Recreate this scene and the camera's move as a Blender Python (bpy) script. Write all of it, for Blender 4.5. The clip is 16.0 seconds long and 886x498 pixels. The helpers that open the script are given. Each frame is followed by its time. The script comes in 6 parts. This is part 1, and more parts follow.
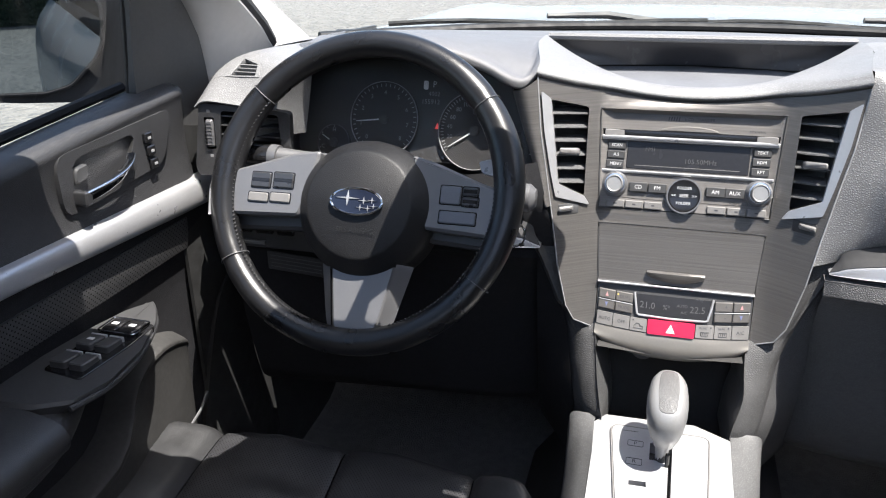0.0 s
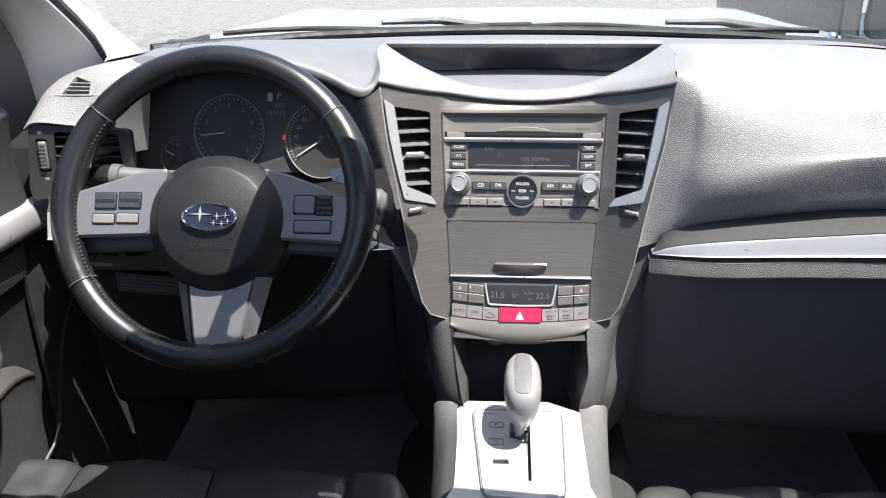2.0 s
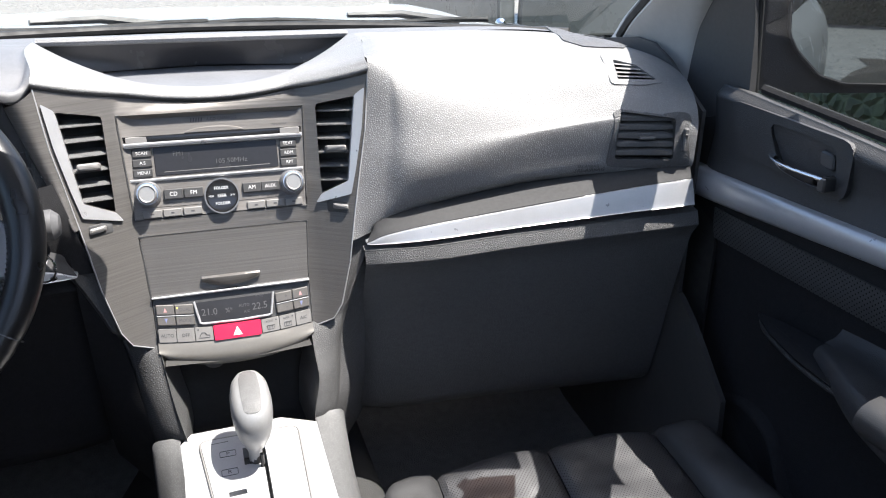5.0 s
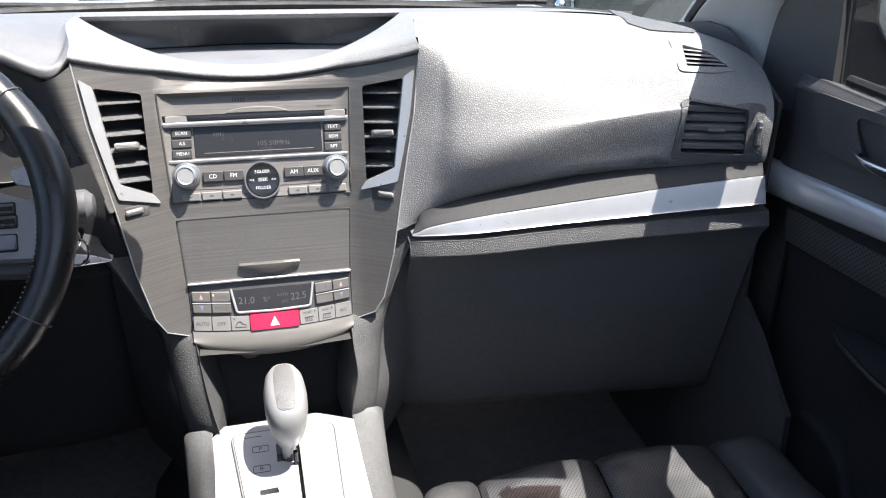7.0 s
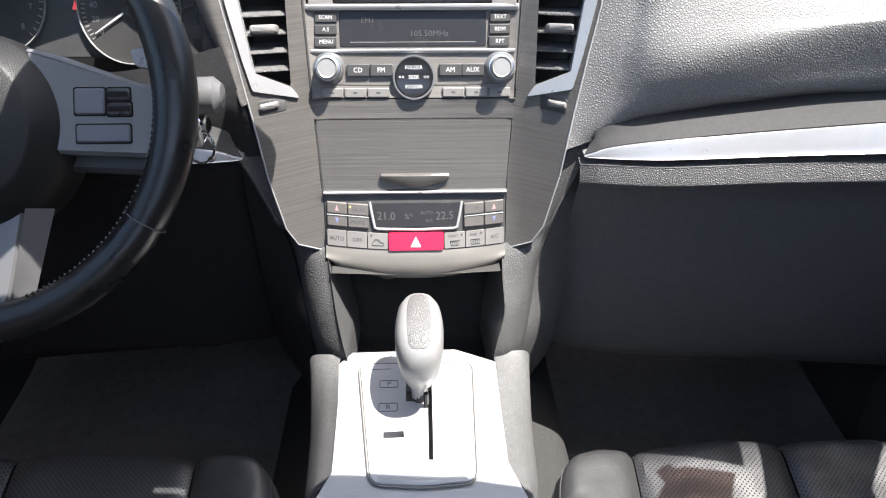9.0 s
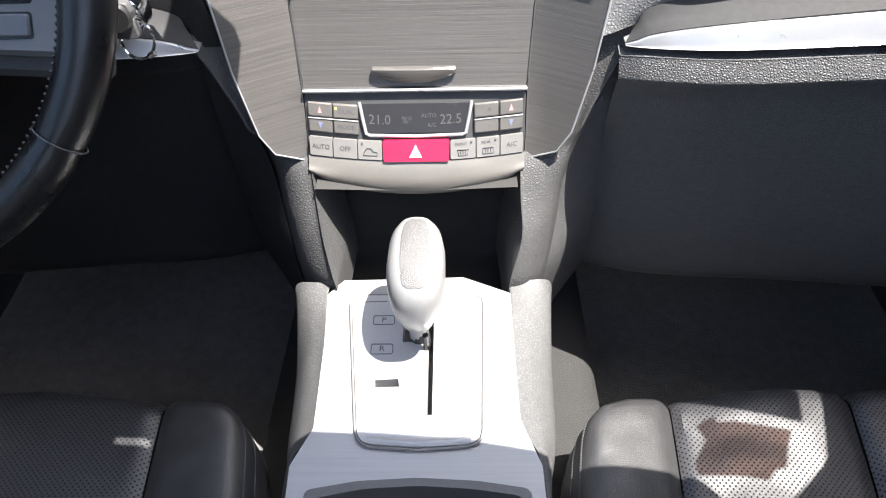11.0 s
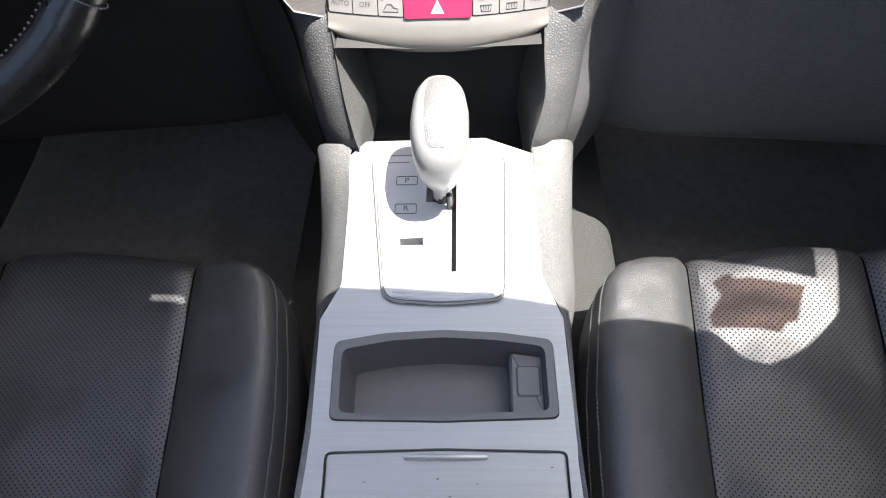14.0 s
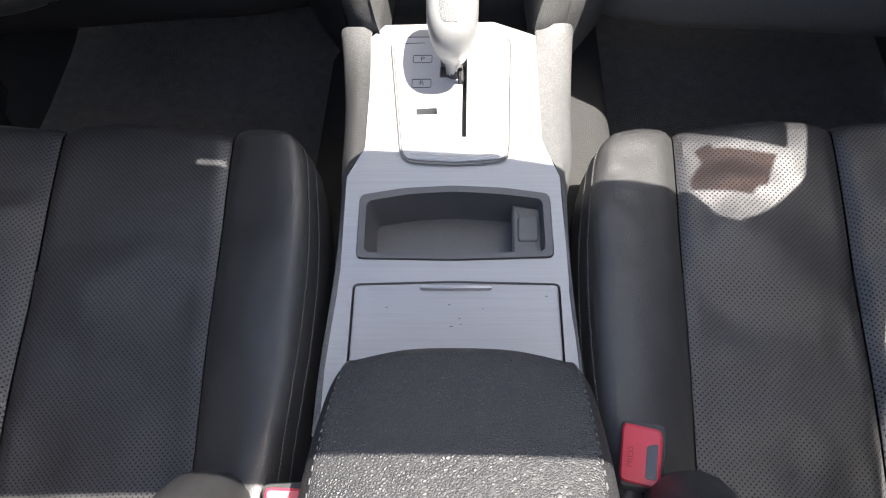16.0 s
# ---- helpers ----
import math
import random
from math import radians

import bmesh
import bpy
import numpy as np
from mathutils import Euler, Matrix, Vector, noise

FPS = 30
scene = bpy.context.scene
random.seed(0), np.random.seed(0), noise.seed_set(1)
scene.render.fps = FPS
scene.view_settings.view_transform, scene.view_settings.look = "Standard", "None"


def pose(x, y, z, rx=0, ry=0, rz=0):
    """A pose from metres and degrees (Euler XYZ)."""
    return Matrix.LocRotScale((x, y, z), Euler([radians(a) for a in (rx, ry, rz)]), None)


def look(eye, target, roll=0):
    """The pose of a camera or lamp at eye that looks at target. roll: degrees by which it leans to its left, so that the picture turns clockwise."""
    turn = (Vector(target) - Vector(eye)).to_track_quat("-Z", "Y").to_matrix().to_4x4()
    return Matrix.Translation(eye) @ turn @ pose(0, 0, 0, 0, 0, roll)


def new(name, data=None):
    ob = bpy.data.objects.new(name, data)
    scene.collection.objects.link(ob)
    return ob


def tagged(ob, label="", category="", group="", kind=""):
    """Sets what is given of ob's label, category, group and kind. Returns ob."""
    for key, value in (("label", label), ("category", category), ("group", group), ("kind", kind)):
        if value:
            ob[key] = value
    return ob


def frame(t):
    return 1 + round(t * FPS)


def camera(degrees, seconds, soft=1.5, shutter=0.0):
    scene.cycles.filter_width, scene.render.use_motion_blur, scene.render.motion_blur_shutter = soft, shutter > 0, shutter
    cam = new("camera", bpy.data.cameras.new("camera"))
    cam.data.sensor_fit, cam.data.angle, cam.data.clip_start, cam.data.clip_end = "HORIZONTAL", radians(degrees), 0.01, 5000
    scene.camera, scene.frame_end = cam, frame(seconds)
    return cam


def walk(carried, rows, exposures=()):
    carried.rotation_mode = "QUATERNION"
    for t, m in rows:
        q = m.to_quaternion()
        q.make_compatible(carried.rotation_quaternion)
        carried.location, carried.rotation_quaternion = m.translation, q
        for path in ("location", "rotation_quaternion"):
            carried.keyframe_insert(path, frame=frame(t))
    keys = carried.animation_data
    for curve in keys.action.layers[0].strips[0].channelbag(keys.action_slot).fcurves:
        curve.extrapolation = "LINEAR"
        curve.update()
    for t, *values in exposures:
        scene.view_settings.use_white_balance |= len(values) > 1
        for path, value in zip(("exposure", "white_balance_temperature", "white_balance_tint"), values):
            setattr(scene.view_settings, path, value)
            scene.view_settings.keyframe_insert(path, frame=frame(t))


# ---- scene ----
cam = camera(59.5, 16.0, soft=1.1)
PATH = [
    (0, (-0.033, -1.019, 1.353), (-0.555, 0.753, 0.588), -0.9),
    (0.5, (-0.034, -1.04, 1.366), (-0.442, 0.757, 0.587), -0.4),
    (1, (-0.035, -1.051, 1.373), (-0.336, 0.765, 0.593), -0.1),
    (1.5, (-0.035, -1.053, 1.374), (-0.269, 0.777, 0.602), -0.6),
    (2, (-0.036, -1.054, 1.374), (-0.175, 0.785, 0.601), -0.6),
    (2.5, (-0.035, -1.049, 1.371), (-0.044, 0.795, 0.595), -0.1),
    (3, (-0.035, -1.042, 1.367), (0.121, 0.796, 0.594), 0.8),
    (3.5, (-0.034, -1.026, 1.358), (0.242, 0.802, 0.597), 0.5),
    (4, (-0.034, -1.015, 1.35), (0.379, 0.792, 0.598), -0.0),
    (4.5, (-0.033, -1.007, 1.346), (0.513, 0.764, 0.593), 0.3),
    (4.7, (-0.033, -1.004, 1.344), (0.555, 0.752, 0.591), 0.4),
    (6.8, (-0.029, -0.958, 1.323), (0.51, 0.808, 0.556), 1.1),
    (7, (-0.018, -0.944, 1.324), (0.453, 0.834, 0.538), 0.9),
    (7.5, (-0.005, -0.913, 1.317), (0.359, 0.872, 0.491), 0.6),
    (8, (0.002, -0.881, 1.309), (0.283, 0.899, 0.441), 1.0),
    (8.5, (0.006, -0.84, 1.29), (0.179, 0.92, 0.356), 1.2),
    (8.7, (0.004, -0.822, 1.283), (0.119, 0.926, 0.317), 1.0),
    (10.8, (0.046, -0.648, 1.24), (-0.002, 0.923, 0.002), -1.5),
    (11, (0.044, -0.642, 1.232), (-0.006, 0.895, -0.046), -1.7),
    (11.5, (0.042, -0.632, 1.226), (-0.008, 0.863, -0.101), -2.1),
    (12, (0.04, -0.634, 1.228), (-0.018, 0.844, -0.118), -2.4),
    (12.5, (0.041, -0.637, 1.227), (-0.034, 0.834, -0.127), -2.9),
    (13, (0.035, -0.638, 1.223), (-0.039, 0.794, -0.171), -2.8),
    (13.5, (0.031, -0.645, 1.226), (-0.041, 0.698, -0.254), -2.8),
    (14, (0.031, -0.654, 1.23), (-0.045, 0.65, -0.285), -3.0),
    (14.5, (0.032, -0.677, 1.238), (-0.062, 0.582, -0.313), -3.7),
    (15, (0.031, -0.704, 1.246), (-0.07, 0.517, -0.335), -3.9),
    (15.5, (0.038, -0.739, 1.257), (-0.067, 0.451, -0.347), -4.2),
    (16, (0.032, -0.771, 1.262), (-0.067, 0.4, -0.357), -3.8),
]
EXPO = [(0, 1.8, 6600, 10), (2, 1.85, 6600, 10), (4.5, 1.97, 6600, 10), (8, 2.12, 6650, 10), (11, 2.42, 6650, 10), (14, 2.65, 6750, 10), (16, 2.52, 6850, 10)]
walk(cam, [(t, look(eye, target, roll)) for t, eye, target, roll in PATH], EXPO)

# ---- sky, sun and exposure ----
SUN = Vector((0.35, -0.17, 1.0)).normalized()
world = bpy.data.worlds.new("world")
scene.world = world
world.use_nodes = True
wn = world.node_tree
bgn = wn.nodes["Background"]
sky = wn.nodes.new("ShaderNodeTexSky")
sky.sky_type, sky.sun_disc = "NISHITA", False
sky.air_density, sky.dust_density, sky.ozone_density = 0.9, 2.2, 0.9
sky.sun_elevation = math.asin(SUN.z)
sky.sun_rotation = math.atan2(SUN.x, SUN.y)
wn.links.new(sky.outputs[0], bgn.inputs[0])
bgn.inputs[1].default_value = 0.165
sun = new("sun", bpy.data.lights.new("sun", "SUN"))
sun.data.energy, sun.data.angle, sun.data.color = 4.2, radians(0.27), (1.0, 0.965, 0.92)
sun.matrix_world = look(SUN * 12, (0, 0, 0))


# ---- materials ----
def mat(name, col, rough=0.5, metal=0.0, grain=None, var=(30, 0.12), stretch=(1, 1, 1), spec=0.5, dots=None):
    """grain: (kind, scale per metre, strength, depth in metres); var: (scale, amount); dots: spacing of perforations."""
    m = bpy.data.materials.new(name)
    m.use_nodes = True
    nt = m.node_tree
    b = nt.nodes["Principled BSDF"]
    b.inputs["Roughness"].default_value, b.inputs["Metallic"].default_value = rough, metal
    b.inputs["Specular IOR Level"].default_value = spec
    tc = nt.nodes.new("ShaderNodeTexCoord")
    mp = nt.nodes.new("ShaderNodeMapping")
    mp.inputs["Scale"].default_value = stretch
    nt.links.new(tc.outputs["Object"], mp.inputs[0])
    n1, n2 = nt.nodes.new("ShaderNodeTexNoise"), nt.nodes.new("ShaderNodeTexNoise")
    n1.inputs["Scale"].default_value, n2.inputs["Scale"].default_value = var[0], var[0] * 9
    n1.inputs["Detail"].default_value = n2.inputs["Detail"].default_value = 3
    for n in (n1, n2):
        nt.links.new(mp.outputs[0], n.inputs["Vector"])
    add = nt.nodes.new("ShaderNodeMath")
    add.operation = "ADD"
    nt.links.new(n1.outputs["Fac"], add.inputs[0])
    nt.links.new(n2.outputs["Fac"], add.inputs[1])
    ramp = nt.nodes.new("ShaderNodeMapRange")
    ramp.inputs["From Min"].default_value, ramp.inputs["From Max"].default_value = 0.6, 1.4
    ramp.inputs["To Min"].default_value, ramp.inputs["To Max"].default_value = 1 - var[1], 1 + var[1]
    nt.links.new(add.outputs[0], ramp.inputs["Value"])
    scl = nt.nodes.new("ShaderNodeVectorMath")
    scl.operation = "SCALE"
    scl.inputs[0].default_value = col
    nt.links.new(ramp.outputs[0], scl.inputs["Scale"])
    colour = scl.outputs[0]
    rr = nt.nodes.new("ShaderNodeMapRange")
    rr.inputs["From Min"].default_value, rr.inputs["From Max"].default_value = 0.3, 0.7
    rr.inputs["To Min"].default_value, rr.inputs["To Max"].default_value = max(0.02, rough * 0.85), min(1, rough * 1.15)
    nt.links.new(n1.outputs["Fac"], rr.inputs["Value"])
    nt.links.new(rr.outputs[0], b.inputs["Roughness"])
    height = None
    if grain:
        kind, gs, st, dep = grain
        if kind == "pebble":
            g = nt.nodes.new("ShaderNodeTexVoronoi")
            g.feature = "DISTANCE_TO_EDGE"
            wob = nt.nodes.new("ShaderNodeTexNoise")
            wob.inputs["Scale"].default_value = gs * 0.5
            mixv = nt.nodes.new("ShaderNodeVectorMath")
            mixv.operation = "MULTIPLY_ADD"
            mixv.inputs[1].default_value = (0.3 / gs,) * 3
            nt.links.new(mp.outputs[0], wob.inputs["Vector"])
            nt.links.new(wob.outputs["Color"], mixv.inputs[0])
            nt.links.new(mp.outputs[0], mixv.inputs[2])
            nt.links.new(mixv.outputs[0], g.inputs["Vector"])
            g.inputs["Scale"].default_value = gs
            inv = nt.nodes.new("ShaderNodeMapRange")
            inv.interpolation_type = "SMOOTHSTEP"
            inv.inputs["From Max"].default_value = 0.45
            nt.links.new(g.outputs["Distance"], inv.inputs["Value"])
            height = inv.outputs[0]
        else:
            g = nt.nodes.new("ShaderNodeTexNoise")
            g.inputs["Scale"].default_value, g.inputs["Detail"].default_value = gs, 4
            nt.links.new(mp.outputs[0], g.inputs["Vector"])
            height = g.outputs["Fac"]
        bp = nt.nodes.new("ShaderNodeBump")
        bp.inputs["Strength"].default_value, bp.inputs["Distance"].default_value = st, dep
        nt.links.new(height, bp.inputs["Height"])
        nt.links.new(bp.outputs[0], b.inputs["Normal"])
    # creases between pebbles darkened in colour, standing in for their fine shading
    if grain and grain[0] == "pebble" and grain[1] > 100:
        cr = nt.nodes.new("ShaderNodeMapRange")
        cr.inputs["To Min"].default_value, cr.inputs["To Max"].default_value = 0.74, 1.10
        nt.links.new(height, cr.inputs["Value"])
        s3 = nt.nodes.new("ShaderNodeVectorMath")
        s3.operation = "SCALE"
        nt.links.new(colour, s3.inputs[0])
        nt.links.new(cr.outputs[0], s3.inputs["Scale"])
        colour = s3.outputs[0]
    if dots:
        dots, ax, ay = dots if isinstance(dots, tuple) else (dots, 0, 1)
        sep = nt.nodes.new("ShaderNodeSeparateXYZ")
        nt.links.new(tc.outputs["Object"], sep.inputs[0])
        terms = []
        for sx, sy in ((1, 1), (1, -1)):
            a = nt.nodes.new("ShaderNodeMath")
            a.operation = "MULTIPLY_ADD"
            a.inputs[1].default_value = sx * math.pi / dots
            bb = nt.nodes.new("ShaderNodeMath")
            bb.operation = "MULTIPLY"
            bb.inputs[1].default_value = sy * math.pi / dots
            nt.links.new(sep.outputs[ax], a.inputs[0])
            nt.links.new(sep.outputs[ay], bb.inputs[0])
            nt.links.new(bb.outputs[0], a.inputs[2])
            c = nt.nodes.new("ShaderNodeMath")
            c.operation = "COSINE"
            nt.links.new(a.outputs[0], c.inputs[0])
            q = nt.nodes.new("ShaderNodeMath")
            q.operation = "MULTIPLY"
            nt.links.new(c.outputs[0], q.inputs[0])
            nt.links.new(c.outputs[0], q.inputs[1])
            terms.append(q)
        pr = nt.nodes.new("ShaderNodeMath")
        pr.operation = "MULTIPLY"
        nt.links.new(terms[0].outputs[0], pr.inputs[0])
        nt.links.new(terms[1].outputs[0], pr.inputs[1])
        hole = nt.nodes.new("ShaderNodeMapRange")
        hole.interpolation_type = "SMOOTHSTEP"
        hole.inputs["From Min"].default_value, hole.inputs["From Max"].default_value = 0.57, 0.79
        hole.inputs["To Min"].default_value, hole.inputs["To Max"].default_value = 1.0, 0.12
        nt.links.new(pr.outputs[0], hole.inputs["Value"])
        s2 = nt.nodes.new("ShaderNodeVectorMath")
        s2.operation = "SCALE"
        nt.links.new(colour, s2.inputs[0])
        nt.links.new(hole.outputs[0], s2.inputs["Scale"])
        colour = s2.outputs[0]
        gloss = nt.nodes.new("ShaderNodeMath")
        gloss.operation = "MULTIPLY"
        gloss.inputs[1].default_value = spec
        nt.links.new(hole.outputs[0], gloss.inputs[0])
        nt.links.new(gloss.outputs[0], b.inputs["Specular IOR Level"])
        bp2 = nt.nodes.new("ShaderNodeBump")
        bp2.inputs["Strength"].default_value, bp2.inputs["Distance"].default_value = 0.9, 0.0016
        nt.links.new(hole.outputs[0], bp2.inputs["Height"])
        if grain:
            nt.links.new(bp.outputs[0], bp2.inputs["Normal"])
        nt.links.new(bp2.outputs[0], b.inputs["Normal"])
    nt.links.new(colour, b.inputs["Base Color"])
    return m


def glass(name, tint=(0.74, 0.77, 0.76), ior=1.45):
    m = bpy.data.materials.new(name)
    m.use_nodes = True
    nt = m.node_tree
    nt.nodes.remove(nt.nodes["Principled BSDF"])
    out = nt.nodes["Material Output"]
    tr, gl, mx, fr = (nt.nodes.new("ShaderNode" + k) for k in ("BsdfTransparent", "BsdfGlossy", "MixShader", "Fresnel"))
    tr.inputs[0].default_value = (*tint, 1)
    gl.inputs["Roughness"].default_value = 0.01
    fr.inputs["IOR"].default_value = ior
    nt.links.new(fr.outputs[0], mx.inputs[0])
    nt.links.new(tr.outputs[0], mx.inputs[1])
    nt.links.new(gl.outputs[0], mx.inputs[2])
    nt.links.new(mx.outputs[0], out.inputs[0])
    return m


def glow(name, col, strength):
    m = bpy.data.materials.new(name)
    m.use_nodes = True
    b = m.node_tree.nodes["Principled BSDF"]
    b.inputs["Base Color"].default_value = (*col, 1)
    b.inputs["Emission Color"].default_value = (*col, 1)
    b.inputs["Emission Strength"].default_value = strength
    return m


DASH = mat("dash_plastic_grain", (0.205, 0.205, 0.206), 0.5, grain=("pebble", 360, 0.42, 0.0009), var=(12, 0.08), spec=0.45)
DASHT = mat("dash_top_soft", (0.14, 0.14, 0.145), 0.5, grain=("pebble", 480, 0.35, 0.0006), var=(8, 0.10))
DARK = mat("black_plastic", (0.044, 0.044, 0.045), 0.5, grain=("noise", 700, 0.2, 0.0006), var=(20, 0.15))
DARKG = mat("black_grained_plastic", (0.037, 0.037, 0.039), 0.47, grain=("pebble", 480, 0.45, 0.0007), var=(14, 0.15))
GLOSSB = mat("gloss_black_plastic", (0.012, 0.012, 0.013), 0.18, var=(20, 0.1))
LEATH = mat("black_wheel_leather", (0.013, 0.013, 0.014), 0.30, grain=("pebble", 600, 0.14, 0.0004), var=(25, 0.15))
SEATL = mat("black_seat_leather", (0.034, 0.034, 0.035), 0.45, grain=("pebble", 560, 0.22, 0.0006), var=(10, 0.18), spec=0.55)
SEATP = mat("perforated_black_leather", (0.031, 0.031, 0.034), 0.47, grain=("pebble", 620, 0.14, 0.0004), var=(10, 0.18), spec=0.65, dots=0.0053)
ARML = mat("pebbled_armrest_leather", (0.030, 0.030, 0.032), 0.5, grain=("pebble", 430, 0.65, 0.0010), var=(40, 0.10), stretch=(1, 1.2, 1), spec=0.5)
STITCH = mat("grey_thread", (0.075, 0.075, 0.076), 0.7, var=(200, 0.2))
BRUSH = mat("brushed_titanium_trim", (0.126, 0.119, 0.113), 0.40, 0.5, grain=("noise", 330, 0.4, 0.0006), var=(60, 0.26), stretch=(0.03, 0.02, 7), spec=0.35)
BRUSHC = mat("brushed_silver_console", (0.31, 0.31, 0.313), 0.42, 0.3, grain=("noise", 260, 0.2, 0.0003), var=(60, 0.10), stretch=(0.05, 5, 5))
SILV = mat("satin_silver_paint", (0.43, 0.43, 0.44), 0.32, 0.5, var=(60, 0.05))
CHROME = mat("chrome", (0.75, 0.76, 0.78), 0.08, 1.0, var=(60, 0.03))
GREYB = mat("grey_button_plastic", (0.162, 0.157, 0.152), 0.45, var=(80, 0.08))
BEIGE = mat("warm_grey_lip_plastic", (0.155, 0.147, 0.134), 0.4, 0.2, var=(40, 0.06))
RED = mat("red_hazard_plastic", (0.45, 0.012, 0.05), 0.35, var=(60, 0.08))
REDB = mat("red_buckle_plastic", (0.50, 0.035, 0.06), 0.4, var=(60, 0.1))
LCD = mat("dark_lcd_glass", (0.022, 0.022, 0.024), 0.25, var=(20, 0.1), spec=0.25)
SCREEN = mat("smoked_display_window", (0.045, 0.045, 0.05), 0.25, var=(20, 0.1))
TRAYM = mat("grey_tray_mat", (0.125, 0.13, 0.142), 0.55, grain=("noise", 500, 0.3, 0.0006), var=(15, 0.14))
# tunnel carpet darkened to tame the sun, floor carpet lightened to lift footwell shade
TUNNELC = mat("sun_damped_tunnel_carpet", (0.03, 0.03, 0.03), 0.95, grain=("noise", 600, 0.8, 0.003), var=(120, 0.3))
CARPET = mat("shade_lifted_carpet", (0.15, 0.15, 0.15), 0.95, grain=("noise", 500, 1.0, 0.004), var=(60, 0.35))
PILLAR = mat("light_grey_pillar_trim", (0.42, 0.41, 0.39), 0.75, grain=("noise", 500, 0.25, 0.0006), var=(8, 0.06))
PRINT = mat("pale_print", (0.62, 0.62, 0.62), 0.6, var=(80, 0.05))
DPRINT = mat("dark_print", (0.05, 0.05, 0.055), 0.6, var=(80, 0.05))
LCDON = mat("lcd_segments", (0.065, 0.065, 0.065), 0.5, var=(80, 0.05))
WARN = glow("red_warning_lamp", (0.55, 0.06, 0.06), 0.25)
GREYD = mat("dark_grey_plastic", (0.085, 0.085, 0.088), 0.5, grain=("noise", 900, 0.2, 0.0005), var=(30, 0.12))
SILVP = mat("pale_silver_plate", (0.355, 0.355, 0.36), 0.4, 0.2, var=(40, 0.06))
SILVW = mat("silver_wheel_spoke", (0.165, 0.165, 0.17), 0.38, 0.45, var=(60, 0.05))
CHROME2 = mat("dark_chrome_rocker", (0.085, 0.085, 0.088), 0.3, 0.7, var=(60, 0.05))
BLUEG = mat("blue_grey_button", (0.13, 0.137, 0.155), 0.42, 0.3, var=(60, 0.05))
EMB = mat("dark_blue_enamel", (0.012, 0.016, 0.03), 0.12, var=(60, 0.05))
KICK = mat("scuffed_grey_plastic", (0.04, 0.039, 0.038), 0.6, grain=("noise", 300, 0.2, 0.0008), var=(14, 0.25), spec=0.3)
REDD = mat("dark_red_print", (0.25, 0.01, 0.02), 0.5, var=(60, 0.05))
PAINT = mat("white_car_paint", (0.3, 0.296, 0.285), 0.25, var=(6, 0.04))
RUBBER = mat("black_rubber", (0.013, 0.013, 0.013), 0.7, var=(50, 0.2))
MIRROR = mat("mirror_glass", (0.200, 0.235, 0.265), 0.015, 1.0, var=(5, 0.01))
GLASS = glass("window_glass", (0.58, 0.61, 0.60))
WEAVE2 = mat("grey_grille_mesh", (0.085, 0.085, 0.088), 0.6, var=(30, 0.1), dots=0.0042)
DARK2 = mat("dark_vent_plastic", (0.042, 0.042, 0.044), 0.5, grain=("pebble", 420, 0.35, 0.0008), var=(20, 0.12))
HUBM = mat("fine_grained_airbag_cover", (0.0125, 0.0125, 0.0135), 0.5, grain=("pebble", 560, 0.28, 0.0006), var=(14, 0.12), spec=0.35)
# darker than the dash to stand for shade in the blade channel
CHAN = mat("smooth_shaded_channel", (0.045, 0.045, 0.046), 0.75, var=(20, 0.15), spec=0.15)
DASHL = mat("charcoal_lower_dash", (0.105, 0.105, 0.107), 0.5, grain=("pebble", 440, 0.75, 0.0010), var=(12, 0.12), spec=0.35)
CHEEK = mat("grained_console_plastic", (0.112, 0.112, 0.113), 0.55, grain=("pebble", 360, 0.22, 0.0008), var=(12, 0.12), spec=0.25)
CUBBY = mat("black_cubby_lining", (0.028, 0.027, 0.026), 0.8, var=(30, 0.2))
KNOBM = mat("satin_knob_silver", (0.28, 0.28, 0.28), 0.36, 0.3, var=(40, 0.06))
DIAL = mat("matt_black_dial", (0.030, 0.029, 0.029), 0.6, var=(40, 0.1))
DIMP = mat("dim_print", (0.28, 0.28, 0.28), 0.6, var=(80, 0.05))
# black lowered so that sunlit linings read as dark as in shade
DARK3 = mat("matt_black_shade_lining", (0.024, 0.024, 0.026), 0.7, grain=("pebble", 480, 0.3, 0.0005), var=(14, 0.2), spec=0.12)
POSTM = mat("charcoal_post_plastic", (0.08, 0.08, 0.081), 0.55, grain=("pebble", 350, 0.4, 0.0009), var=(12, 0.12), spec=0.25)
INLAY = mat("grained_grey_inlay", (0.12, 0.12, 0.12), 0.42, grain=("pebble", 650, 0.6, 0.0006), var=(30, 0.1))
PINK = mat("faded_red_print", (0.42, 0.22, 0.22), 0.6, var=(80, 0.05))
BLUEP = mat("faded_blue_print", (0.13, 0.15, 0.27), 0.6, var=(80, 0.05))
AMBER = mat("amber_lamp_dot", (0.6, 0.45, 0.12), 0.4, var=(80, 0.05))
FACEM = mat("brushed_radio_face", (0.155, 0.146, 0.138), 0.42, 0.15, grain=("noise", 330, 0.4, 0.0006), var=(60, 0.24), stretch=(0.03, 0.02, 7), spec=0.4)
SMOKE = mat("warm_grey_keys", (0.1, 0.094, 0.089), 0.45, 0.1, var=(80, 0.08))
SCREENG = glass("windscreen_glass", (0.66, 0.69, 0.68))
RGLASS = glass("dark_tinted_glass", (0.40, 0.42, 0.42))
TINT = glass("brown_film", (0.46, 0.35, 0.29))
LENS = glass("clear_lens", (0.97, 0.97, 0.97), 1.07)


from mathutils.bvhtree import BVHTree


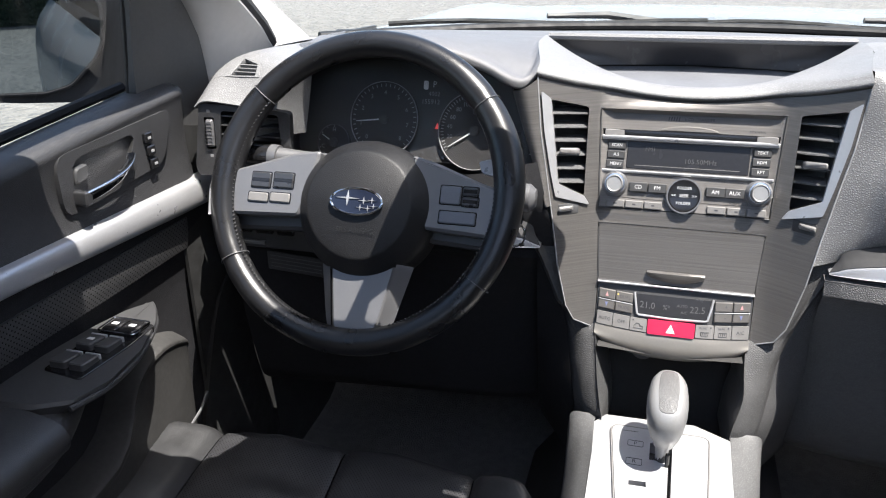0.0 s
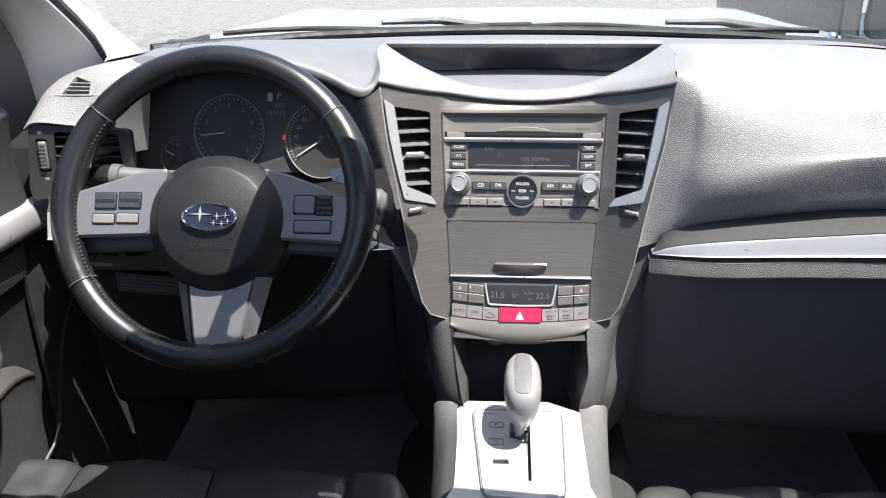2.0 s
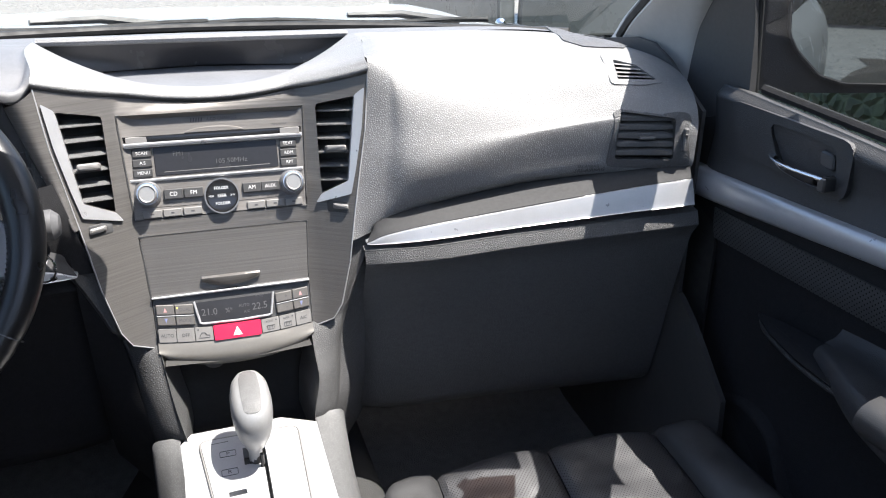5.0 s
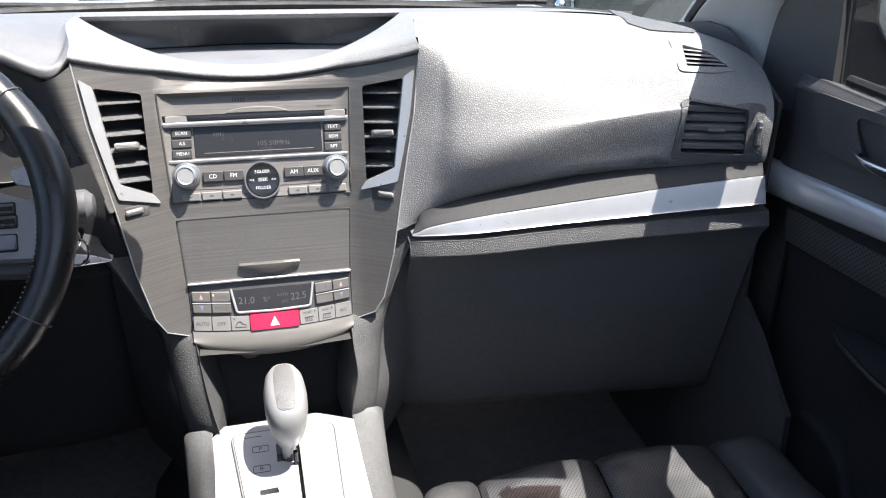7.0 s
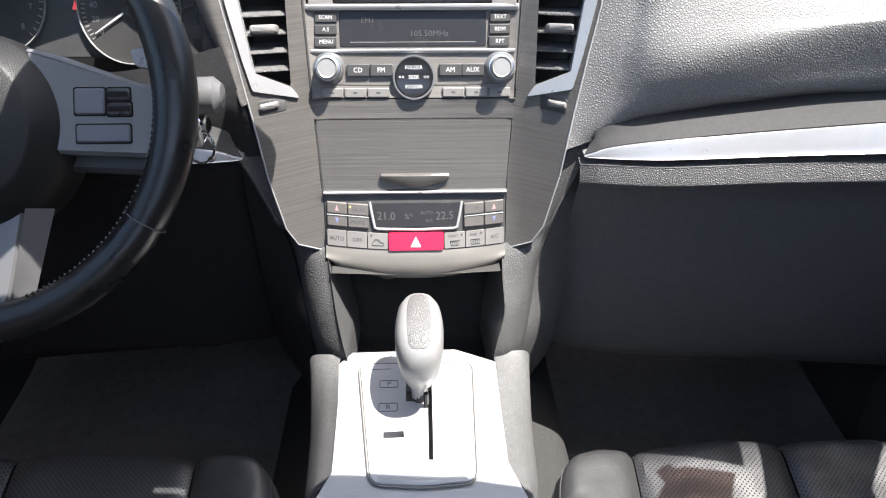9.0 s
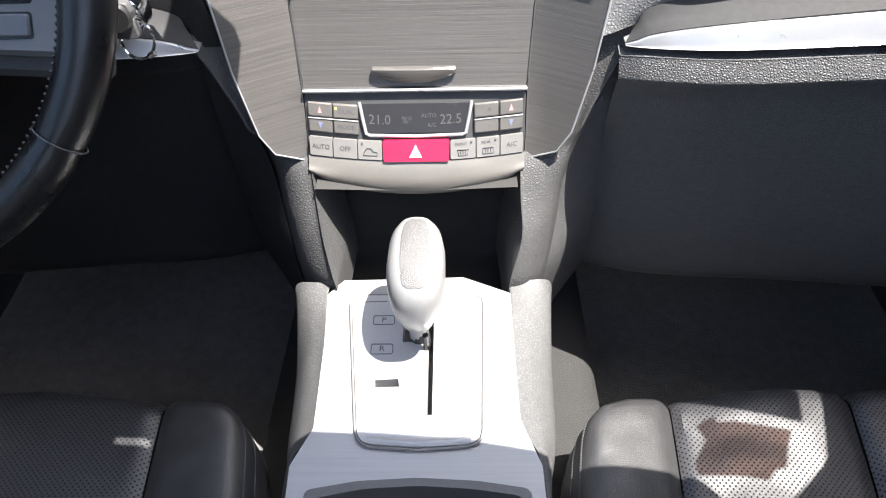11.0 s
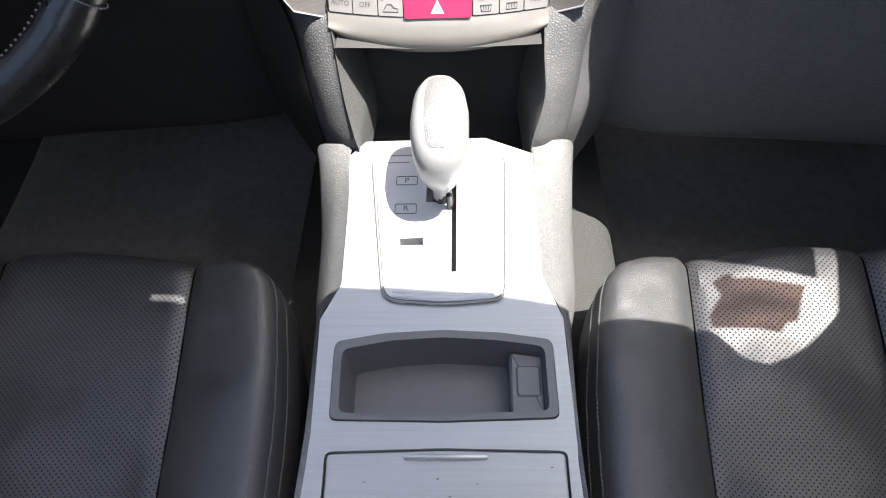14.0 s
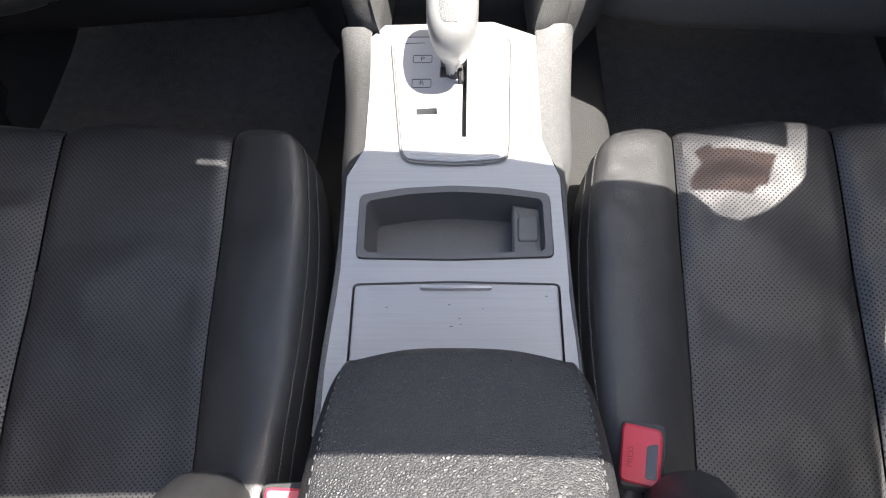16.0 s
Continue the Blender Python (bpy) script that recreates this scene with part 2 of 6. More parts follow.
# ---- mesh helpers ----
def finish(name, bm, material, sharp=38):
    bmesh.ops.recalc_face_normals(bm, faces=bm.faces)
    for f in bm.faces:
        f.smooth = True
    lim = radians(sharp)
    for e in bm.edges:
        if len(e.link_faces) == 2 and e.calc_face_angle(0) > lim:
            e.smooth = False
    me = bpy.data.meshes.new(name)
    bm.to_mesh(me)
    bm.free()
    me.materials.append(material)
    return new(name, me)


def part(name, bm, material, parent, label="", sharp=38):
    ob = finish(name, bm, material, sharp)
    ob.parent = parent
    if parent.type == "EMPTY":
        ob.matrix_parent_inverse = parent.matrix_world.inverted()
    if label:
        tagged(ob, label)
    return ob


def thing(name, at, label, category, group="", kind=""):
    ob = new(name)
    ob.empty_display_size = 0.05
    ob.matrix_world = Matrix.Translation(at)
    return tagged(ob, label, category, group, kind)


def cat(pts, n):
    """Catmull-Rom through pts, n pieces to each span."""
    p = [Vector(q) for q in pts]
    p = [2 * p[0] - p[1]] + p + [2 * p[-1] - p[-2]]
    out = []
    for i in range(1, len(p) - 2):
        for k in range(n):
            t = k / n
            a, b, c, d = p[i - 1], p[i], p[i + 1], p[i + 2]
            out.append(0.5 * (2 * b + (c - a) * t + (2 * a - 5 * b + 4 * c - d) * t * t + (3 * b - a - 3 * c + d) * t ** 3))
    out.append(p[-2])
    return out


def sheet(rows, thick=0.0, bm=None, closed=False):
    bm = bm or bmesh.new()
    vs = [[bm.verts.new(q) for q in r] for r in rows]
    n = len(rows[0])
    faces = []
    for i in range(len(vs) - 1):
        for j in range(n if closed else n - 1):
            faces.append(bm.faces.new((vs[i][j], vs[i][(j + 1) % n], vs[i + 1][(j + 1) % n], vs[i + 1][j])))
    if thick:
        bmesh.ops.recalc_face_normals(bm, faces=bm.faces)
        bmesh.ops.solidify(bm, geom=faces, thickness=thick)
    return bm


def loft(sections, nu=6, nv=4, thick=0.0):
    """A smooth sheet through sections (each a list of points, all of one length)."""
    cols = [cat(s, nv) for s in sections]
    rows = [cat([c[k] for c in cols], nu) for k in range(len(cols[0]))]
    return sheet(rows, thick)


def inset(poly, b):
    """Move a counter-clockwise polygon inwards by b."""
    out, n = [], len(poly)
    for i in range(n):
        a, p, c = Vector(poly[i - 1]), Vector(poly[i]), Vector(poly[(i + 1) % n])
        d1, d2 = (p - a), (c - p)
        if d1.length < 1e-7 or d2.length < 1e-7:
            out.append(tuple(p))
            continue
        d1.normalize(), d2.normalize()
        n1, n2 = Vector((-d1.y, d1.x)), Vector((-d2.y, d2.x))
        k = n1 + n2
        k = k / max(0.35, k.dot(n1)) if k.length > 1e-6 else n1
        out.append(tuple(p + k * b))
    return out


def ccw(poly):
    a = sum(poly[i - 1][0] * poly[i][1] - poly[i][0] * poly[i - 1][1] for i in range(len(poly)))
    return list(poly) if a > 0 else list(poly)[::-1]


def rrect(x0, x1, z0, z1, r=0.001, n=3):
    out = []
    for cx, cz, a0 in ((x1 - r, z0 + r, -90), (x1 - r, z1 - r, 0), (x0 + r, z1 - r, 90), (x0 + r, z0 + r, 180)):
        for k in range(n + 1):
            a = radians(a0 + 90 * k / n)
            out.append((cx + r * math.cos(a), cz + r * math.sin(a)))
    return out


def rpoly(pts, r, n=3):
    """A polygon with its corners rounded."""
    pts = ccw(pts)
    out = []
    for i in range(len(pts)):
        a, p, c = Vector(pts[i - 1]), Vector(pts[i]), Vector(pts[(i + 1) % len(pts)])
        ra = min(r, (a - p).length * 0.45, (c - p).length * 0.45)
        s, e = p + (a - p).normalized() * ra, p + (c - p).normalized() * ra
        for k in range(n + 1):
            t = k / n
            out.append(tuple((1 - t) ** 2 * s + 2 * t * (1 - t) * p + t * t * e))
    return out


def disc(cx, cz, r, n=28, rz=None):
    rz = rz or r
    return [(cx + r * math.cos(2 * math.pi * k / n), cz + rz * math.sin(2 * math.pi * k / n)) for k in range(n)]


def slab(poly, place, d0, d1, b=0.0006, bm=None):
    """A plate with a bevelled front: poly in a face's own plane, place(u, v, d) puts it in the world."""
    bm = bm or bmesh.new()
    poly = ccw(poly)
    rings = [[bm.verts.new(place(u, v, d0)) for u, v in poly], [bm.verts.new(place(u, v, d1 - b)) for u, v in poly],
             [bm.verts.new(place(u, v, d1)) for u, v in inset(poly, b)]]
    n = len(poly)
    for r0, r1 in zip(rings, rings[1:]):
        for i in range(n):
            bm.faces.new((r0[i], r0[(i + 1) % n], r1[(i + 1) % n], r1[i]))
    bm.faces.new(rings[2])
    bm.faces.new(rings[0][::-1])
    return bm


def shell(poly, place, d0, d1, step=.008):
    """A thick plate that follows a curved face."""
    return plate(poly, [], lambda u, v, d: place(u, v, d + d1), d1 - d0, step)


def inside(p, poly):
    x, y = p
    c = False
    for i in range(len(poly)):
        (x1, y1), (x2, y2) = poly[i - 1], poly[i]
        if (y1 > y) != (y2 > y) and x < (x2 - x1) * (y - y1) / (y2 - y1) + x1:
            c = not c
    return c


def plate(outer, holes, place, back, step=0.02, lip=0.0):
    """A sheet with holes that follows a curved face; its edges go back by `back`."""
    from mathutils.geometry import delaunay_2d_cdt
    loops = [ccw(outer)] + [ccw(h) for h in holes]
    verts, edges = [], []
    for lp in loops:
        o = len(verts)
        verts += [Vector(p) for p in lp]
        edges += [(o + i, o + (i + 1) % len(lp)) for i in range(len(lp))]
    xs, zs = [p[0] for p in outer], [p[1] for p in outer]
    x = min(xs) + step / 2
    while x < max(xs):
        z = min(zs) + step / 2
        while z < max(zs):
            if inside((x, z), outer) and not any(inside((x, z), h) for h in holes):
                verts.append(Vector((x, z)))
            z += step
        x += step
    vo, eo, fo = delaunay_2d_cdt(verts, edges, [], 0, 1e-6)[:3]
    bm = bmesh.new()
    bv = [bm.verts.new(place(p.x, p.y, 0)) for p in vo]
    for f in fo:
        c = sum((vo[i] for i in f), Vector((0, 0))) / len(f)
        if inside(c, loops[0]) and not any(inside(c, h) for h in loops[1:]):
            bm.faces.new([bv[i] for i in f])
    for lp in loops:
        a = [bm.verts.new(place(u, v, 0)) for u, v in lp]
        c = [bm.verts.new(place(u, v, -back)) for u, v in lp]
        for i in range(len(lp)):
            j = (i + 1) % len(lp)
            bm.faces.new((a[i], a[j], c[j], c[i]))
    bmesh.ops.delete(bm, geom=[v for v in bm.verts if not v.link_faces], context="VERTS")
    bmesh.ops.remove_doubles(bm, verts=bm.verts, dist=1e-5)
    return bm


def box(x0, x1, y0, y1, z0, z1, b=0.002, bm=None):
    bm = bm or bmesh.new()
    r = bmesh.ops.create_cube(bm, size=1)
    for v in r["verts"]:
        v.co = ((x0 + x1) / 2 + v.co.x * (x1 - x0), (y0 + y1) / 2 + v.co.y * (y1 - y0), (z0 + z1) / 2 + v.co.z * (z1 - z0))
    if b:
        bmesh.ops.bevel(bm, geom=list({e for v in r["verts"] for e in v.link_edges}), offset=b, segments=2, affect="EDGES", profile=0.5)
    return bm


def tube(pts, r, n=10, bm=None, loop=False, squash=1.0):
    bm = bm or bmesh.new()
    p = [Vector(q) for q in pts]
    rings = []
    up = Vector((0.13, 0.2, 1)).normalized()
    for i, q in enumerate(p):
        if loop:
            d = p[(i + 1) % len(p)] - p[i - 1]
        else:
            d = p[min(i + 1, len(p) - 1)] - p[max(i - 1, 0)]
        d.normalize()
        a = d.cross(up).normalized()
        b = a.cross(d)
        rad = r[i] if isinstance(r, (list, tuple)) else r
        rings.append([bm.verts.new(q + a * rad * math.cos(2 * math.pi * k / n) + b * rad * squash * math.sin(2 * math.pi * k / n)) for k in range(n)])
    seq = list(zip(rings, rings[1:] + ([rings[0]] if loop else [])))
    for r0, r1 in seq[:len(p) if loop else len(p) - 1]:
        for k in range(n):
            bm.faces.new((r0[k], r0[(k + 1) % n], r1[(k + 1) % n], r1[k]))
    if not loop:
        bm.faces.new(rings[0][::-1])
        bm.faces.new(rings[-1])
    return bm


def lathe(profile, place, n=32, bm=None):
    """profile of (radius, height); place(u, v, d)."""
    bm = bm or bmesh.new()
    rings = []
    for r, d in profile:
        rings.append([bm.verts.new(place(r * math.cos(2 * math.pi * k / n), r * math.sin(2 * math.pi * k / n), d)) for k in range(n)])
    for r0, r1 in zip(rings, rings[1:]):
        for k in range(n):
            bm.faces.new((r0[k], r0[(k + 1) % n], r1[(k + 1) % n], r1[k]))
    bm.faces.new(rings[-1])
    bm.faces.new(rings[0][::-1])
    return bm


def face_in(ob):
    """Turn a pane's faces towards the cabin."""
    bm = bmesh.new()
    bm.from_mesh(ob.data)
    for f in bm.faces:
        if f.normal.dot(Vector((0, -.5, 1.1)) - f.calc_center_median()) < 0:
            f.normal_flip()
    bm.to_mesh(ob.data)
    bm.free()


def words(text, place, u, v, size, material, parent, name="lettering", align="CENTER", thick=0.0002, turn=0.0, wide=1.0):
    """Built-in font turned into a mesh, laid on a face."""
    cu = bpy.data.curves.new("t", "FONT")
    cu.body, cu.size, cu.align_x, cu.align_y = text, size, align, "CENTER"
    cu.resolution_u = 2
    tmp = bpy.data.objects.new("t", cu)
    me0 = bpy.data.meshes.new_from_object(tmp)
    bm = bmesh.new()
    bm.from_mesh(me0)
    c, s = math.cos(turn), math.sin(turn)
    for w in bm.verts:
        a, bb = w.co.x * wide, w.co.y
        w.co = place(u + a * c - bb * s, v + a * s + bb * c, thick)
    bpy.data.objects.remove(tmp)
    bpy.data.meshes.remove(me0)
    bpy.data.curves.remove(cu)
    return part(name, bm, material, parent)


# ---- outside ----
def structure(name, bm, material, label, category, sharp=38):
    return tagged(finish(name, bm, material, sharp), label, category, kind="structure")


COBBLE = mat("grey_cobbles", (0.20, 0.19, 0.172), 0.85, grain=("pebble", 8, 1.0, 0.03), var=(5, 0.40))
ground = structure("ground", sheet([[(-400, -400, 0), (400, -400, 0)], [(-400, 400, 0), (400, 400, 0)]]), COBBLE, "sunlit grey cobbled ground round the car", "ground")

SOIL = mat("dark_leaf_litter_soil", (0.055, 0.045, 0.035), 0.95, grain=("noise", 60, 1.0, 0.03), var=(5, 0.5))
GRASSM = mat("verge_grass", (0.075, 0.11, 0.03), 0.8, var=(3, 0.4))
structure("verge", sheet([[(1.0 + .12 * math.sin(k * 1.7), -9 + k * .6, .012), (9, -9 + k * .6, .012)] for k in range(24)]), SOIL, "dark soil verge beside the car", "verge")
random.seed(5)
tuft = bmesh.new()
for k in range(900):
    y0, x0 = random.uniform(-2.0, 4.5), 1.25 + abs(random.gauss(0, .55))
    a, h = random.uniform(0, 6.28), random.uniform(.05, .20)
    dx, dy = math.cos(a), math.sin(a)
    w = .006
    q = [tuft.verts.new((x0 - w * dy, y0 + w * dx, .01)), tuft.verts.new((x0 + w * dy, y0 - w * dx, .01)), tuft.verts.new((x0 + .35 * h * dx, y0 + .35 * h * dy, h))]
    tuft.faces.new(q)
tagged(finish("grass", tuft, GRASSM), "sparse green grass blades along the verge", "grass", kind="stuff")
HEDGE = mat("dark_hedge_leaves", (0.035, 0.05, 0.022), 0.8, grain=("pebble", 14, 1.0, 0.05), var=(3, 0.5))
hb_ = []
for k in range(25):
    x = -12 + k
    hb_.append([(x, -13.0 + .5 * noise.noise(Vector((x, z * 2, 3))), z) for z in (0, .6, 1.2, 1.8, 2.4, 2.9 + .3 * noise.noise(Vector((x, 0, 1))))] + [(x, -13.9, 2.95 + .2 * noise.noise(Vector((x, 4, 1)))), (x, -14.4, 2.2), (x, -14.5, 0)])
tagged(finish("hedge", loft(hb_, 2, 2), HEDGE), "tall dark green clipped hedge behind the car", "hedge")
hb2 = []
for k in range(22):
    y = -13 + k * .75
    hb2.append([(3.1 + .35 * noise.noise(Vector((y, z * 2, 7))), y, z) for z in (0, .6, 1.2, 1.8, 2.3, 2.6 + .3 * noise.noise(Vector((y, 0, 1))))] + [(3.9, y, 2.65 + .2 * noise.noise(Vector((y, 4, 1)))), (4.4, y, 2.0), (4.5, y, 0)])
tagged(finish("hedge", loft(hb2, 2, 2), HEDGE), "dark green hedge beyond the railing fence", "hedge")
RAIL = mat("pale_fence_paint", (0.55, 0.55, 0.53), 0.5, var=(20, 0.1))
fence = thing("fence", (2.5, -6, 0), "pale metal railing fence beside the verge", "fence")
for k in range(34):
    y = -11.5 + k * .28
    part("bar", tube([(2.1 + .03 * y * -1, y, 0), (2.1 + .03 * y * -1, y, 1.75)], .012, 6), RAIL, fence)
for z in (.25, 1.6):
    part("rail", tube([(2.445, -11.5, z), (2.17, -2.2, z)], .02, 6), RAIL, fence)
DGREY = mat("dark_grey_green_paint", (0.075, 0.085, 0.083), 0.3, var=(5, 0.06))
van = thing("parked_van", (4.2, 6.5, 0), "dark grey-green van parked ahead on the cobbles", "van")
part("body", loft([[(x0, y, .35), (x0 - .03, y, .8), (x0, y, 1.2), (x0 + .12, y, 1.9), (x0 + .35, y, 2.1), (x1 - .35, y, 2.1), (x1 - .12, y, 1.9), (x1, y, 1.2), (x1 + .03, y, .8), (x1, y, .35), (x0, y, .35)] for y, x0, x1 in ((5.35, 2.75, 4.35), (5.30, 2.62, 4.5), (5.45, 2.55, 4.55), (7.0, 2.55, 4.55), (8.8, 2.55, 4.55), (9.0, 2.65, 4.45))], 3, 3), DGREY, van)
part("tailgate", slab(rpoly([(2.75, .5), (4.35, .5), (4.3, 1.85), (2.8, 1.85)], .15), lambda u, v, d: Vector((u, 5.34 - d, v)), -.02, .03, .02), DGREY, van)
part("rear_window", slab(rpoly([(2.9, 1.2), (4.2, 1.2), (4.15, 1.75), (2.95, 1.75)], .1), lambda u, v, d: Vector((u, 5.305 - d, v)), -.01, .01, .005), GLOSSB, van)
for x in (2.72, 4.38):
    part("wheel", lathe(((.32, -.1), (.33, 0), (.32, .1), (.2, .1)), lambda u, v, d, x=x: Vector((x + d, 6.2 + u, .33 + v)), 24), RUBBER, van)

# the white bonnet seen beyond the windscreen
hood_rows = []
for y, z, w in ((0.72, 1.125, 0.74), (0.85, 1.142, 0.80), (1.1, 1.150, 0.84), (1.4, 1.140, 0.85), (1.7, 1.105, 0.82), (1.95, 1.02, 0.75), (2.05, 0.85, 0.70)):
    row = []
    for k in range(-12, 13):
        u = k / 12
        bulge = 0.022 * math.exp(-((abs(u) - 0.72) / 0.12) ** 2) if y < 1.95 else 0
        row.append((u * w, y - 0.10 * u * u, z - 0.05 * abs(u) ** 3 + bulge))
    hood_rows.append(row)
body = thing("car", (0, 0.6, 0), "white painted car with bonnet, wings and door skins", "car")
part("bonnet", sheet(hood_rows, 0.01), PAINT, body)
for s in (-1, 1):
    part("front_wing", loft([[(s * 0.72, 0.70, 1.10), (s * 0.84, 0.66, 1.03), (s * 0.89, 0.58, 0.85), (s * 0.88, 0.58, 0.5)],
                             [(s * 0.80, 1.2, 1.06), (s * 0.87, 1.2, 1.0), (s * 0.9, 1.2, 0.85), (s * 0.9, 1.2, 0.5)],
                             [(s * 0.70, 1.98, 0.86), (s * 0.78, 1.95, 0.8), (s * 0.8, 1.93, 0.7), (s * 0.8, 1.93, 0.4)]], 6, 4, 0.01), PAINT, body)
    # outer skin of doors, below the windows
    part("door_skin", loft([[(s * 0.80, 0.58, 1.09), (s * 0.87, 0.55, 0.95), (s * 0.89, 0.55, 0.7), (s * 0.84, 0.55, 0.35)],
                            [(s * 0.80, -0.5, 1.075), (s * 0.88, -0.5, 0.95), (s * 0.9, -0.5, 0.7), (s * 0.85, -0.5, 0.35)],
                            [(s * 0.80, -2.4, 1.10), (s * 0.88, -2.4, 0.97), (s * 0.9, -2.4, 0.7), (s * 0.85, -2.4, 0.35)]], 6, 4, 0.01), PAINT, body)

for s in (-1, 1):
    part("rear_quarter", loft([[(s * .78, -1.95, 1.11), (s * .72, -2.0, 1.3), (s * .64, -1.85, 1.49)], [(s * .80, -2.5, 1.12), (s * .74, -2.45, 1.3), (s * .62, -2.3, 1.47)]], 4, 4, .01), PAINT, body)
    part("rear_pane", loft([[(s * .775, -1.14, 1.12), (s * .72, -1.14, 1.3), (s * .665, -1.14, 1.44)], [(s * .775, -1.95, 1.12), (s * .715, -1.97, 1.3), (s * .655, -1.88, 1.44)]], 3, 3, .004), RGLASS, body, "dark tinted rear side pane")

# wipers lying at the foot of the windscreen
for x0, x1, nm in ((-0.62, 0.03, "wiper"), (0.025, 0.60, "wiper")):
    w = thing(nm, (x0, 0.66, 1.16), "black windscreen wiper resting on the cowl", "wiper", "windscreen wipers")
    pts = [(x0 + (x1 - x0) * k / 8, 0.705 - 0.30 * (x0 + (x1 - x0) * k / 8) ** 2, 1.166 + 0.004 * math.sin(k)) for k in range(9)]
    part("blade", tube(pts, 0.006, 6), RUBBER, w)
    part("arm", tube([(x1 - 0.02, 0.74, 1.15), ((x0 + x1) / 2 + 0.12, 0.735 - 0.1 * x1 * x1, 1.176), ((x0 + x1) / 2, pts[4][1], 1.178)], [0.012, 0.009, 0.006], 6), DARK, w)


def mirror(s):
    m = thing("wing_mirror", (s * 0.86, 0.2, 1.08), "white door mirror with dark housing and blue-tinted glass", "wing mirror", "door mirrors")
    secs = []
    for x, y1, z0, z1 in ((.850, .24, 1.120, 1.215), (.868, .26, 1.100, 1.262), (.90, .26, 1.094, 1.280), (.97, .24, 1.092, 1.287), (1.06, .20, 1.094, 1.285), (1.135, .11, 1.100, 1.272), (1.165, .05, 1.125, 1.245)):
        y0 = .106 - (x - .868) * .455
        secs.append([(s * x, y0, z0), (s * x, y0, (z0 + z1) / 2), (s * x, y0, z1), (s * x, (y0 + y1) / 2, z1 + 0.01), (s * x, y1, (z0 + z1) / 2), (s * x, (y0 + y1) / 2, z0 - 0.01)])
    rows = [[Vector(p) for p in sec] for sec in secs]
    bm = sheet(rows, closed=True)
    bm.verts.ensure_lookup_table()
    bm.faces.new(bm.verts[:6])
    bm.faces.new(bm.verts[-6:])
    part("housing", bm, DARK3, m)

    def pl(u, v, d):
        # glass plane, turned towards the driver
        return Vector((s * (u - d * .41), .0975 - (u - .868) * .428 - d, v))
    part("mirror_glass", slab(rpoly([(.922, 1.245), (.928, 1.19), (.942, 1.165), (.982, 1.124), (1.02, 1.112), (1.12, 1.112), (1.145, 1.13), (1.145, 1.24), (1.11, 1.262), (.931, 1.262)], .008), pl, -.002, .004, .001), MIRROR, m)
    part("glass_rim", tube([tuple(pl(u, v, .003)) for u, v in rpoly([(.920, 1.247), (.926, 1.189), (.941, 1.163), (.981, 1.122), (1.02, 1.110), (1.12, 1.110), (1.147, 1.13), (1.147, 1.24), (1.11, 1.264), (.930, 1.264)], .008)], .003, 6, loop=True), DARK3, m)
    part("mount", box(s * 0.80 if s > 0 else s * 0.87, s * 0.87 if s > 0 else s * 0.80, 0.14, 0.24, 1.10, 1.19, 0.01), DARK, m)
    return m


mirror(-1)
mirror(1)

# ---- shell of the car ----
floor = structure("floor", loft([[(-0.78, 0.75, 0.62), (0, 0.75, 0.62), (0.78, 0.75, 0.62)], [(-0.78, 0.45, 0.40), (0, 0.45, 0.40), (0.78, 0.45, 0.40)],
                                 [(-0.78, 0.2, 0.34), (0, 0.2, 0.34), (0.78, 0.2, 0.34)], [(-0.78, -1.0, 0.34), (0, -1.0, 0.34), (0.78, -1.0, 0.34)],
                                 [(-0.78, -2.4, 0.36), (0, -2.4, 0.36), (0.78, -2.4, 0.36)]], 5, 5, 0.02), CARPET, "grey carpeted car floor, lightened against the deep shade", "floor")
HEADL = mat("pale_headliner", (0.5, 0.49, 0.47), 0.9, grain=("noise", 300, 0.4, 0.001), var=(10, 0.06))
# unseen front edge: tongues and notches invented to cast shadows on wheel, stack and seats
roof_shade_outline = [(-0.63, -0.43), (-0.57, -0.405), (-0.37, -0.400), (-0.31, -0.372), (-0.28, -0.316), (-0.185, -0.312), (-0.180, -0.168), (-0.03, -0.164), (-0.014, -0.164), (-0.014, -0.085), (0.042, -0.085), (0.060, -0.164), (0.128, -0.164),
              (0.14, -0.330), (0.17, -0.366), (0.24, -0.370), (0.35, -0.378), (0.40, -0.387), (0.551, -0.386), (0.563, -0.398), (0.575, -0.414), (0.602, -0.422), (0.622, -0.414), (0.641, -0.402), (0.656, -0.388), (0.669, -0.374), (0.680, -0.357), (0.687, -0.338), (0.70, -0.338), (0.70, -2.0), (-0.62, -2.0)]
# first hole is the sunroof; the two small ones only let sun patches through
structure("ceiling", plate(roof_shade_outline, [rrect(-0.38, 0.44, -1.30, -0.705, 0.04), [(.018, -.352), (.020, -.363), (.062, -.366), (.062, -.354)], [(-.160, -.279), (-.174, -.290), (-.170, -.307), (-.150, -.312), (-.126, -.309), (-.080, -.296), (-.125, -.281)]], lambda u, v, d: Vector((u, v, 1.50 + 0.02 * (1 - (u / 0.6) ** 2) + d)), 0.03, 0.15), HEADL, "pale fabric roof lining with an open sunroof, front edge and slits cut to shape sunlight", "ceiling")
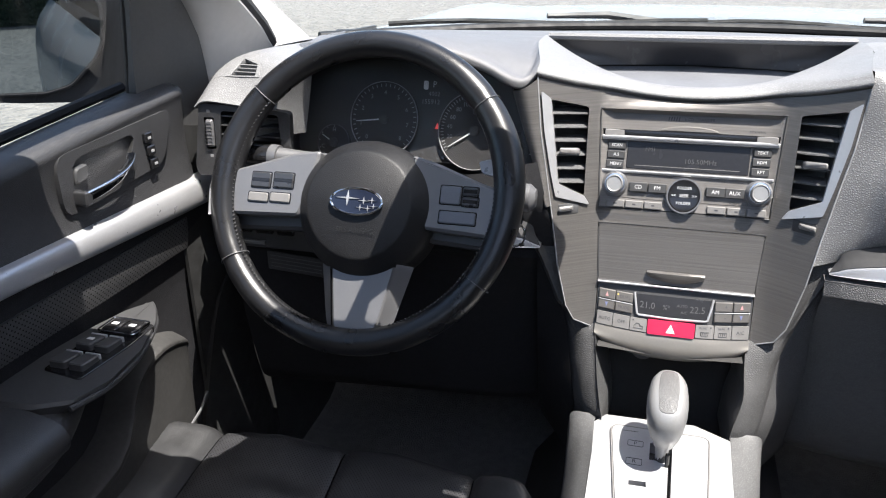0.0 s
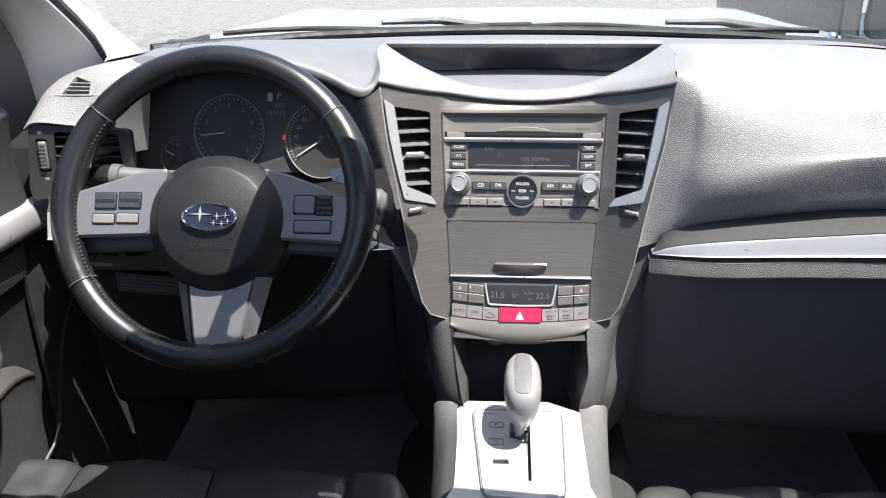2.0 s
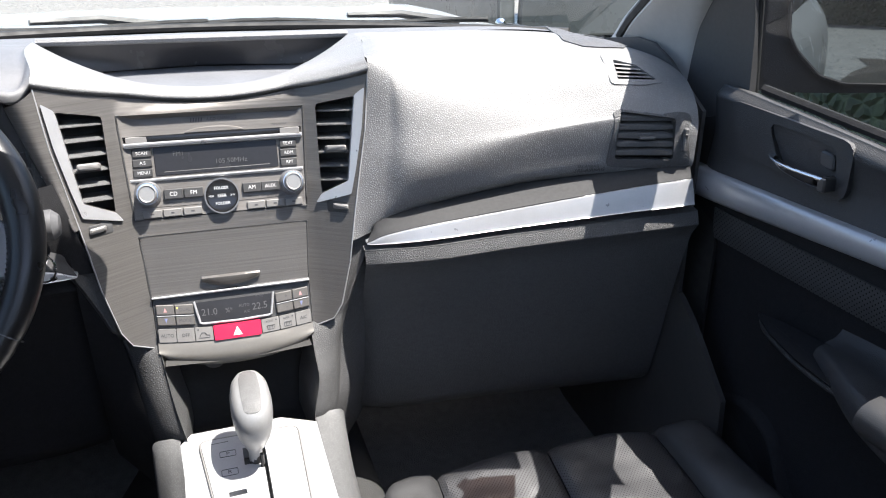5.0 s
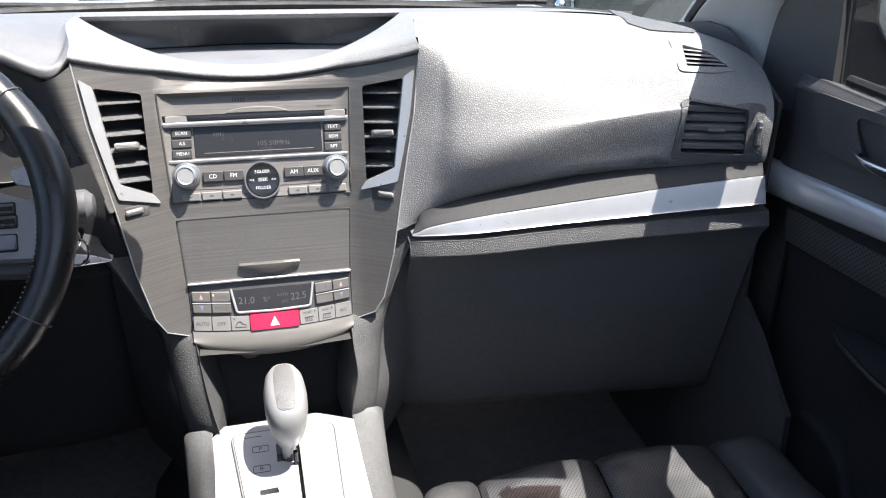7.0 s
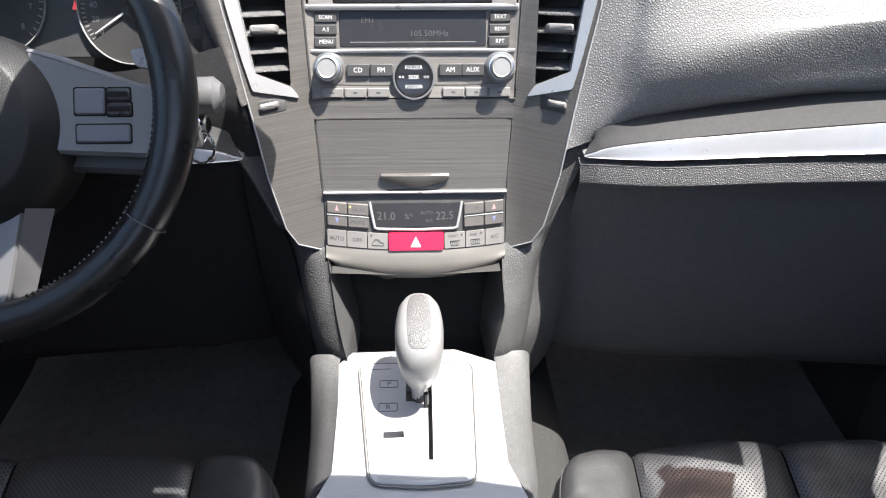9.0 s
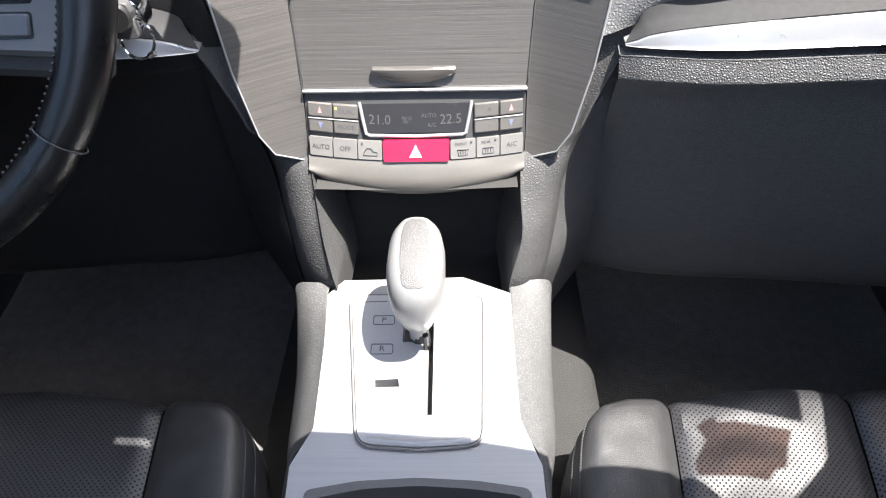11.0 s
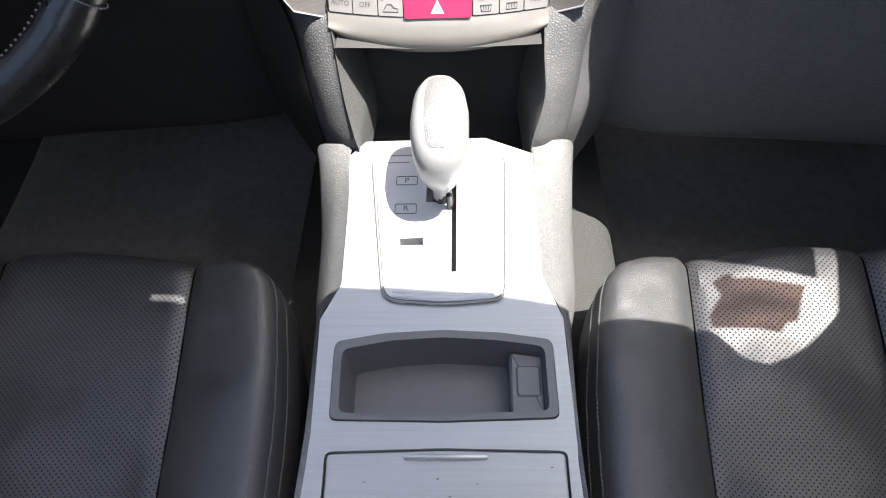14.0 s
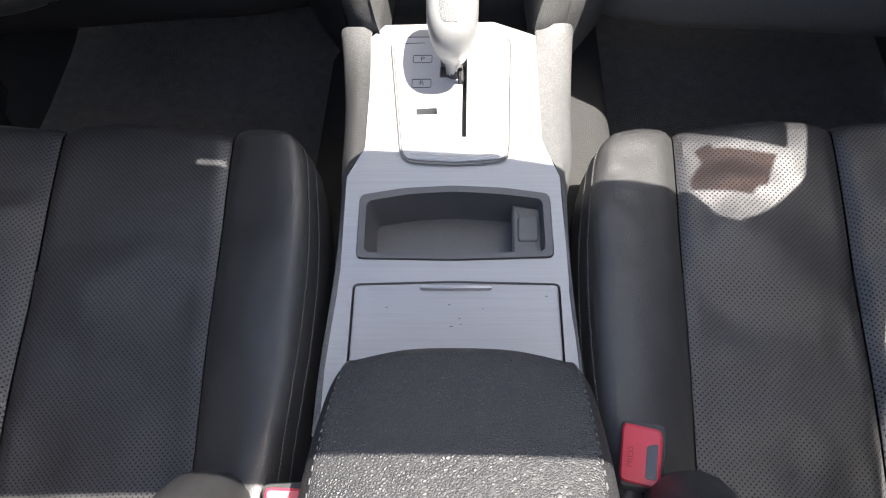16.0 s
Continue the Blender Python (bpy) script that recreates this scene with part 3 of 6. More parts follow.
for s, nm in ((-1, "wall_left"), (1, "wall_right")):
    structure(nm, loft([[(s * 0.76, -0.98, 1.12), (s * 0.77, -0.98, 0.8), (s * 0.77, -0.98, 0.35)], [(s * 0.76, -2.4, 1.15), (s * 0.77, -2.4, 0.8), (s * 0.77, -2.4, 0.35)]], 3, 3, 0.03), DARKG, "dark grained rear door lining", "wall")
    # passenger rail pushed outwards so its shadow bounds the seat's sun strip
    e = .085 if s > 0 else 0
    structure("trim", loft([[(s * (0.61 + e), -0.26, 1.50), (s * (0.655 + e), -0.26, 1.47), (s * (0.67 + e), -0.26, 1.43)], [(s * 0.60, -1.1, 1.51), (s * 0.65, -1.1, 1.48), (s * 0.665, -1.1, 1.43)], [(s * 0.58, -2.0, 1.48), (s * 0.64, -2.0, 1.45), (s * 0.66, -2.0, 1.40)]], 5, 4, 0.02), PILLAR, "pale grey roof side rail trim", "trim")
    structure("trim", loft([[(s * 0.665, -1.0, 1.45), (s * 0.74, -1.0, 1.12), (s * 0.76, -1.0, 0.5)], [(s * 0.665, -1.12, 1.45), (s * 0.74, -1.12, 1.12), (s * 0.76, -1.12, 0.5)]], 3, 4, 0.03), PILLAR, "pale grey door pillar trim", "trim")
structure("wall_rear", loft([[(-0.7, -2.0, 0.35), (0.7, -2.0, 0.35)], [(-0.7, -2.1, 0.7), (0.7, -2.1, 0.7)], [(-0.7, -2.25, 1.15), (0.7, -2.25, 1.15)]], 4, 4, 0.08), SEATL, "black rear seat back closing the cabin", "wall")


def wind_y(x):
    return 0.665 - 0.10 * (x / 0.45) ** 2 * (1 if abs(x) < 0.5 else 1.12)


# windscreen
ws = []
for k in range(-10, 11):
    u = k / 10
    xb, xt = 0.72 * u, 0.64 * u
    ws.append([(xb, wind_y(xb) + 0.035, 1.158), (xb * 0.6 + xt * 0.4, (wind_y(xb) + 0.03) * 0.6 + (-0.36 - 0.05 * u * u) * 0.4, 1.31), (xt, -0.365 - 0.05 * u * u, 1.525)])
w1 = structure("window_1", loft(ws, 2, 4), SCREENG, "clear raked windscreen", "windscreen")
face_in(w1)
w1.visible_shadow = False
structure("trim", tube([(x / 40, wind_y(x / 40) + 0.02, 1.160) for x in range(-28, 29)], 0.017, 8, squash=0.55), RUBBER, "black ceramic border along the foot of the windscreen", "trim")



def on_corner(u, v, d):
    """The windscreen's upper passenger corner: u across, v up along the glass."""
    return Vector((.606 + u, -.333 - .92 * v - .38 * d, 1.476 + .38 * v - .92 * d))


sticker = thing("windscreen_sticker", (.570, -.37, 1.49), "brown translucent torn sticker on the windscreen top corner", "sticker")
part("film", slab(ccw([(-.043, -.011), (-.036, -.014), (-.032, -.007), (-.017, -.009), (.035, .004), (.031, .027), (.028, .047), (.019, .049), (.013, .061), (-.005, .057), (-.026, .056), (-.050, .055), (-.053, .040), (-.042, .014), (-.051, -.003)]), on_corner, 0, .0006, .0001), TINT, sticker)
permit = thing("windscreen_permit", (.565, -.29, 1.45), "dark rectangular permit sticker inside the windscreen", "sticker")
part("card", slab([(-.080, -.095), (.046, -.085), (.045, -.006), (-.066, -.038)], on_corner, 0, .0006, .0001), DARK, permit)

# windscreen pillars
for s in (-1, 1):
    pil = []
    for xa, ya, za, xb, yb, zb in ((.716, .30, 1.07, .734, .030, 1.03), (.714, .270, 1.135, .730, .048, 1.10), (.700, .205, 1.172, .728, .050, 1.14), (.684, .150, 1.206, .727, .040, 1.18), (.670, .080, 1.245, .724, .015, 1.225), (.658, .005, 1.285, .717, -.025, 1.275), (.640, -.10, 1.335, .702, -.085, 1.33), (.618 + (.055 if s > 0 else 0), -.25, 1.41, .672 + (.055 if s > 0 else 0), -.20, 1.40), (.610 + (.085 if s > 0 else 0), -.43, 1.50, .668 + (.085 if s > 0 else 0), -.38, 1.46)):
        pil.append([(s * (xa + .035), ya + .10, za - .004), (s * (xa + .004), ya + .02, za), (s * (xa + .002), ya, za), (s * (xa * .72 + xb * .28), ya * .68 + yb * .32 - .010, za * .7 + zb * .3 + .003), (s * (xa * .35 + xb * .65), ya * .3 + yb * .7 - .012, za * .3 + zb * .7), (s * xb, yb, zb), (s * (xb + .03), yb - .01, zb)])
    structure("trim", loft(pil, 4, 4), PILLAR, "pale grey windscreen pillar trim", "trim")
    structure("trim", tube([(q[1][0] + s * .010, q[1][1] + .012, q[1][2] + .002) for q in pil[2:]], .013, 8), RUBBER, "black ceramic border along the windscreen side", "trim")


# ---- doors ----
def door(s, nm):
    d = thing(nm, (s * 0.72, -0.4, 0.4), "black grained front door with silver band and chrome handle", "door", kind="structure")
    ys = (0.06, -0.03, -0.12, -0.25, -0.45, -0.70, -1.0)
    # upper panel: belt to silver band
    secs = []
    for y in (-0.022, -0.028, -0.040, -0.065, -0.12, -0.25, -0.45, -0.70, -1.0):
        f = min(1, max(0, (0.02 - y) / 0.5))
        nose = max(0, 1 - (-0.022 - y) / 0.043) ** 2.4
        top, bot = 1.150 - s * .008 - 0.043 * f - .018 * nose, 1.012 + 0.010 * f
        o = .028 * nose
        xw = .775 if s < 0 else .752
        secs.append([(s * xw, y, top - 0.004), (s * (xw - .03 + o * .7), y, top + 0.004), (s * (0.716 + o), y, top + 0.001), (s * (0.7055 + o), y, top - 0.010), (s * (0.7085 + o), y, top - 0.026), (s * (0.712 + o), y, (top + bot) / 2 - 0.01), (s * (0.706 + o), y, bot)])
    part("upper_panel", loft(secs, 4, 4), DARKG, d)
    band, low = [], []
    for y in ys:
        f = min(1, max(0, (-0.06 - y) / 0.37))
        zt, zb = 1.014 + 0.009 * f, 0.966 + 0.022 * f
        band.append([(s * 0.712, y, zt + 0.001), (s * 0.697, y, zt - 0.004), (s * 0.693, y, (zt + zb) / 2), (s * 0.698, y, zb + 0.004), (s * 0.715, y, zb)])
        low.append([(s * 0.713, y, zb + 0.002), (s * 0.716, y, 0.95), (s * 0.725, y, 0.90), (s * 0.735, y, 0.84), (s * 0.735, y, 0.7), (s * 0.72, y, 0.55), (s * 0.74, y, 0.40), (s * 0.76, y, 0.34)])
    part("silver_band", loft(band, 5, 3), SILV, d, "satin silver trim band")
    part("lower_panel", loft(low, 4, 4), DARK3, d)
    # armrest with the switch panel
    arm = []
    for y, xi, xo, zt, zb in ((-0.33, 0.69, 0.735, 0.860, 0.82), (-0.38, 0.665, 0.735, 0.866, 0.80), (-0.43, 0.64, 0.735, 0.870, 0.785), (-0.48, 0.622, 0.735, 0.872, 0.775), (-0.55, 0.612, 0.735, 0.876, 0.77), (-0.75, 0.612, 0.735, 0.88, 0.77), (-1.0, 0.62, 0.735, 0.895, 0.78)):
        arm.append([(s * xo, y, zt + 0.022), (s * (xo - 0.012), y, zt + 0.006), (s * (xo - 0.03), y, zt), (s * (xi + 0.02), y, zt - 0.001), (s * (xi + 0.004), y, zt - 0.006), (s * xi, y, zt - 0.022), (s * (xi + 0.012), y, (zt + zb) / 2), (s * xo, y, zb)])
    part("armrest", loft(arm, 5, 3), DARKG, d)
    pod = rpoly([(.690, -.203), (.668, -.226), (.645, -.260), (.617, -.33), (.609, -.398), (.622, -.445), (.66, -.466), (.735, -.472), (.733, -.374), (.724, -.293), (.712, -.24)], .006)

    def on_pod(x, y, dd):
        lo = max(0, -dd)
        far = (.735 - x) * .35 if s > 0 else 0
        return Vector((s * (x + far + 1.2 * lo * max(0, (.735 - x) / .13)), y - .25 * lo, (.8835 if s < 0 else .845) + dd))
    # passenger pod takes the darker black, in place of shade falling on it
    part("switch_pod", slab(pod, on_pod, -.05, 0, .004), DARK if s < 0 else DARK3, d, "black pointed switch pod")
    edge_ = cat([(.700, -.205, 0), (.668, -.228, 0), (.643, -.262, 0), (.614, -.332, 0), (.606, -.398, 0), (.618, -.446, 0)], 6)
    part("pod_rim", tube([tuple(on_pod(p[0], p[1], -.009)) for p in edge_], .004, 8), DARKG, d)
    pad = [[(s * (0.722), y, 0.880), (s * 0.68, y, 0.889), (s * 0.64, y, 0.888), (s * 0.610, y, 0.878), (s * 0.604, y, 0.855), (s * 0.63, y, 0.83)] for y in (-0.48, -0.50, -0.6, -0.75, -1.0)]
    part("armrest_pad", loft(pad, 4, 4), SEATL, d)

    def pl(u, v, dd):  # u along the door towards the front, v up
        return Vector((s * (0.7105 - dd), u, v))
    plate_poly = rpoly([(-0.315, 1.04), (-0.115, 1.055), (-0.085, 1.125), (-0.315, 1.115)], 0.02)
    recess = rpoly([(-0.296, 1.046), (-0.20, 1.055), (-0.166, 1.110), (-0.290, 1.106)], 0.02)
    part("handle_plate", plate(plate_poly, [recess], lambda u, v, dd: pl(u, v, dd + 0.006), 0.006, 0.03), DARKG, d)
    cup = bmesh.new()
    rr = ccw(recess)
    rings = [[cup.verts.new(pl(u, v, 0.005)) for u, v in rr], [cup.verts.new(pl(u * 0.97 - 0.007, v * 0.97 + 0.032, -0.045)) for u, v in rr]]
    for i in range(len(rr)):
        cup.faces.new((rings[0][i], rings[0][(i + 1) % len(rr)], rings[1][(i + 1) % len(rr)], rings[1][i]))
    cup.faces.new(rings[1])
    part("handle_cup", cup, RUBBER, d)
    hs = []
    lie = 1 if s < 0 else .35
    for y, z, hh, x in ((-.292, 1.060, .0085, .690), (-.275, 1.062, .0085, .687), (-.25, 1.066, .0075, .684), (-.225, 1.072, .006, .684), (-.203, 1.079, .0042, .689), (-.186, 1.085, .0028, .698)):
        z = 1.060 + (z - 1.060) * lie
        hs.append([(s * (x + .010), y, z + hh * .5), (s * (x + .001), y, z + hh), (s * (x - .003), y, z + hh * .75), (s * (x - .0015), y, z), (s * (x + .002), y, z - hh * .8), (s * (x + .010), y, z - hh * .7)])
    part("handle", loft(hs, 5, 4), CHROME, d, "slim chrome door pull")
    part("handle_end", slab(rpoly([(-.298, 1.051), (-.286, 1.051), (-.284, 1.068), (-.297, 1.069)], .003), pl, .0, .024, .002), CHROME2, d)
    part("lock_lever", slab(rpoly([(-0.291, 1.074), (-0.268, 1.077), (-0.265, 1.096), (-0.288, 1.094)], 0.006), pl, -0.02, 0.008, 0.002), DARK, d)
    if s < 0:
        for k in range(3):
            v = 1.098 - 0.0185 * k
            u = -0.148 + 0.003 * k
            b = part("memory_button", slab(rrect(u - 0.008, u + 0.008, v - 0.007, v + 0.007, 0.0015), pl, 0.0, 0.011, 0.0015), GLOSSB, d)
            part("mark", slab(rrect(u - 0.003, u + 0.004, v - 0.002, v + 0.0015, 0.0005), pl, 0.0109, 0.0113, 0.0001), DIMP, b)

    # window switches in the armrest top
    def top(u, v, dd):  # u across (inwards positive), v along
        return Vector((s * (0.73 - u), v, 0.8845 + dd))
    if s < 0:
        part("switch_plate", slab(rpoly([(0.026, -0.400), (0.084, -0.408), (0.090, -0.33), (0.088, -0.272), (0.034, -0.262), (0.028, -0.33)], 0.006), top, -0.01, 0.001, 0.0008), GLOSSB, d)
        rows = ((-0.290, ((0.033, 0.054), (0.058, 0.080))), (-0.335, ((0.031, 0.054), (0.058, 0.078))), (-0.378, ((0.030, 0.053), (0.057, 0.078))))
        for i, (yy, cols) in enumerate(rows):
            for a, b in cols:
                hgt = 0.007 if i == 0 else 0.010
                sw = bmesh.new()
                q = ccw(rrect(a, b, yy - 0.016, yy + 0.013, 0.003))
                slab(q, lambda u, v, dd, yy=yy, i=i: top(u, v, dd - (0.0 if i == 0 else 0.10 * (v - yy + 0.013))), 0.0, hgt, 0.0015, sw)
                o = part("window_switch", sw, GLOSSB if i == 0 else DARK, d)
                if i:
                    part("silver_edge", slab(rrect(a, b, yy + .0135, yy + .016, .0008), top, .0, .0075, .0006), SILV, o)
                if i < 2 and not (i == 1 and a > 0.05):
                    part("mark", slab(rrect((a + b) / 2 - 0.0045, (a + b) / 2 + 0.0045, yy - 0.003, yy + 0.003, 0.001), lambda u, v, dd, yy=yy, i=i: top(u, v, dd - (0.0 if i == 0 else 0.10 * (v - yy + 0.013))), hgt - 0.0001, hgt + 0.0004, 0.0001), PRINT, o)
        part("switch_rim", tube([tuple(top(u, v, 0.005)) for u, v in rrect(0.029, 0.083, -0.308, -0.273, 0.003)], 0.0011, 6, loop=True), CHROME, d)
    rimz = [(-.095, .735, .735), (-.12, .712, .770), (-.19, .702, .792), (-.26, .695, .775), (-.34, .682, .70), (-.55, .68, .695), (-.9, .69, .69)]
    part("door_pocket", loft([[(s * .742, y, z + .015), (s * (x + .006), y, z + .006), (s * x, y, z - .002), (s * (x + .004), y, z - .03), (s * (x + .012), y, .50), (s * .745, y, .40)] for y, x, z in [(a, b + (.02 if s > 0 else 0), c - (.12 if s > 0 else 0)) for a, b, c in rimz]], 4, 4), KICK if s < 0 else DARK3, d, "scuffed grey door pocket")
    if s < 0:
        part("pocket_edge", tube([(-.700, -.106, .672), (-.698, -.13, .655), (-.694, -.17, .648), (-.692, -.20, .632)], .0022, 6), GREYD, d)
    # woven insert and pull crease
    ins = [[(s * 0.7155, y, 0.958), (s * 0.7175, y, 0.93), (s * 0.7225, y, 0.908)] for y in (-0.075, -0.2, -0.35, -0.6)]
    part("door_insert", loft(ins, 5, 4, 0.004), WEAVE, d, "woven black insert panel")
    # glass and sail panel
    xg = .765 if s < 0 else .744
    gl = loft([[(s * xg, -0.075, 1.130), (s * 0.72, -0.09, 1.33), (s * 0.68, -0.14, 1.43)], [(s * xg, -0.99, 1.09), (s * 0.72, -0.99, 1.33), (s * 0.67, -0.99, 1.45)]], 3, 4)
    g = part("pane", gl, GLASS, d)
    face_in(g)
    g.visible_shadow = False
    pe = -.080 if s > 0 else -.112
    sail = [[(s * 0.727, 0.045, 1.07), (s * 0.732, 0.035, 1.19), (s * 0.724, 0.0, 1.26), (s * 0.70, -0.09, 1.40)],
            [(s * 0.734, -0.015, 1.08), (s * 0.733, -0.02, 1.20), (s * 0.722, -0.045, 1.28), (s * 0.70, -0.12, 1.40)],
            [(s * 0.746, pe - .006, 1.09), (s * 0.738, pe - .006, 1.215), (s * 0.722, pe - .012, 1.30), (s * 0.69, -0.155, 1.41)]]
    part("sail_panel", loft(sail, 4, 4, 0.012), DARK, d, "black mirror sail panel")
    part("window_post", tube([(s * 0.748, pe, 1.13), (s * 0.725, pe - .006, 1.30), (s * 0.684, -0.154, 1.42)], 0.005, 8), RUBBER, d)
    part("window_seal", tube([(s * (xg + .003), y / 20, 1.157 - s * .008 - 0.043 * min(1.4, max(0, (0.02 - y / 20) / 0.5))) for y in range(-20, -1)], 0.007, 6), DARK3, d)
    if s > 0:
        # plate added out of view to block sun from the passenger seat
        part("sun_blocker", slab(rpoly([(.715, -.24), (.840, -.25), (.745, -.415), (.715, -.44)], .02), lambda u, v, dd: Vector((u, v, 1.462 + dd)), -.008, .008, .003), DARK, d, "unseen black plate added to shade the passenger seat")
    return d


for s in (-1, 1):
    structure("trim", loft([[(s * .728, -.075, 1.10), (s * .726, -.075, .8), (s * .73, -.075, .36)], [(s * .724, .0, 1.08), (s * .720, .0, .8), (s * .73, .0, .36)], [(s * .720, .09, 1.08), (s * .715, .09, .8), (s * .72, .09, .36)]], 3, 3, .006), RUBBER, "near-black door jamb", "trim")
WEAVE = mat("black_woven_insert", (0.045, 0.045, 0.046), 0.55, var=(30, 0.2), dots=(0.0075, 1, 2))
door(-1, "door_1")
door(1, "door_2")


# ---- dashboard ----
dash = thing("dashboard", (0, 0.3, 0.6), "dark grey grained dashboard with silver blades", "dashboard")
ZR = 1.186


def lip_z(x):
    return 1.1255 + 0.84 * x * x


def face_y(x, z):
    return 0.33 * (z - 0.819) - 0.65 * max(0, abs(x) - 0.11)


def on_stack(u, v, d):
    return Vector((u, face_y(u, v) - 0.95 * d, v + 0.313 * d))


# shelf between windscreen and display hood
xs = [-0.735 + 1.47 * k / 40 for k in range(41)]
rows = []
for f in (0.0, 0.25, 0.5, 0.75, 0.93, 1.0):
    row = []
    for x in xs:
        y0, y1 = wind_y(x) + 0.03, 0.285 if abs(x) < 0.5 else 0.285 - 0.03 * ((abs(x) - 0.5) / 0.2)
        y = y0 + (y1 - y0) * f
        row.append((x, y, 1.150 + 0.036 * min(1, f * 1.25) - 0.02 * max(0, (abs(x) - 0.5) / 0.2) ** 2))
    rows.append(row)
part("top_shelf", sheet(rows), DASHT, dash)


def rim(x):
    a = min(1, abs(x) / 0.234)
    return Vector((x, 0.135 + 0.150 * a ** 2.2, 1.133 + 0.053 * a ** 1.7))


collar = []
for k in range(-14, 15):
    x = 0.234 * k / 14
    r = rim(x)
    xl = 0.2085 * k / 14
    zl = lip_z(xl)
    yl = face_y(xl, zl)
    a = abs(k) / 14
    h = 0.004 + 0.005 * a ** 2
    collar.append([r + Vector((0, 0.006, -0.012)), r, r + Vector((0, -.006, .003)), Vector((x * 0.985, r.y * 0.55 + (yl + .012) * 0.45, max(r.z, zl + .010) * .5 + (zl + .014) * .5 + h)),
                   Vector((xl * 1.005, yl + 0.012 + .012 * a, zl + 0.015 + h * .5)), Vector((xl, yl + .001, zl + 0.0115)), Vector((xl, yl - 0.0035, zl + 0.005)), Vector((xl, yl + 0.004, zl - 0.001))])
CE = [Vector(p) for p in collar[-1]]
part("display_hood", loft(collar, 1, 5), DASH, dash)
# recess: smoked window and the tray before it
part("display_window", loft([[(x, 0.296 + 0.02 * (1 - (x / 0.234) ** 2), ZR - 0.002), (x * 0.95, 0.325 - 0.03 * abs(x / 0.234) ** 2, 1.162), (x * 0.72, 0.335 - 0.03 * abs(x / 0.234), 1.139)] for x in (-0.234, -0.15, 0, 0.15, 0.234)], 4, 4), SCREEN, dash, "dark smoked display window")
tray = [[rim(x) + Vector((0, 0.004, -0.008)), Vector((x * 0.92, (rim(x).y + 0.335) / 2, 1.132)), Vector((x * 0.76, 0.338 - 0.03 * abs(x / 0.234), 1.137))] for x in [0.215 * k / 8 for k in range(-8, 9)]]
part("display_tray", loft(tray, 2, 4), TRAYM, dash, "blue-grey display tray")
part("display_rim", tube([(x / 100, 0.287, ZR + 0.001) for x in range(-23, 24)], 0.006, 8), DASH, dash)

# passenger side face, three key sections from stack to door
SL = [CE[1], CE[3], (CE[3] + CE[4]) / 2 + Vector((0, 0, .001)), CE[4], CE[5]] + [on_stack(x, z, -.001) for x, z in ((.2005, 1.10), (.1905, 1.05), (.1785, .99), (.171, .955), (.169, .938))]
S3 = [(.30, .288, 1.187), (.295, .20, 1.191), (.285, .11, 1.187), (.275, .062, 1.178), (.272, .024, 1.138), (.275, -.002, 1.085), (.272, -.017, 1.045), (.268, -.014, 1.008), (.266, -.006, .985), (.266, .012, .970)]
SM = [(.45, .285, 1.186), (.45, .20, 1.190), (.45, .10, 1.184), (.45, .040, 1.152), (.45, .004, 1.110), (.447, -.0145, 1.0865), (.445, -.0215, 1.077), (.44, -.0175, 1.034), (.437, -.013, 1.012), (.435, .004, .998)]
S6 = [(.60, .272, 1.178), (.60, .18, 1.184), (.60, .08, 1.180), (.60, .010, 1.158), (.60, -.024, 1.128), (.598, -.0415, 1.104), (.596, -.0485, 1.0945), (.594, -.0460, 1.052), (.592, -.042, 1.024), (.592, -.030, 1.007)]
SR = [(.690, .24, 1.158), (.688, .16, 1.163), (.686, .07, 1.158), (.683, .0, 1.142), (.679, -.040, 1.114), (.676, -.056, 1.09), (.673, -.062, 1.075), (.671, -.064, 1.045), (.670, -.063, 1.024), (.670, -.048, 1.010)]
S2 = [Vector(p) * .62 + Vector(q) * .38 + Vector((0, 0, w)) for p, q, w in zip(SL, S3, (.0015, .005, .004, .003, .001, 0, 0, 0, 0, 0))]
PAN = loft([SL, S2, S3, SM, S6, SR], 22, 12)
bmesh.ops.recalc_face_normals(PAN, faces=PAN.faces)
PTREE = BVHTree.FromBMesh(PAN)
VENT_HOLE = rpoly([(.553, 1.035), (.640, 1.032), (.637, 1.094), (.558, 1.104)], .006)
MIST_HOLE = rpoly([(.568, 1.1445), (.624, 1.1425), (.604, 1.160), (.576, 1.1665)], .003)
gone = []
for f in PAN.faces:
    c = f.calc_center_median()
    if c.y < .06 and (inside((c.x, c.z), inset(ccw(VENT_HOLE), -.003)) or inside((c.x, c.z), inset(ccw(MIST_HOLE), -.002))):
        gone.append(f)
bmesh.ops.delete(PAN, geom=gone, context="FACES")
D1 = [(.56, .24, 1.178), (.56, .06, 1.184), (.56, .0, 1.176), (.56, -.020, 1.162), (.56, -.026, 1.156), (.56, -.044, 1.126), (.56, -.046, 1.119), (.56, -.02, 1.112)]
D2 = [(.62, .24, 1.178), (.62, .06, 1.188), (.62, .01, 1.180), (.62, -.016, 1.163), (.62, -.022, 1.157), (.62, -.047, 1.131), (.62, -.050, 1.124), (.62, -.02, 1.116)]
D3 = [(.667, .22, 1.165), (.667, .06, 1.176), (.667, .005, 1.170), (.667, -.018, 1.159), (.667, -.024, 1.154), (.667, -.050, 1.134), (.667, -.053, 1.128), (.667, -.02, 1.118)]
D4 = [(.690, .20, 1.140), (.689, .05, 1.148), (.688, .0, 1.145), (.687, -.022, 1.139), (.687, -.028, 1.135), (.686, -.050, 1.124), (.686, -.054, 1.119), (.686, -.02, 1.110)]
END = loft([D1, D2, D3, D4], 20, 8)
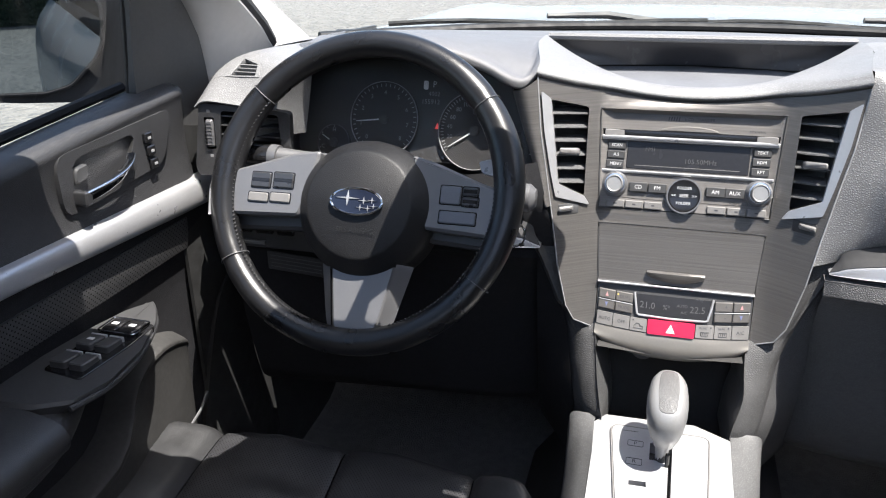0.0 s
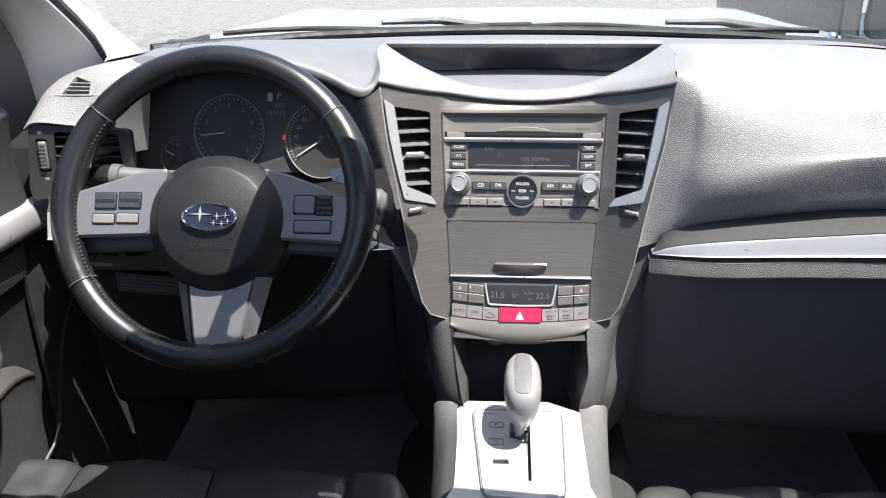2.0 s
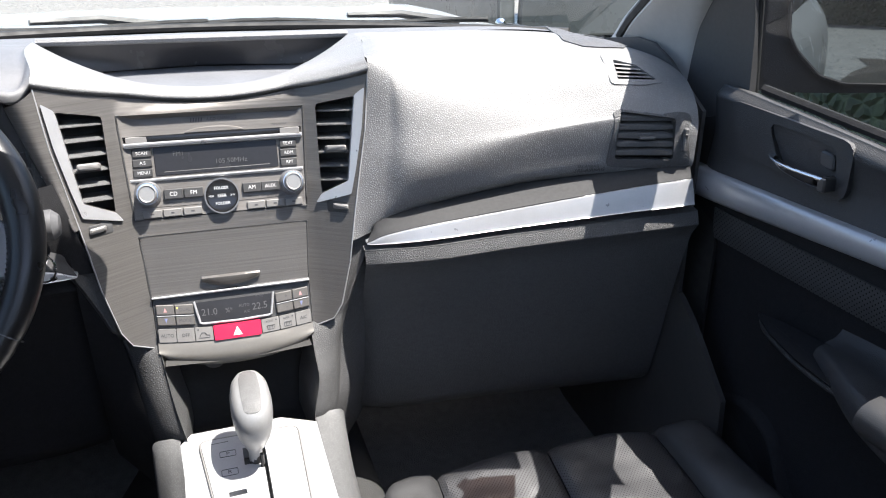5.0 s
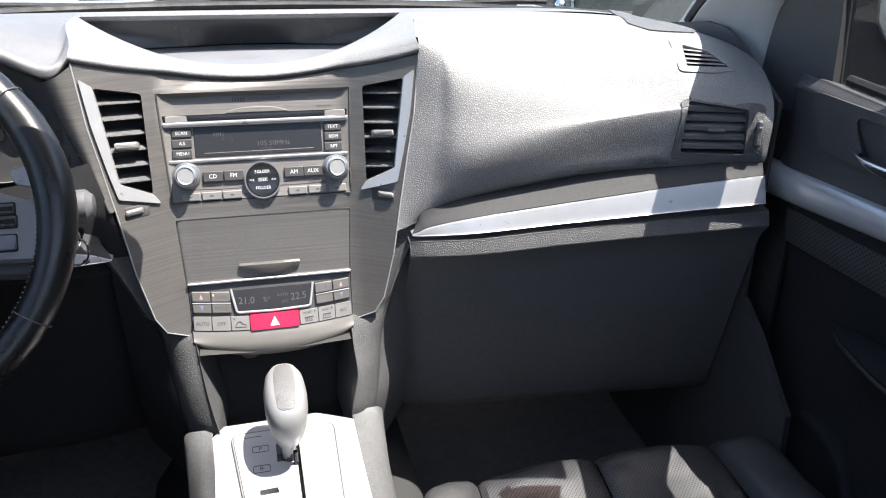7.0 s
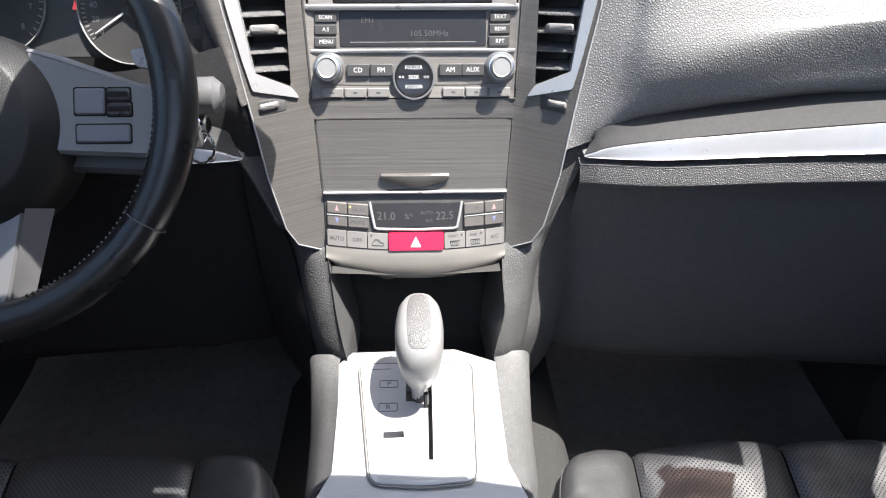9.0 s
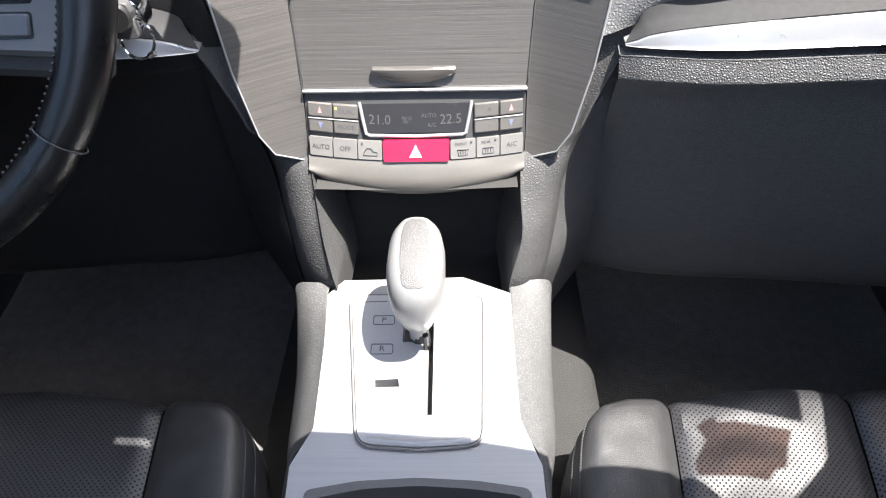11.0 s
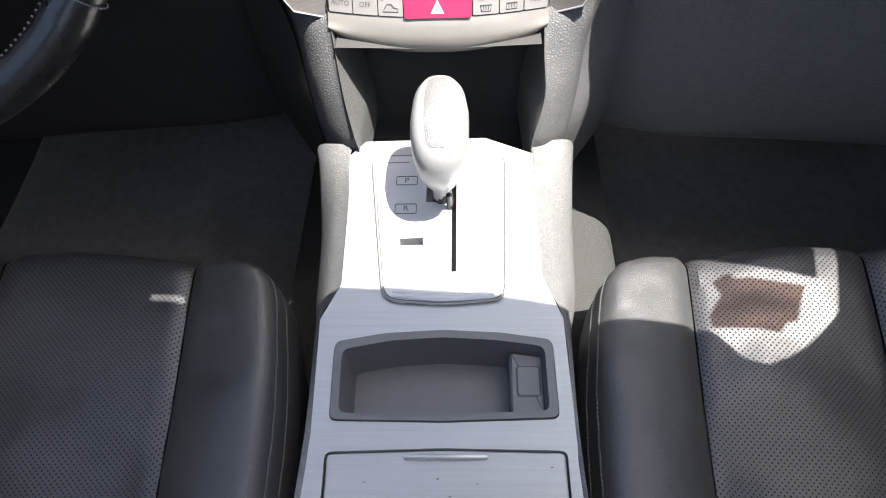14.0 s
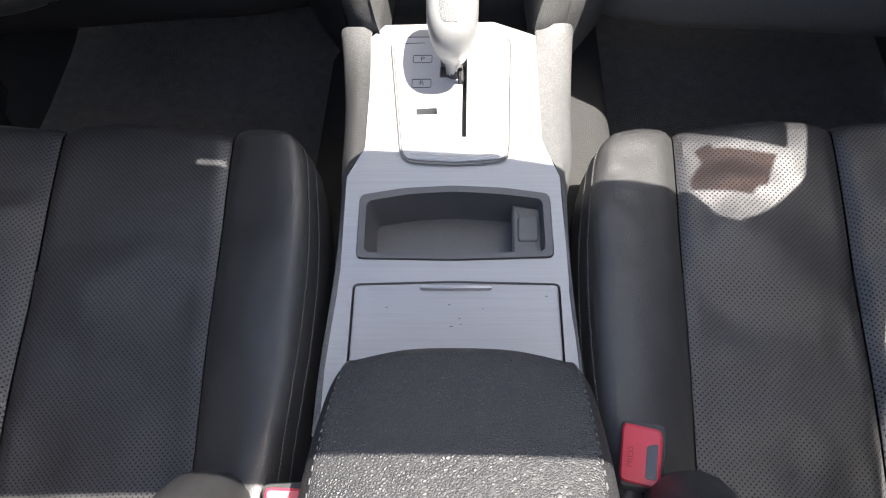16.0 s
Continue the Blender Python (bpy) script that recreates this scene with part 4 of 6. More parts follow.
bmesh.ops.recalc_face_normals(END, faces=END.faces)
DTREE = BVHTree.FromBMesh(END)
DMIST = rpoly([(.643, 1.1605), (.634, 1.1795), (.606, 1.1745), (.603, 1.1610)], .002)
bmesh.ops.delete(END, geom=[f for f in END.faces if f.calc_center_median().y < .04 and inside((f.calc_center_median().x, f.calc_center_median().z), inset(ccw(DMIST), -.001))], context="FACES")
for w in END.verts:
    w.co.x = -w.co.x
part("passenger_panel", PAN, DASH, dash)
part("driver_end_panel", END, DASH, dash)


def on_panel(u, v, d, s=1):
    """A place on the passenger-side face (s=-1: its mirror image), d metres proud of it."""
    p, n = PTREE.ray_cast(Vector((u, -0.6, v)), Vector((0, 1, 0)))[:2]
    if p is None:
        p, n = PTREE.find_nearest(Vector((u, -0.03, v)))[:2]
    if n.y > 0:
        n = -n
    q = p + n * d
    return Vector((s * q.x, q.y, q.z))


words("SRS-AIRBAG", on_panel, .520, 1.0185, .0085, DARK, dash, "embossed_lettering", thick=.0003, turn=.04)

BLADE = ((.188, .9335, .9328, .004), (.197, .9385, .9338, -.001), (.207, .9445, .9350, -.005), (.230, .9520, .9370, -.012), (.28, .9615, .9405, -.021), (.40, .9755, .9485, -.030), (.55, .9925, .9585, -.046), (.667, 1.0055, .9675, -.064))


def blade(s):
    secs = []
    for x, zt, zb, y in BLADE:
        h = zt - zb
        secs.append([(s * x, y + 0.01, zt + 0.001), (s * x, y - .0065, zt + .0008), (s * x, y - 0.0085, zt - .02 * h), (s * x, y - 0.0102, zt - .10 * h), (s * x, y - 0.0102 - .25 * h, zb + .16 * h), (s * x, y - .0090 - .25 * h, zb + .05 * h), (s * x, y + 0.02, zb)])
    return loft(secs, 5, 4)


for s in (-1, 1):
    part("silver_blade", blade(s), SILV, dash, "satin silver dashboard blade")
    # smooth channel between the padded face and the blade, its shade put into the colour
    secs = []
    for x, zt, zb, y in BLADE:
        p = on_panel(max(x, .20), zt + .020, -.001)
        q = Vector((x, y - .0085, zt + .0012))
        secs.append([(s * p.x, p.y, p.z), (s * (p.x + q.x) / 2, (p.y + q.y) / 2 + .002, (p.z + q.z) / 2 - .001), (s * q.x, q.y, q.z), (s * q.x, q.y + .006, q.z - .003)])
    part("blade_channel", loft(secs, 5, 3), CHAN, dash)
# knee panels below the blades; the driver's is darker to stand for shade
for s in (-1, 1):
    secs = []
    for x, zt, y in ((.184, .9315, .012), (.212, .937, -.004), (.28, .941, -.02), (.40, .949, -.03), (.55, .957, -.046), (.68, .964, -.06)):
        y = y + .034 if s < 0 else y
        secs.append([(s * x, y + 0.03, zt), (s * x, y + 0.004, zt - 0.004), (s * x, y - 0.016, zt - 0.0075), (s * x, y - 0.0185, zt - 0.0105), (s * x, y - 0.0235, zt - 0.025), (s * x, y - 0.0235, zt - 0.029), (s * x, y - .0195, zt - .035), (s * x, y - .006, zt - .060), (s * x, y + 0.02, 0.80), (s * x, y + 0.045, 0.68), (s * x, y + 0.075, 0.61), (s * x, y + 0.20, 0.565), (s * x, y + 0.45, 0.58)])
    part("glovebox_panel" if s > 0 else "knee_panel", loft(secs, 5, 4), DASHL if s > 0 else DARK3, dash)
part("side_cover", loft([[(0.690, .25, 1.17), (0.690, .25, .6)], [(0.694, .1, 1.18), (0.694, .1, .6)], [(0.692, -.05, 1.10), (.692, -.05, .6)]], 3, 3, .006), DARK, dash)

# driver side: cowl over the instruments
cowl = []
for x, zl, yl in ((-.60, 1.150, .010), (-.57, 1.166, .010), (-.54, 1.182, .010), (-.49, 1.198, .008), (-.43, 1.208, .006), (-.37, 1.207, .010), (-.318, 1.195, .020), (-.280, 1.180, .028), (-.247, 1.165, .022), (-.225, 1.158, .032), (-.2085, 1.160, .036)):
    a = max(0, 1 - abs(x + .41) / .2)
    yb = .285 if x > -.5 else .272
    xb = x if x < -.26 else x - (.234 - .2085) * (x + .26) / .0515
    cowl.append([(xb, yb, 1.186 if x > -.5 else 1.178), (xb, .20, 1.190 + .012 * a), (xb + (x - xb) * .5, .11, zl * .45 + 1.196 * .55 + .012 * a), (x, yl + .035, zl + .006), (x, yl + .006, zl + .004), (x, yl, zl - .004), (x, yl + .008, zl - .012), (x, yl + .06, zl - .016)])
cowl[-1] = [Vector((-p.x, p.y, p.z)) for p in (CE[1], CE[2], CE[3], (CE[3] + CE[4]) / 2, CE[4], CE[5], CE[6], CE[7])]
part("instrument_cowl", loft(cowl, 4, 4), DASHT, dash)
facet = [[on_stack(-x, z, 0) for x, z in ((.2072, lip_z(.2072) - .002), (.198, 1.09), (.1875, 1.04), (.178, .99))],
         [(-.222, .030, 1.150), (-.210, .026, 1.088), (-.197, .018, 1.04), (-.182, .004, .99)],
         [(-.240, .040, 1.143), (-.222, .036, 1.085), (-.206, .028, 1.04), (-.186, .008, .99)],
         [(-.246, .075, 1.142), (-.228, .07, 1.085), (-.212, .06, 1.04), (-.192, .04, .99)]]
part("trim_facet", loft(facet, 4, 4), BRUSH, dash, "brushed trim beside the instruments")
part("cowl_side", loft([[(-.598, -.05, 1.075), (-.58, -.02, 1.075), (-.555, .03, 1.07)], [(-.596, -.040, 1.12), (-.575, -.018, 1.12), (-.545, .03, 1.12)], [(-.575, -.012, 1.160), (-.555, -.014, 1.172), (-.53, .02, 1.178)]], 4, 4), DASH, dash)
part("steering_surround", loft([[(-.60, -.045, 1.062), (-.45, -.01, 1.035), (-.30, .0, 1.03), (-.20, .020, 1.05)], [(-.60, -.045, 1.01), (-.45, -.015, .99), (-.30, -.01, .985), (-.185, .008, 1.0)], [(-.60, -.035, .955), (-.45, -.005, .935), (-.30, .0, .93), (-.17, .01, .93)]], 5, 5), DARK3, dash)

# instruments
clu = thing("instrument_cluster", (-.38, .03, 1.04), "black instrument cluster with two round dials, pale digits and needles", "instrument cluster")


def on_clu(u, v, d):  # tilted face
    return Vector((u, 0.046 + 0.30 * (v - 1.08) - 0.958 * d, v + 0.287 * d))


part("housing", slab(rpoly([(-.575, 1.035), (-.215, 1.035), (-.222, 1.13), (-.28, 1.178), (-.40, 1.203), (-.52, 1.19), (-.57, 1.15)], .02), on_clu, -.01, -.004, .001), DARK, clu)


def ring(cx, cz, r, w, place, d0, d1, n=48):
    bm = bmesh.new()
    prof = ((r, d0), (r, d1), (r - w, d1), (r - w, d0))
    rg = [[bm.verts.new(place(cx + a * math.cos(2 * math.pi * k / n), cz + a * math.sin(2 * math.pi * k / n), d)) for k in range(n)] for a, d in prof]
    for r0, r1 in zip(rg, rg[1:]):
        for k in range(n):
            bm.faces.new((r0[k], r0[(k + 1) % n], r1[(k + 1) % n], r1[k]))
    return bm


def dial(cx, cz, r, labels, a0, a1, needle, ticks):
    g = part("dial", slab(disc(cx, cz, r, 40), on_clu, -.004, -.001, .0005), DIAL, clu)
    part("dial_ring", ring(cx, cz, r, .0009, on_clu, -.002, .002), DIMP if r > .04 else GREYD, g)
    tk = bmesh.new()
    for k in range(ticks + 1):
        a = radians(a0 + (a1 - a0) * k / ticks)
        r0, r1 = r * .86, r * .94
        c, s2 = math.cos(a), math.sin(a)
        w = .0006
        slab([(cx + r0 * c - w * s2, cz + r0 * s2 + w * c), (cx + r0 * c + w * s2, cz + r0 * s2 - w * c), (cx + r1 * c + w * s2, cz + r1 * s2 - w * c), (cx + r1 * c - w * s2, cz + r1 * s2 + w * c)], on_clu, -.001, -.0006, .0001, tk)
    tagged(part("tick_marks", tk, DIMP, g), kind="stuff")
    for k, tx in enumerate(labels):
        a = radians(a0 + (a1 - a0) * k / (len(labels) - 1))
        words(tx, on_clu, cx + r * .70 * math.cos(a), cz + r * .70 * math.sin(a), .0085, DIMP, g, "numeral", thick=-.0006)
    a = radians(needle)
    c, s2 = math.cos(a), math.sin(a)
    part("needle", slab([(cx - .0012 * s2, cz + .0012 * c), (cx + .0012 * s2, cz - .0012 * c), (cx + r * .82 * c + .0005 * s2, cz + r * .82 * s2 - .0005 * c), (cx + r * .82 * c - .0005 * s2, cz + r * .82 * s2 + .0005 * c)], on_clu, .001, .002, .0002), PRINT, g)
    part("needle_cap", lathe(((.007, 0), (.007, .003), (.005, .004)), lambda u, v, d: on_clu(cx + u, cz + v, d), 20), DARK, g)


dial(-.436, 1.092, .053, [str(k) for k in range(9)], 225, -45, 186, 32)
dial(-.297, 1.082, .054, ["0", "20", "40", "60", "80", "100", "120", "140", "160", "180", "200", "220", "240"], 215, -35, 212, 48)
dial(-.515, 1.055, .026, ["C", "H"], 200, 90, 150, 4)
dial(-.228, 1.060, .026, ["E", "F"], 60, -60, -20, 4)
words("P", on_clu, -.361, 1.143, .012, PRINT, clu, thick=-.002)
part("seatbelt_symbol", slab(rrect(-.378, -.371, 1.136, 1.148, .002), on_clu, -.004, -.002, .0002), PRINT, clu)
words("4002", on_clu, -.361, 1.130, .009, DIMP, clu, thick=-.002)
words("155912", on_clu, -.366, 1.119, .0095, DIMP, clu, thick=-.002)
part("warning_lamp", slab(rpoly([(-.3575, 1.082), (-.3505, 1.082), (-.354, 1.091)], .001), on_clu, -.004, -.002, .0002), WARN, clu)
lens = part("lens", slab(rpoly([(-.572, 1.036), (-.218, 1.036), (-.225, 1.13), (-.28, 1.176), (-.40, 1.200), (-.52, 1.187), (-.567, 1.15)], .02), on_clu, .012, .014, .0005), LENS, clu)
lens.visible_shadow = False


# ---- air vents at the ends of the dashboard ----
def end_vent(s):
    v = thing("side_vent", (s * .61, -.05, 1.03), "black louvred side air vent with a thumbwheel", "air vent", "side air vents")

    def pl(u, w, d):
        return on_panel(u, w, d, s)

    def flat(u, w, d):
        return Vector((s * u, -.036 - .20 * (u - .55) + .08 * (w - 1.07) - d, w))
    outer = rpoly([(.541, 1.024), (.664, 1.018), (.664, 1.100), (.548, 1.106)], .010)
    hole = VENT_HOLE
    part("bezel", plate(outer, [hole], lambda u, w, d: pl(u, w, d + .0015), .012, .012), DASHL, v)
    part("back", slab(hole, flat, -.034, -.032, .0005), DARK, v)
    wl = bmesh.new()
    q = ccw(hole)
    a, b = [wl.verts.new(pl(u, w, .001)) for u, w in q], [wl.verts.new(flat(u, w, -.033)) for u, w in q]
    for i in range(len(q)):
        wl.faces.new((a[i], a[(i + 1) % len(q)], b[(i + 1) % len(q)], b[i]))
    part("duct", wl, DARK, v)
    for k in range(5):
        z = 1.0435 + k * .0125
        part("slat", slab(rpoly([(.554, z - .0035), (.640, z - .0055), (.640, z + .0020), (.554, z + .0040)], .001, 2), lambda u, w, d: flat(u, w - d * .45, d), -.024, -.001, .001), DASHL, v)
    part("tab", slab(rrect(.586, .610, 1.0635, 1.0685, .002), flat, -.006, .004, .0015), GREYD, v)
    part("thumbwheel", slab(rrect(.650, .658, 1.045, 1.080, .003), lambda u, w, d: pl(u, w, d), .001, .006, .002), DASHL, v)
    part("thumbwheel_mark", slab(rrect(.6515, .6565, 1.070, 1.072, .0005), lambda u, w, d: pl(u, w, d), .0055, .0066, .0002), GREYB, v)
    d = thing("demister_vent", (s * .57, -.02, 1.13), "small grey louvred window demister vent", "air vent", "demister vents")
    o2 = rpoly([(.556, 1.138), (.600, 1.1365), (.636, 1.139), (.612, 1.165), (.588, 1.1725), (.563, 1.1735)], .007)
    h2 = MIST_HOLE
    part("bezel", plate(o2, [h2], lambda u, w, dd: pl(u, w, dd + .0015), .010, .01), DASH, d)
    wl = bmesh.new()
    q = ccw(h2)
    a, b = [wl.verts.new(pl(u, w, .002)) for u, w in q], [wl.verts.new(pl(u, w, -.002) + Vector((0, .03, -.012))) for u, w in q]
    for i in range(len(q)):
        wl.faces.new((a[i], a[(i + 1) % len(q)], b[(i + 1) % len(q)], b[i]))
    wl.faces.new(b)
    part("duct", wl, DARK, d)
    for k in range(4):
        w0 = 1.1475 + k * .0048
        xr = .620 - (w0 - 1.1475) * 1.15
        part("slat", slab([(.569 + k * .002, w0), (xr, w0 - .002), (xr, w0 - .0008), (.569 + k * .002, w0 + .0012)], lambda u, w, dd: pl(u, w, 0) + Vector((0, -dd, 0)), -.014, .001, .0003), DASH, d)


end_vent(1)


def driver_vent():
    v = thing("side_vent", (-.61, -.05, 1.03), "black louvred side air vent with a bright thumbwheel", "air vent", "side air vents")

    def pl(u, w, d):
        return Vector((.010 - u, -.046 - .07 * (u - .56) + .06 * (w - 1.08) - d, w))
    hole = rpoly([(.657, 1.116), (.570, 1.112), (.566, 1.040), (.665, 1.040)], .005)
    slot = rrect(.6685, .6845, 1.060, 1.106, .002)
    part("bezel", plate(rpoly([(.690, 1.126), (.704, 1.034), (.700, 1.020), (.554, 1.028), (.553, 1.116), (.60, 1.121)], .006), [hole, slot], pl, .012, .014), DARK2, v)
    part("back", slab(hole, pl, -.036, -.034, .0005), DARK, v)
    for q in (hole, slot):
        wl = bmesh.new()
        q = ccw(q)
        a, b = [wl.verts.new(pl(u, w, -.001)) for u, w in q], [wl.verts.new(pl(u, w, -.035)) for u, w in q]
        for i in range(len(q)):
            wl.faces.new((a[i], a[(i + 1) % len(q)], b[(i + 1) % len(q)], b[i]))
        part("duct", wl, DARK, v)
    for k in range(5):
        z = 1.052 + k * .0135
        part("slat", slab(rpoly([(.566, z - .001), (.664, z + .001), (.664, z + .0032), (.566, z + .0012)], .0008, 2), pl, -.026, -.003, .0008), DARK2, v)
    tw = part("thumbwheel", slab(rrect(.6705, .6825, 1.063, 1.103, .003), pl, -.012, .003, .003), SILVW, v, "bright ribbed thumbwheel")
    for k in range(7):
        part("rib", slab(rrect(.6708, .6822, 1.0665 + k * .0052, 1.0672 + k * .0052, .0002), pl, .0028, .0036, .0002), GREYD, tw)
    for z in (1.115, 1.050):
        part("mark", slab(rrect(.674, .679, z - .002, z + .002, .0005), pl, -.0002, .0003, .0001), DIMP, v)
    d = thing("demister_vent", (-.62, -.02, 1.16), "small grey louvred window demister vent", "air vent", "demister vents")

    def fl(u, w, dd):
        p, n = DTREE.ray_cast(Vector((u, -.6, w)), Vector((0, 1, 0)))[:2]
        if p is None:
            p, n = DTREE.find_nearest(Vector((u, 0, w)))[:2]
        n = -n if n.y > 0 else n
        q = p + n * dd
        return Vector((-q.x, q.y, q.z))
    part("bezel", plate(rpoly([(.652, 1.159), (.640, 1.1835), (.602, 1.178), (.595, 1.1595)], .004), [DMIST], lambda u, w, dd: fl(u, w, dd + .001), .006, .008), DASH, d)
    wl = bmesh.new()
    q = ccw(DMIST)
    a, b = [wl.verts.new(fl(u, w, .0005)) for u, w in q], [wl.verts.new(fl(u, w, -.002) + Vector((0, .02, -.022))) for u, w in q]
    for i in range(len(q)):
        wl.faces.new((a[i], a[(i + 1) % len(q)], b[(i + 1) % len(q)], b[i]))
    wl.faces.new(b)
    part("duct", wl, DARK, d)
    for k in range(3):
        z = 1.165 + k * .0042
        xl = .6415 - (z - 1.1605) * .45
        part("slat", slab([(.604, z - .0004), (xl, z - .0002), (xl, z + .0008), (.604, z + .0006)], lambda u, w, dd: fl(u, w, 0) + Vector((0, -dd * .6, dd)), -.010, .0005, .0002), DASH, d)


driver_vent()
for s in (-1, 1):
    g = thing("speaker_grille", (s * .6, .25, 1.17), "grey mesh tweeter grille in the dashboard top", "speaker grille", "tweeter grilles")
    gr = []
    for xa, ya, xb, yb in ((.610, .335, .628, .315), (.575, .235, .670, .225), (.545, .145, .668, .155), (.534, .110, .648, .112), (.550, .078, .618, .072)):
        row = []
        for k in range(6):
            x, y = xa + (xb - xa) * k / 5, ya + (yb - ya) * k / 5 - .006 * math.sin(math.pi * k / 5)
            p = PTREE.ray_cast(Vector((x, y, 1.4)), Vector((0, 0, -1)))[0]
            row.append((s * x, y, (p.z if p else 1.1865 - .02 * max(0, (x - .5) / .2) ** 2) + .002))
        gr.append(row)
    part("mesh", loft(gr, 2, 2, .002), WEAVE2, g)
stud = thing("dash_stud", (.535, .37, 1.18), "small shiny round sensor on the dashboard top", "sensor")
part("dome", lathe(((.010, 0), (.010, .003), (.007, .008), (.002, .010)), lambda u, v, d: Vector((.535 + u, .37 + v, 1.186 + d)), 16), CHROME, stud)
words("SRS AIRBAG", on_panel, .516, 1.0255, .0062, DARK, dash, "embossed_lettering", thick=.0016)

# ---- centre stack ----
stack = thing("centre_stack", (0, 0, .8), "brushed titanium-coloured centre stack trim", "centre stack")
edge = [(.2075, lip_z(.2075)), (.198, 1.09), (.1875, 1.04), (.1735, .97), (.1625, .91), (.1465, .85), (.1345, .829), (.107, .8145)]
VH = [(.1385, 1.1175), (.1885, 1.1315), (.1715, 1.0195), (.1355, .9985)]
vholes = [rpoly([(s * x, z) for x, z in VH], .004) for s in (1, -1)]
rad_h = [(-.1225, 1.1145), (-.1145, .9805), (.1145, .9805), (.1225, 1.1145)]
poc_h = [(-.1125, .9595), (-.1065, .881), (.1065, .881), (.1125, .9595)]
# bottom of the trim is open where the climate panel sits
poly_out = ccw(edge + [(.1055, .8145), (.1068, .8785), (-.1068, .8785), (-.1055, .8145)] + [(-x, z) for x, z in edge[::-1]] + [(x / 100, lip_z(x / 100)) for x in range(-19, 20, 2)])
part("trim_plate", plate(poly_out, vholes + [rad_h, poc_h], on_stack, .012, .018), BRUSH, stack)
for s in (-1, 1):
    part("edge_line", tube([tuple(on_stack(s * (x + .0005), z, .0)) for x, z in edge], .0010, 6), SILV, stack)
for nm, q in (("joint", rad_h), ("joint", poc_h)):
    part(nm, tube([tuple(on_stack(u, v, .0009)) for a, b in zip(ccw(q), ccw(q)[1:] + ccw(q)[:1]) for u, v in [(a[0] + (b[0] - a[0]) * k / 12, a[1] + (b[1] - a[1]) * k / 12) for k in range(12)]], .0011, 5, loop=True), DARK, stack)
for s in (1, -1):
    # bright angular frame round each vent
    P = lambda pts: [(s * x, z) for x, z in pts]
    part("vent_frame", shell(rpoly(P([(.1885, 1.1325), (.2015, 1.143), (.1935, 1.09), (.1815, 1.036), (.1725, 1.001), (.127, .9850), (.1350, .9980), (.1705, 1.0185)]), .003), on_stack, -.006, .004, .006), SILV, stack, "satin silver vent frame")
    vt = thing("centre_vent", (s * .16, .03, 1.0), "black louvred centre air vent with sun-lightened slats and a silver tab", "air vent", "centre air vents")
    part("back", slab(vholes[0 if s > 0 else 1], on_stack, -.040, -.038, .0003), DARK, vt)
    wl = bmesh.new()
    q = ccw(vholes[0 if s > 0 else 1])
    a, b = [wl.verts.new(on_stack(u, v, -.002)) for u, v in q], [wl.verts.new(on_stack(u, v, -.039)) for u, v in q]
    for i in range(len(q)):
        wl.faces.new((a[i], a[(i + 1) % len(q)], b[(i + 1) % len(q)], b[i]))
    part("duct", wl, DARK, vt)
    # slats in a lighter charcoal that stands in for sun on them
    for k in range(6):
        z = 1.014 + k * .0185
        f = (z - 1.0) / .12
        xa, xb = .1345 + .002 * f, .1735 + .019 * f
        part("slat", slab(P([(xa, z - .001), (xb, z + .004), (xb, z + .0065), (xa, z + .0015)]), lambda u, v, d: on_stack(u, v - d * .40, d), -.03, -.004, .0006), DASHL, vt)
    part("tab", slab(rpoly(P([(.146, 1.054), (.172, 1.058), (.172, 1.066), (.146, 1.063)]), .003), on_stack, -.008, .006, .002), GREYB, vt, "silver sliding tab")
    part("thumb_slot", slab(rrect(min(s * .141, s * .168), max(s * .141, s * .168), .975, .990, .002), on_stack, -.001, .0008, .0005), DARK, stack)
    part("thumbwheel", slab(rrect(min(s * .148, s * .167), max(s * .148, s * .167), .9795, .9865, .002), on_stack, 0, .006, .0025), GREYB, stack)

# storage pocket
pocket = thing("storage_pocket", (0, .02, .88), "closed brushed-metal storage pocket door", "storage pocket")
part("door", plate(inset(ccw(poc_h), .0012), [], lambda u, v, d: on_stack(u, v, d + .0015), .01, .012), BRUSH, pocket)
hp = []
for k in range(-10, 11):
    x = .039 * k / 10
    a = 1 - (k / 10) ** 2
    hp.append([on_stack(x, .900, .001), on_stack(x, .8995, .006 + .003 * a), on_stack(x, .8975, .0075 + .004 * a), on_stack(x, .8945 - .003 * a, .0068 + .004 * a), on_stack(x, .8935 - .008 * a, .0045 + .003 * a), on_stack(x, .8935 - .008 * a, .001)])
part("pull", sheet(hp), BRUSH, pocket, "brushed metal pull lip")

# radio
radio = thing("car_radio", (0, .06, .98), "silver and black car radio with knobs and a dark display", "radio")
RP = ccw(rad_h)
part("faceplate", plate(inset(RP, .0012), [], lambda u, v, d: on_stack(u, v, d + .001), .01, .012), FACEM, radio)
part("lower_panel", slab(rpoly([(-.113, 1.0285), (-.1095, .9955), (-.06, .9935), (.06, .9935), (.1095, .9955), (.113, 1.0285)], .004), on_stack, 0, .0016, .001), FACEM, radio)
part("cd_slot", slab([(-.1165, 1.0795), (.1165, 1.0795), (.1175, 1.087), (-.1175, 1.087)], on_stack, 0, .0016, .0003), GLOSSB, radio)
part("silver_bar", slab(rpoly([(-.117, 1.0725), (.117, 1.0725), (.1175, 1.0785), (-.1175, 1.0785)], .0015), on_stack, 0, .0045, .0015), SILV, radio)
part("silver_line", slab(rpoly([(-.114, 1.0285), (.114, 1.0285), (.1143, 1.0325), (-.1143, 1.0325)], .001), on_stack, 0, .003, .001), SILV, radio)
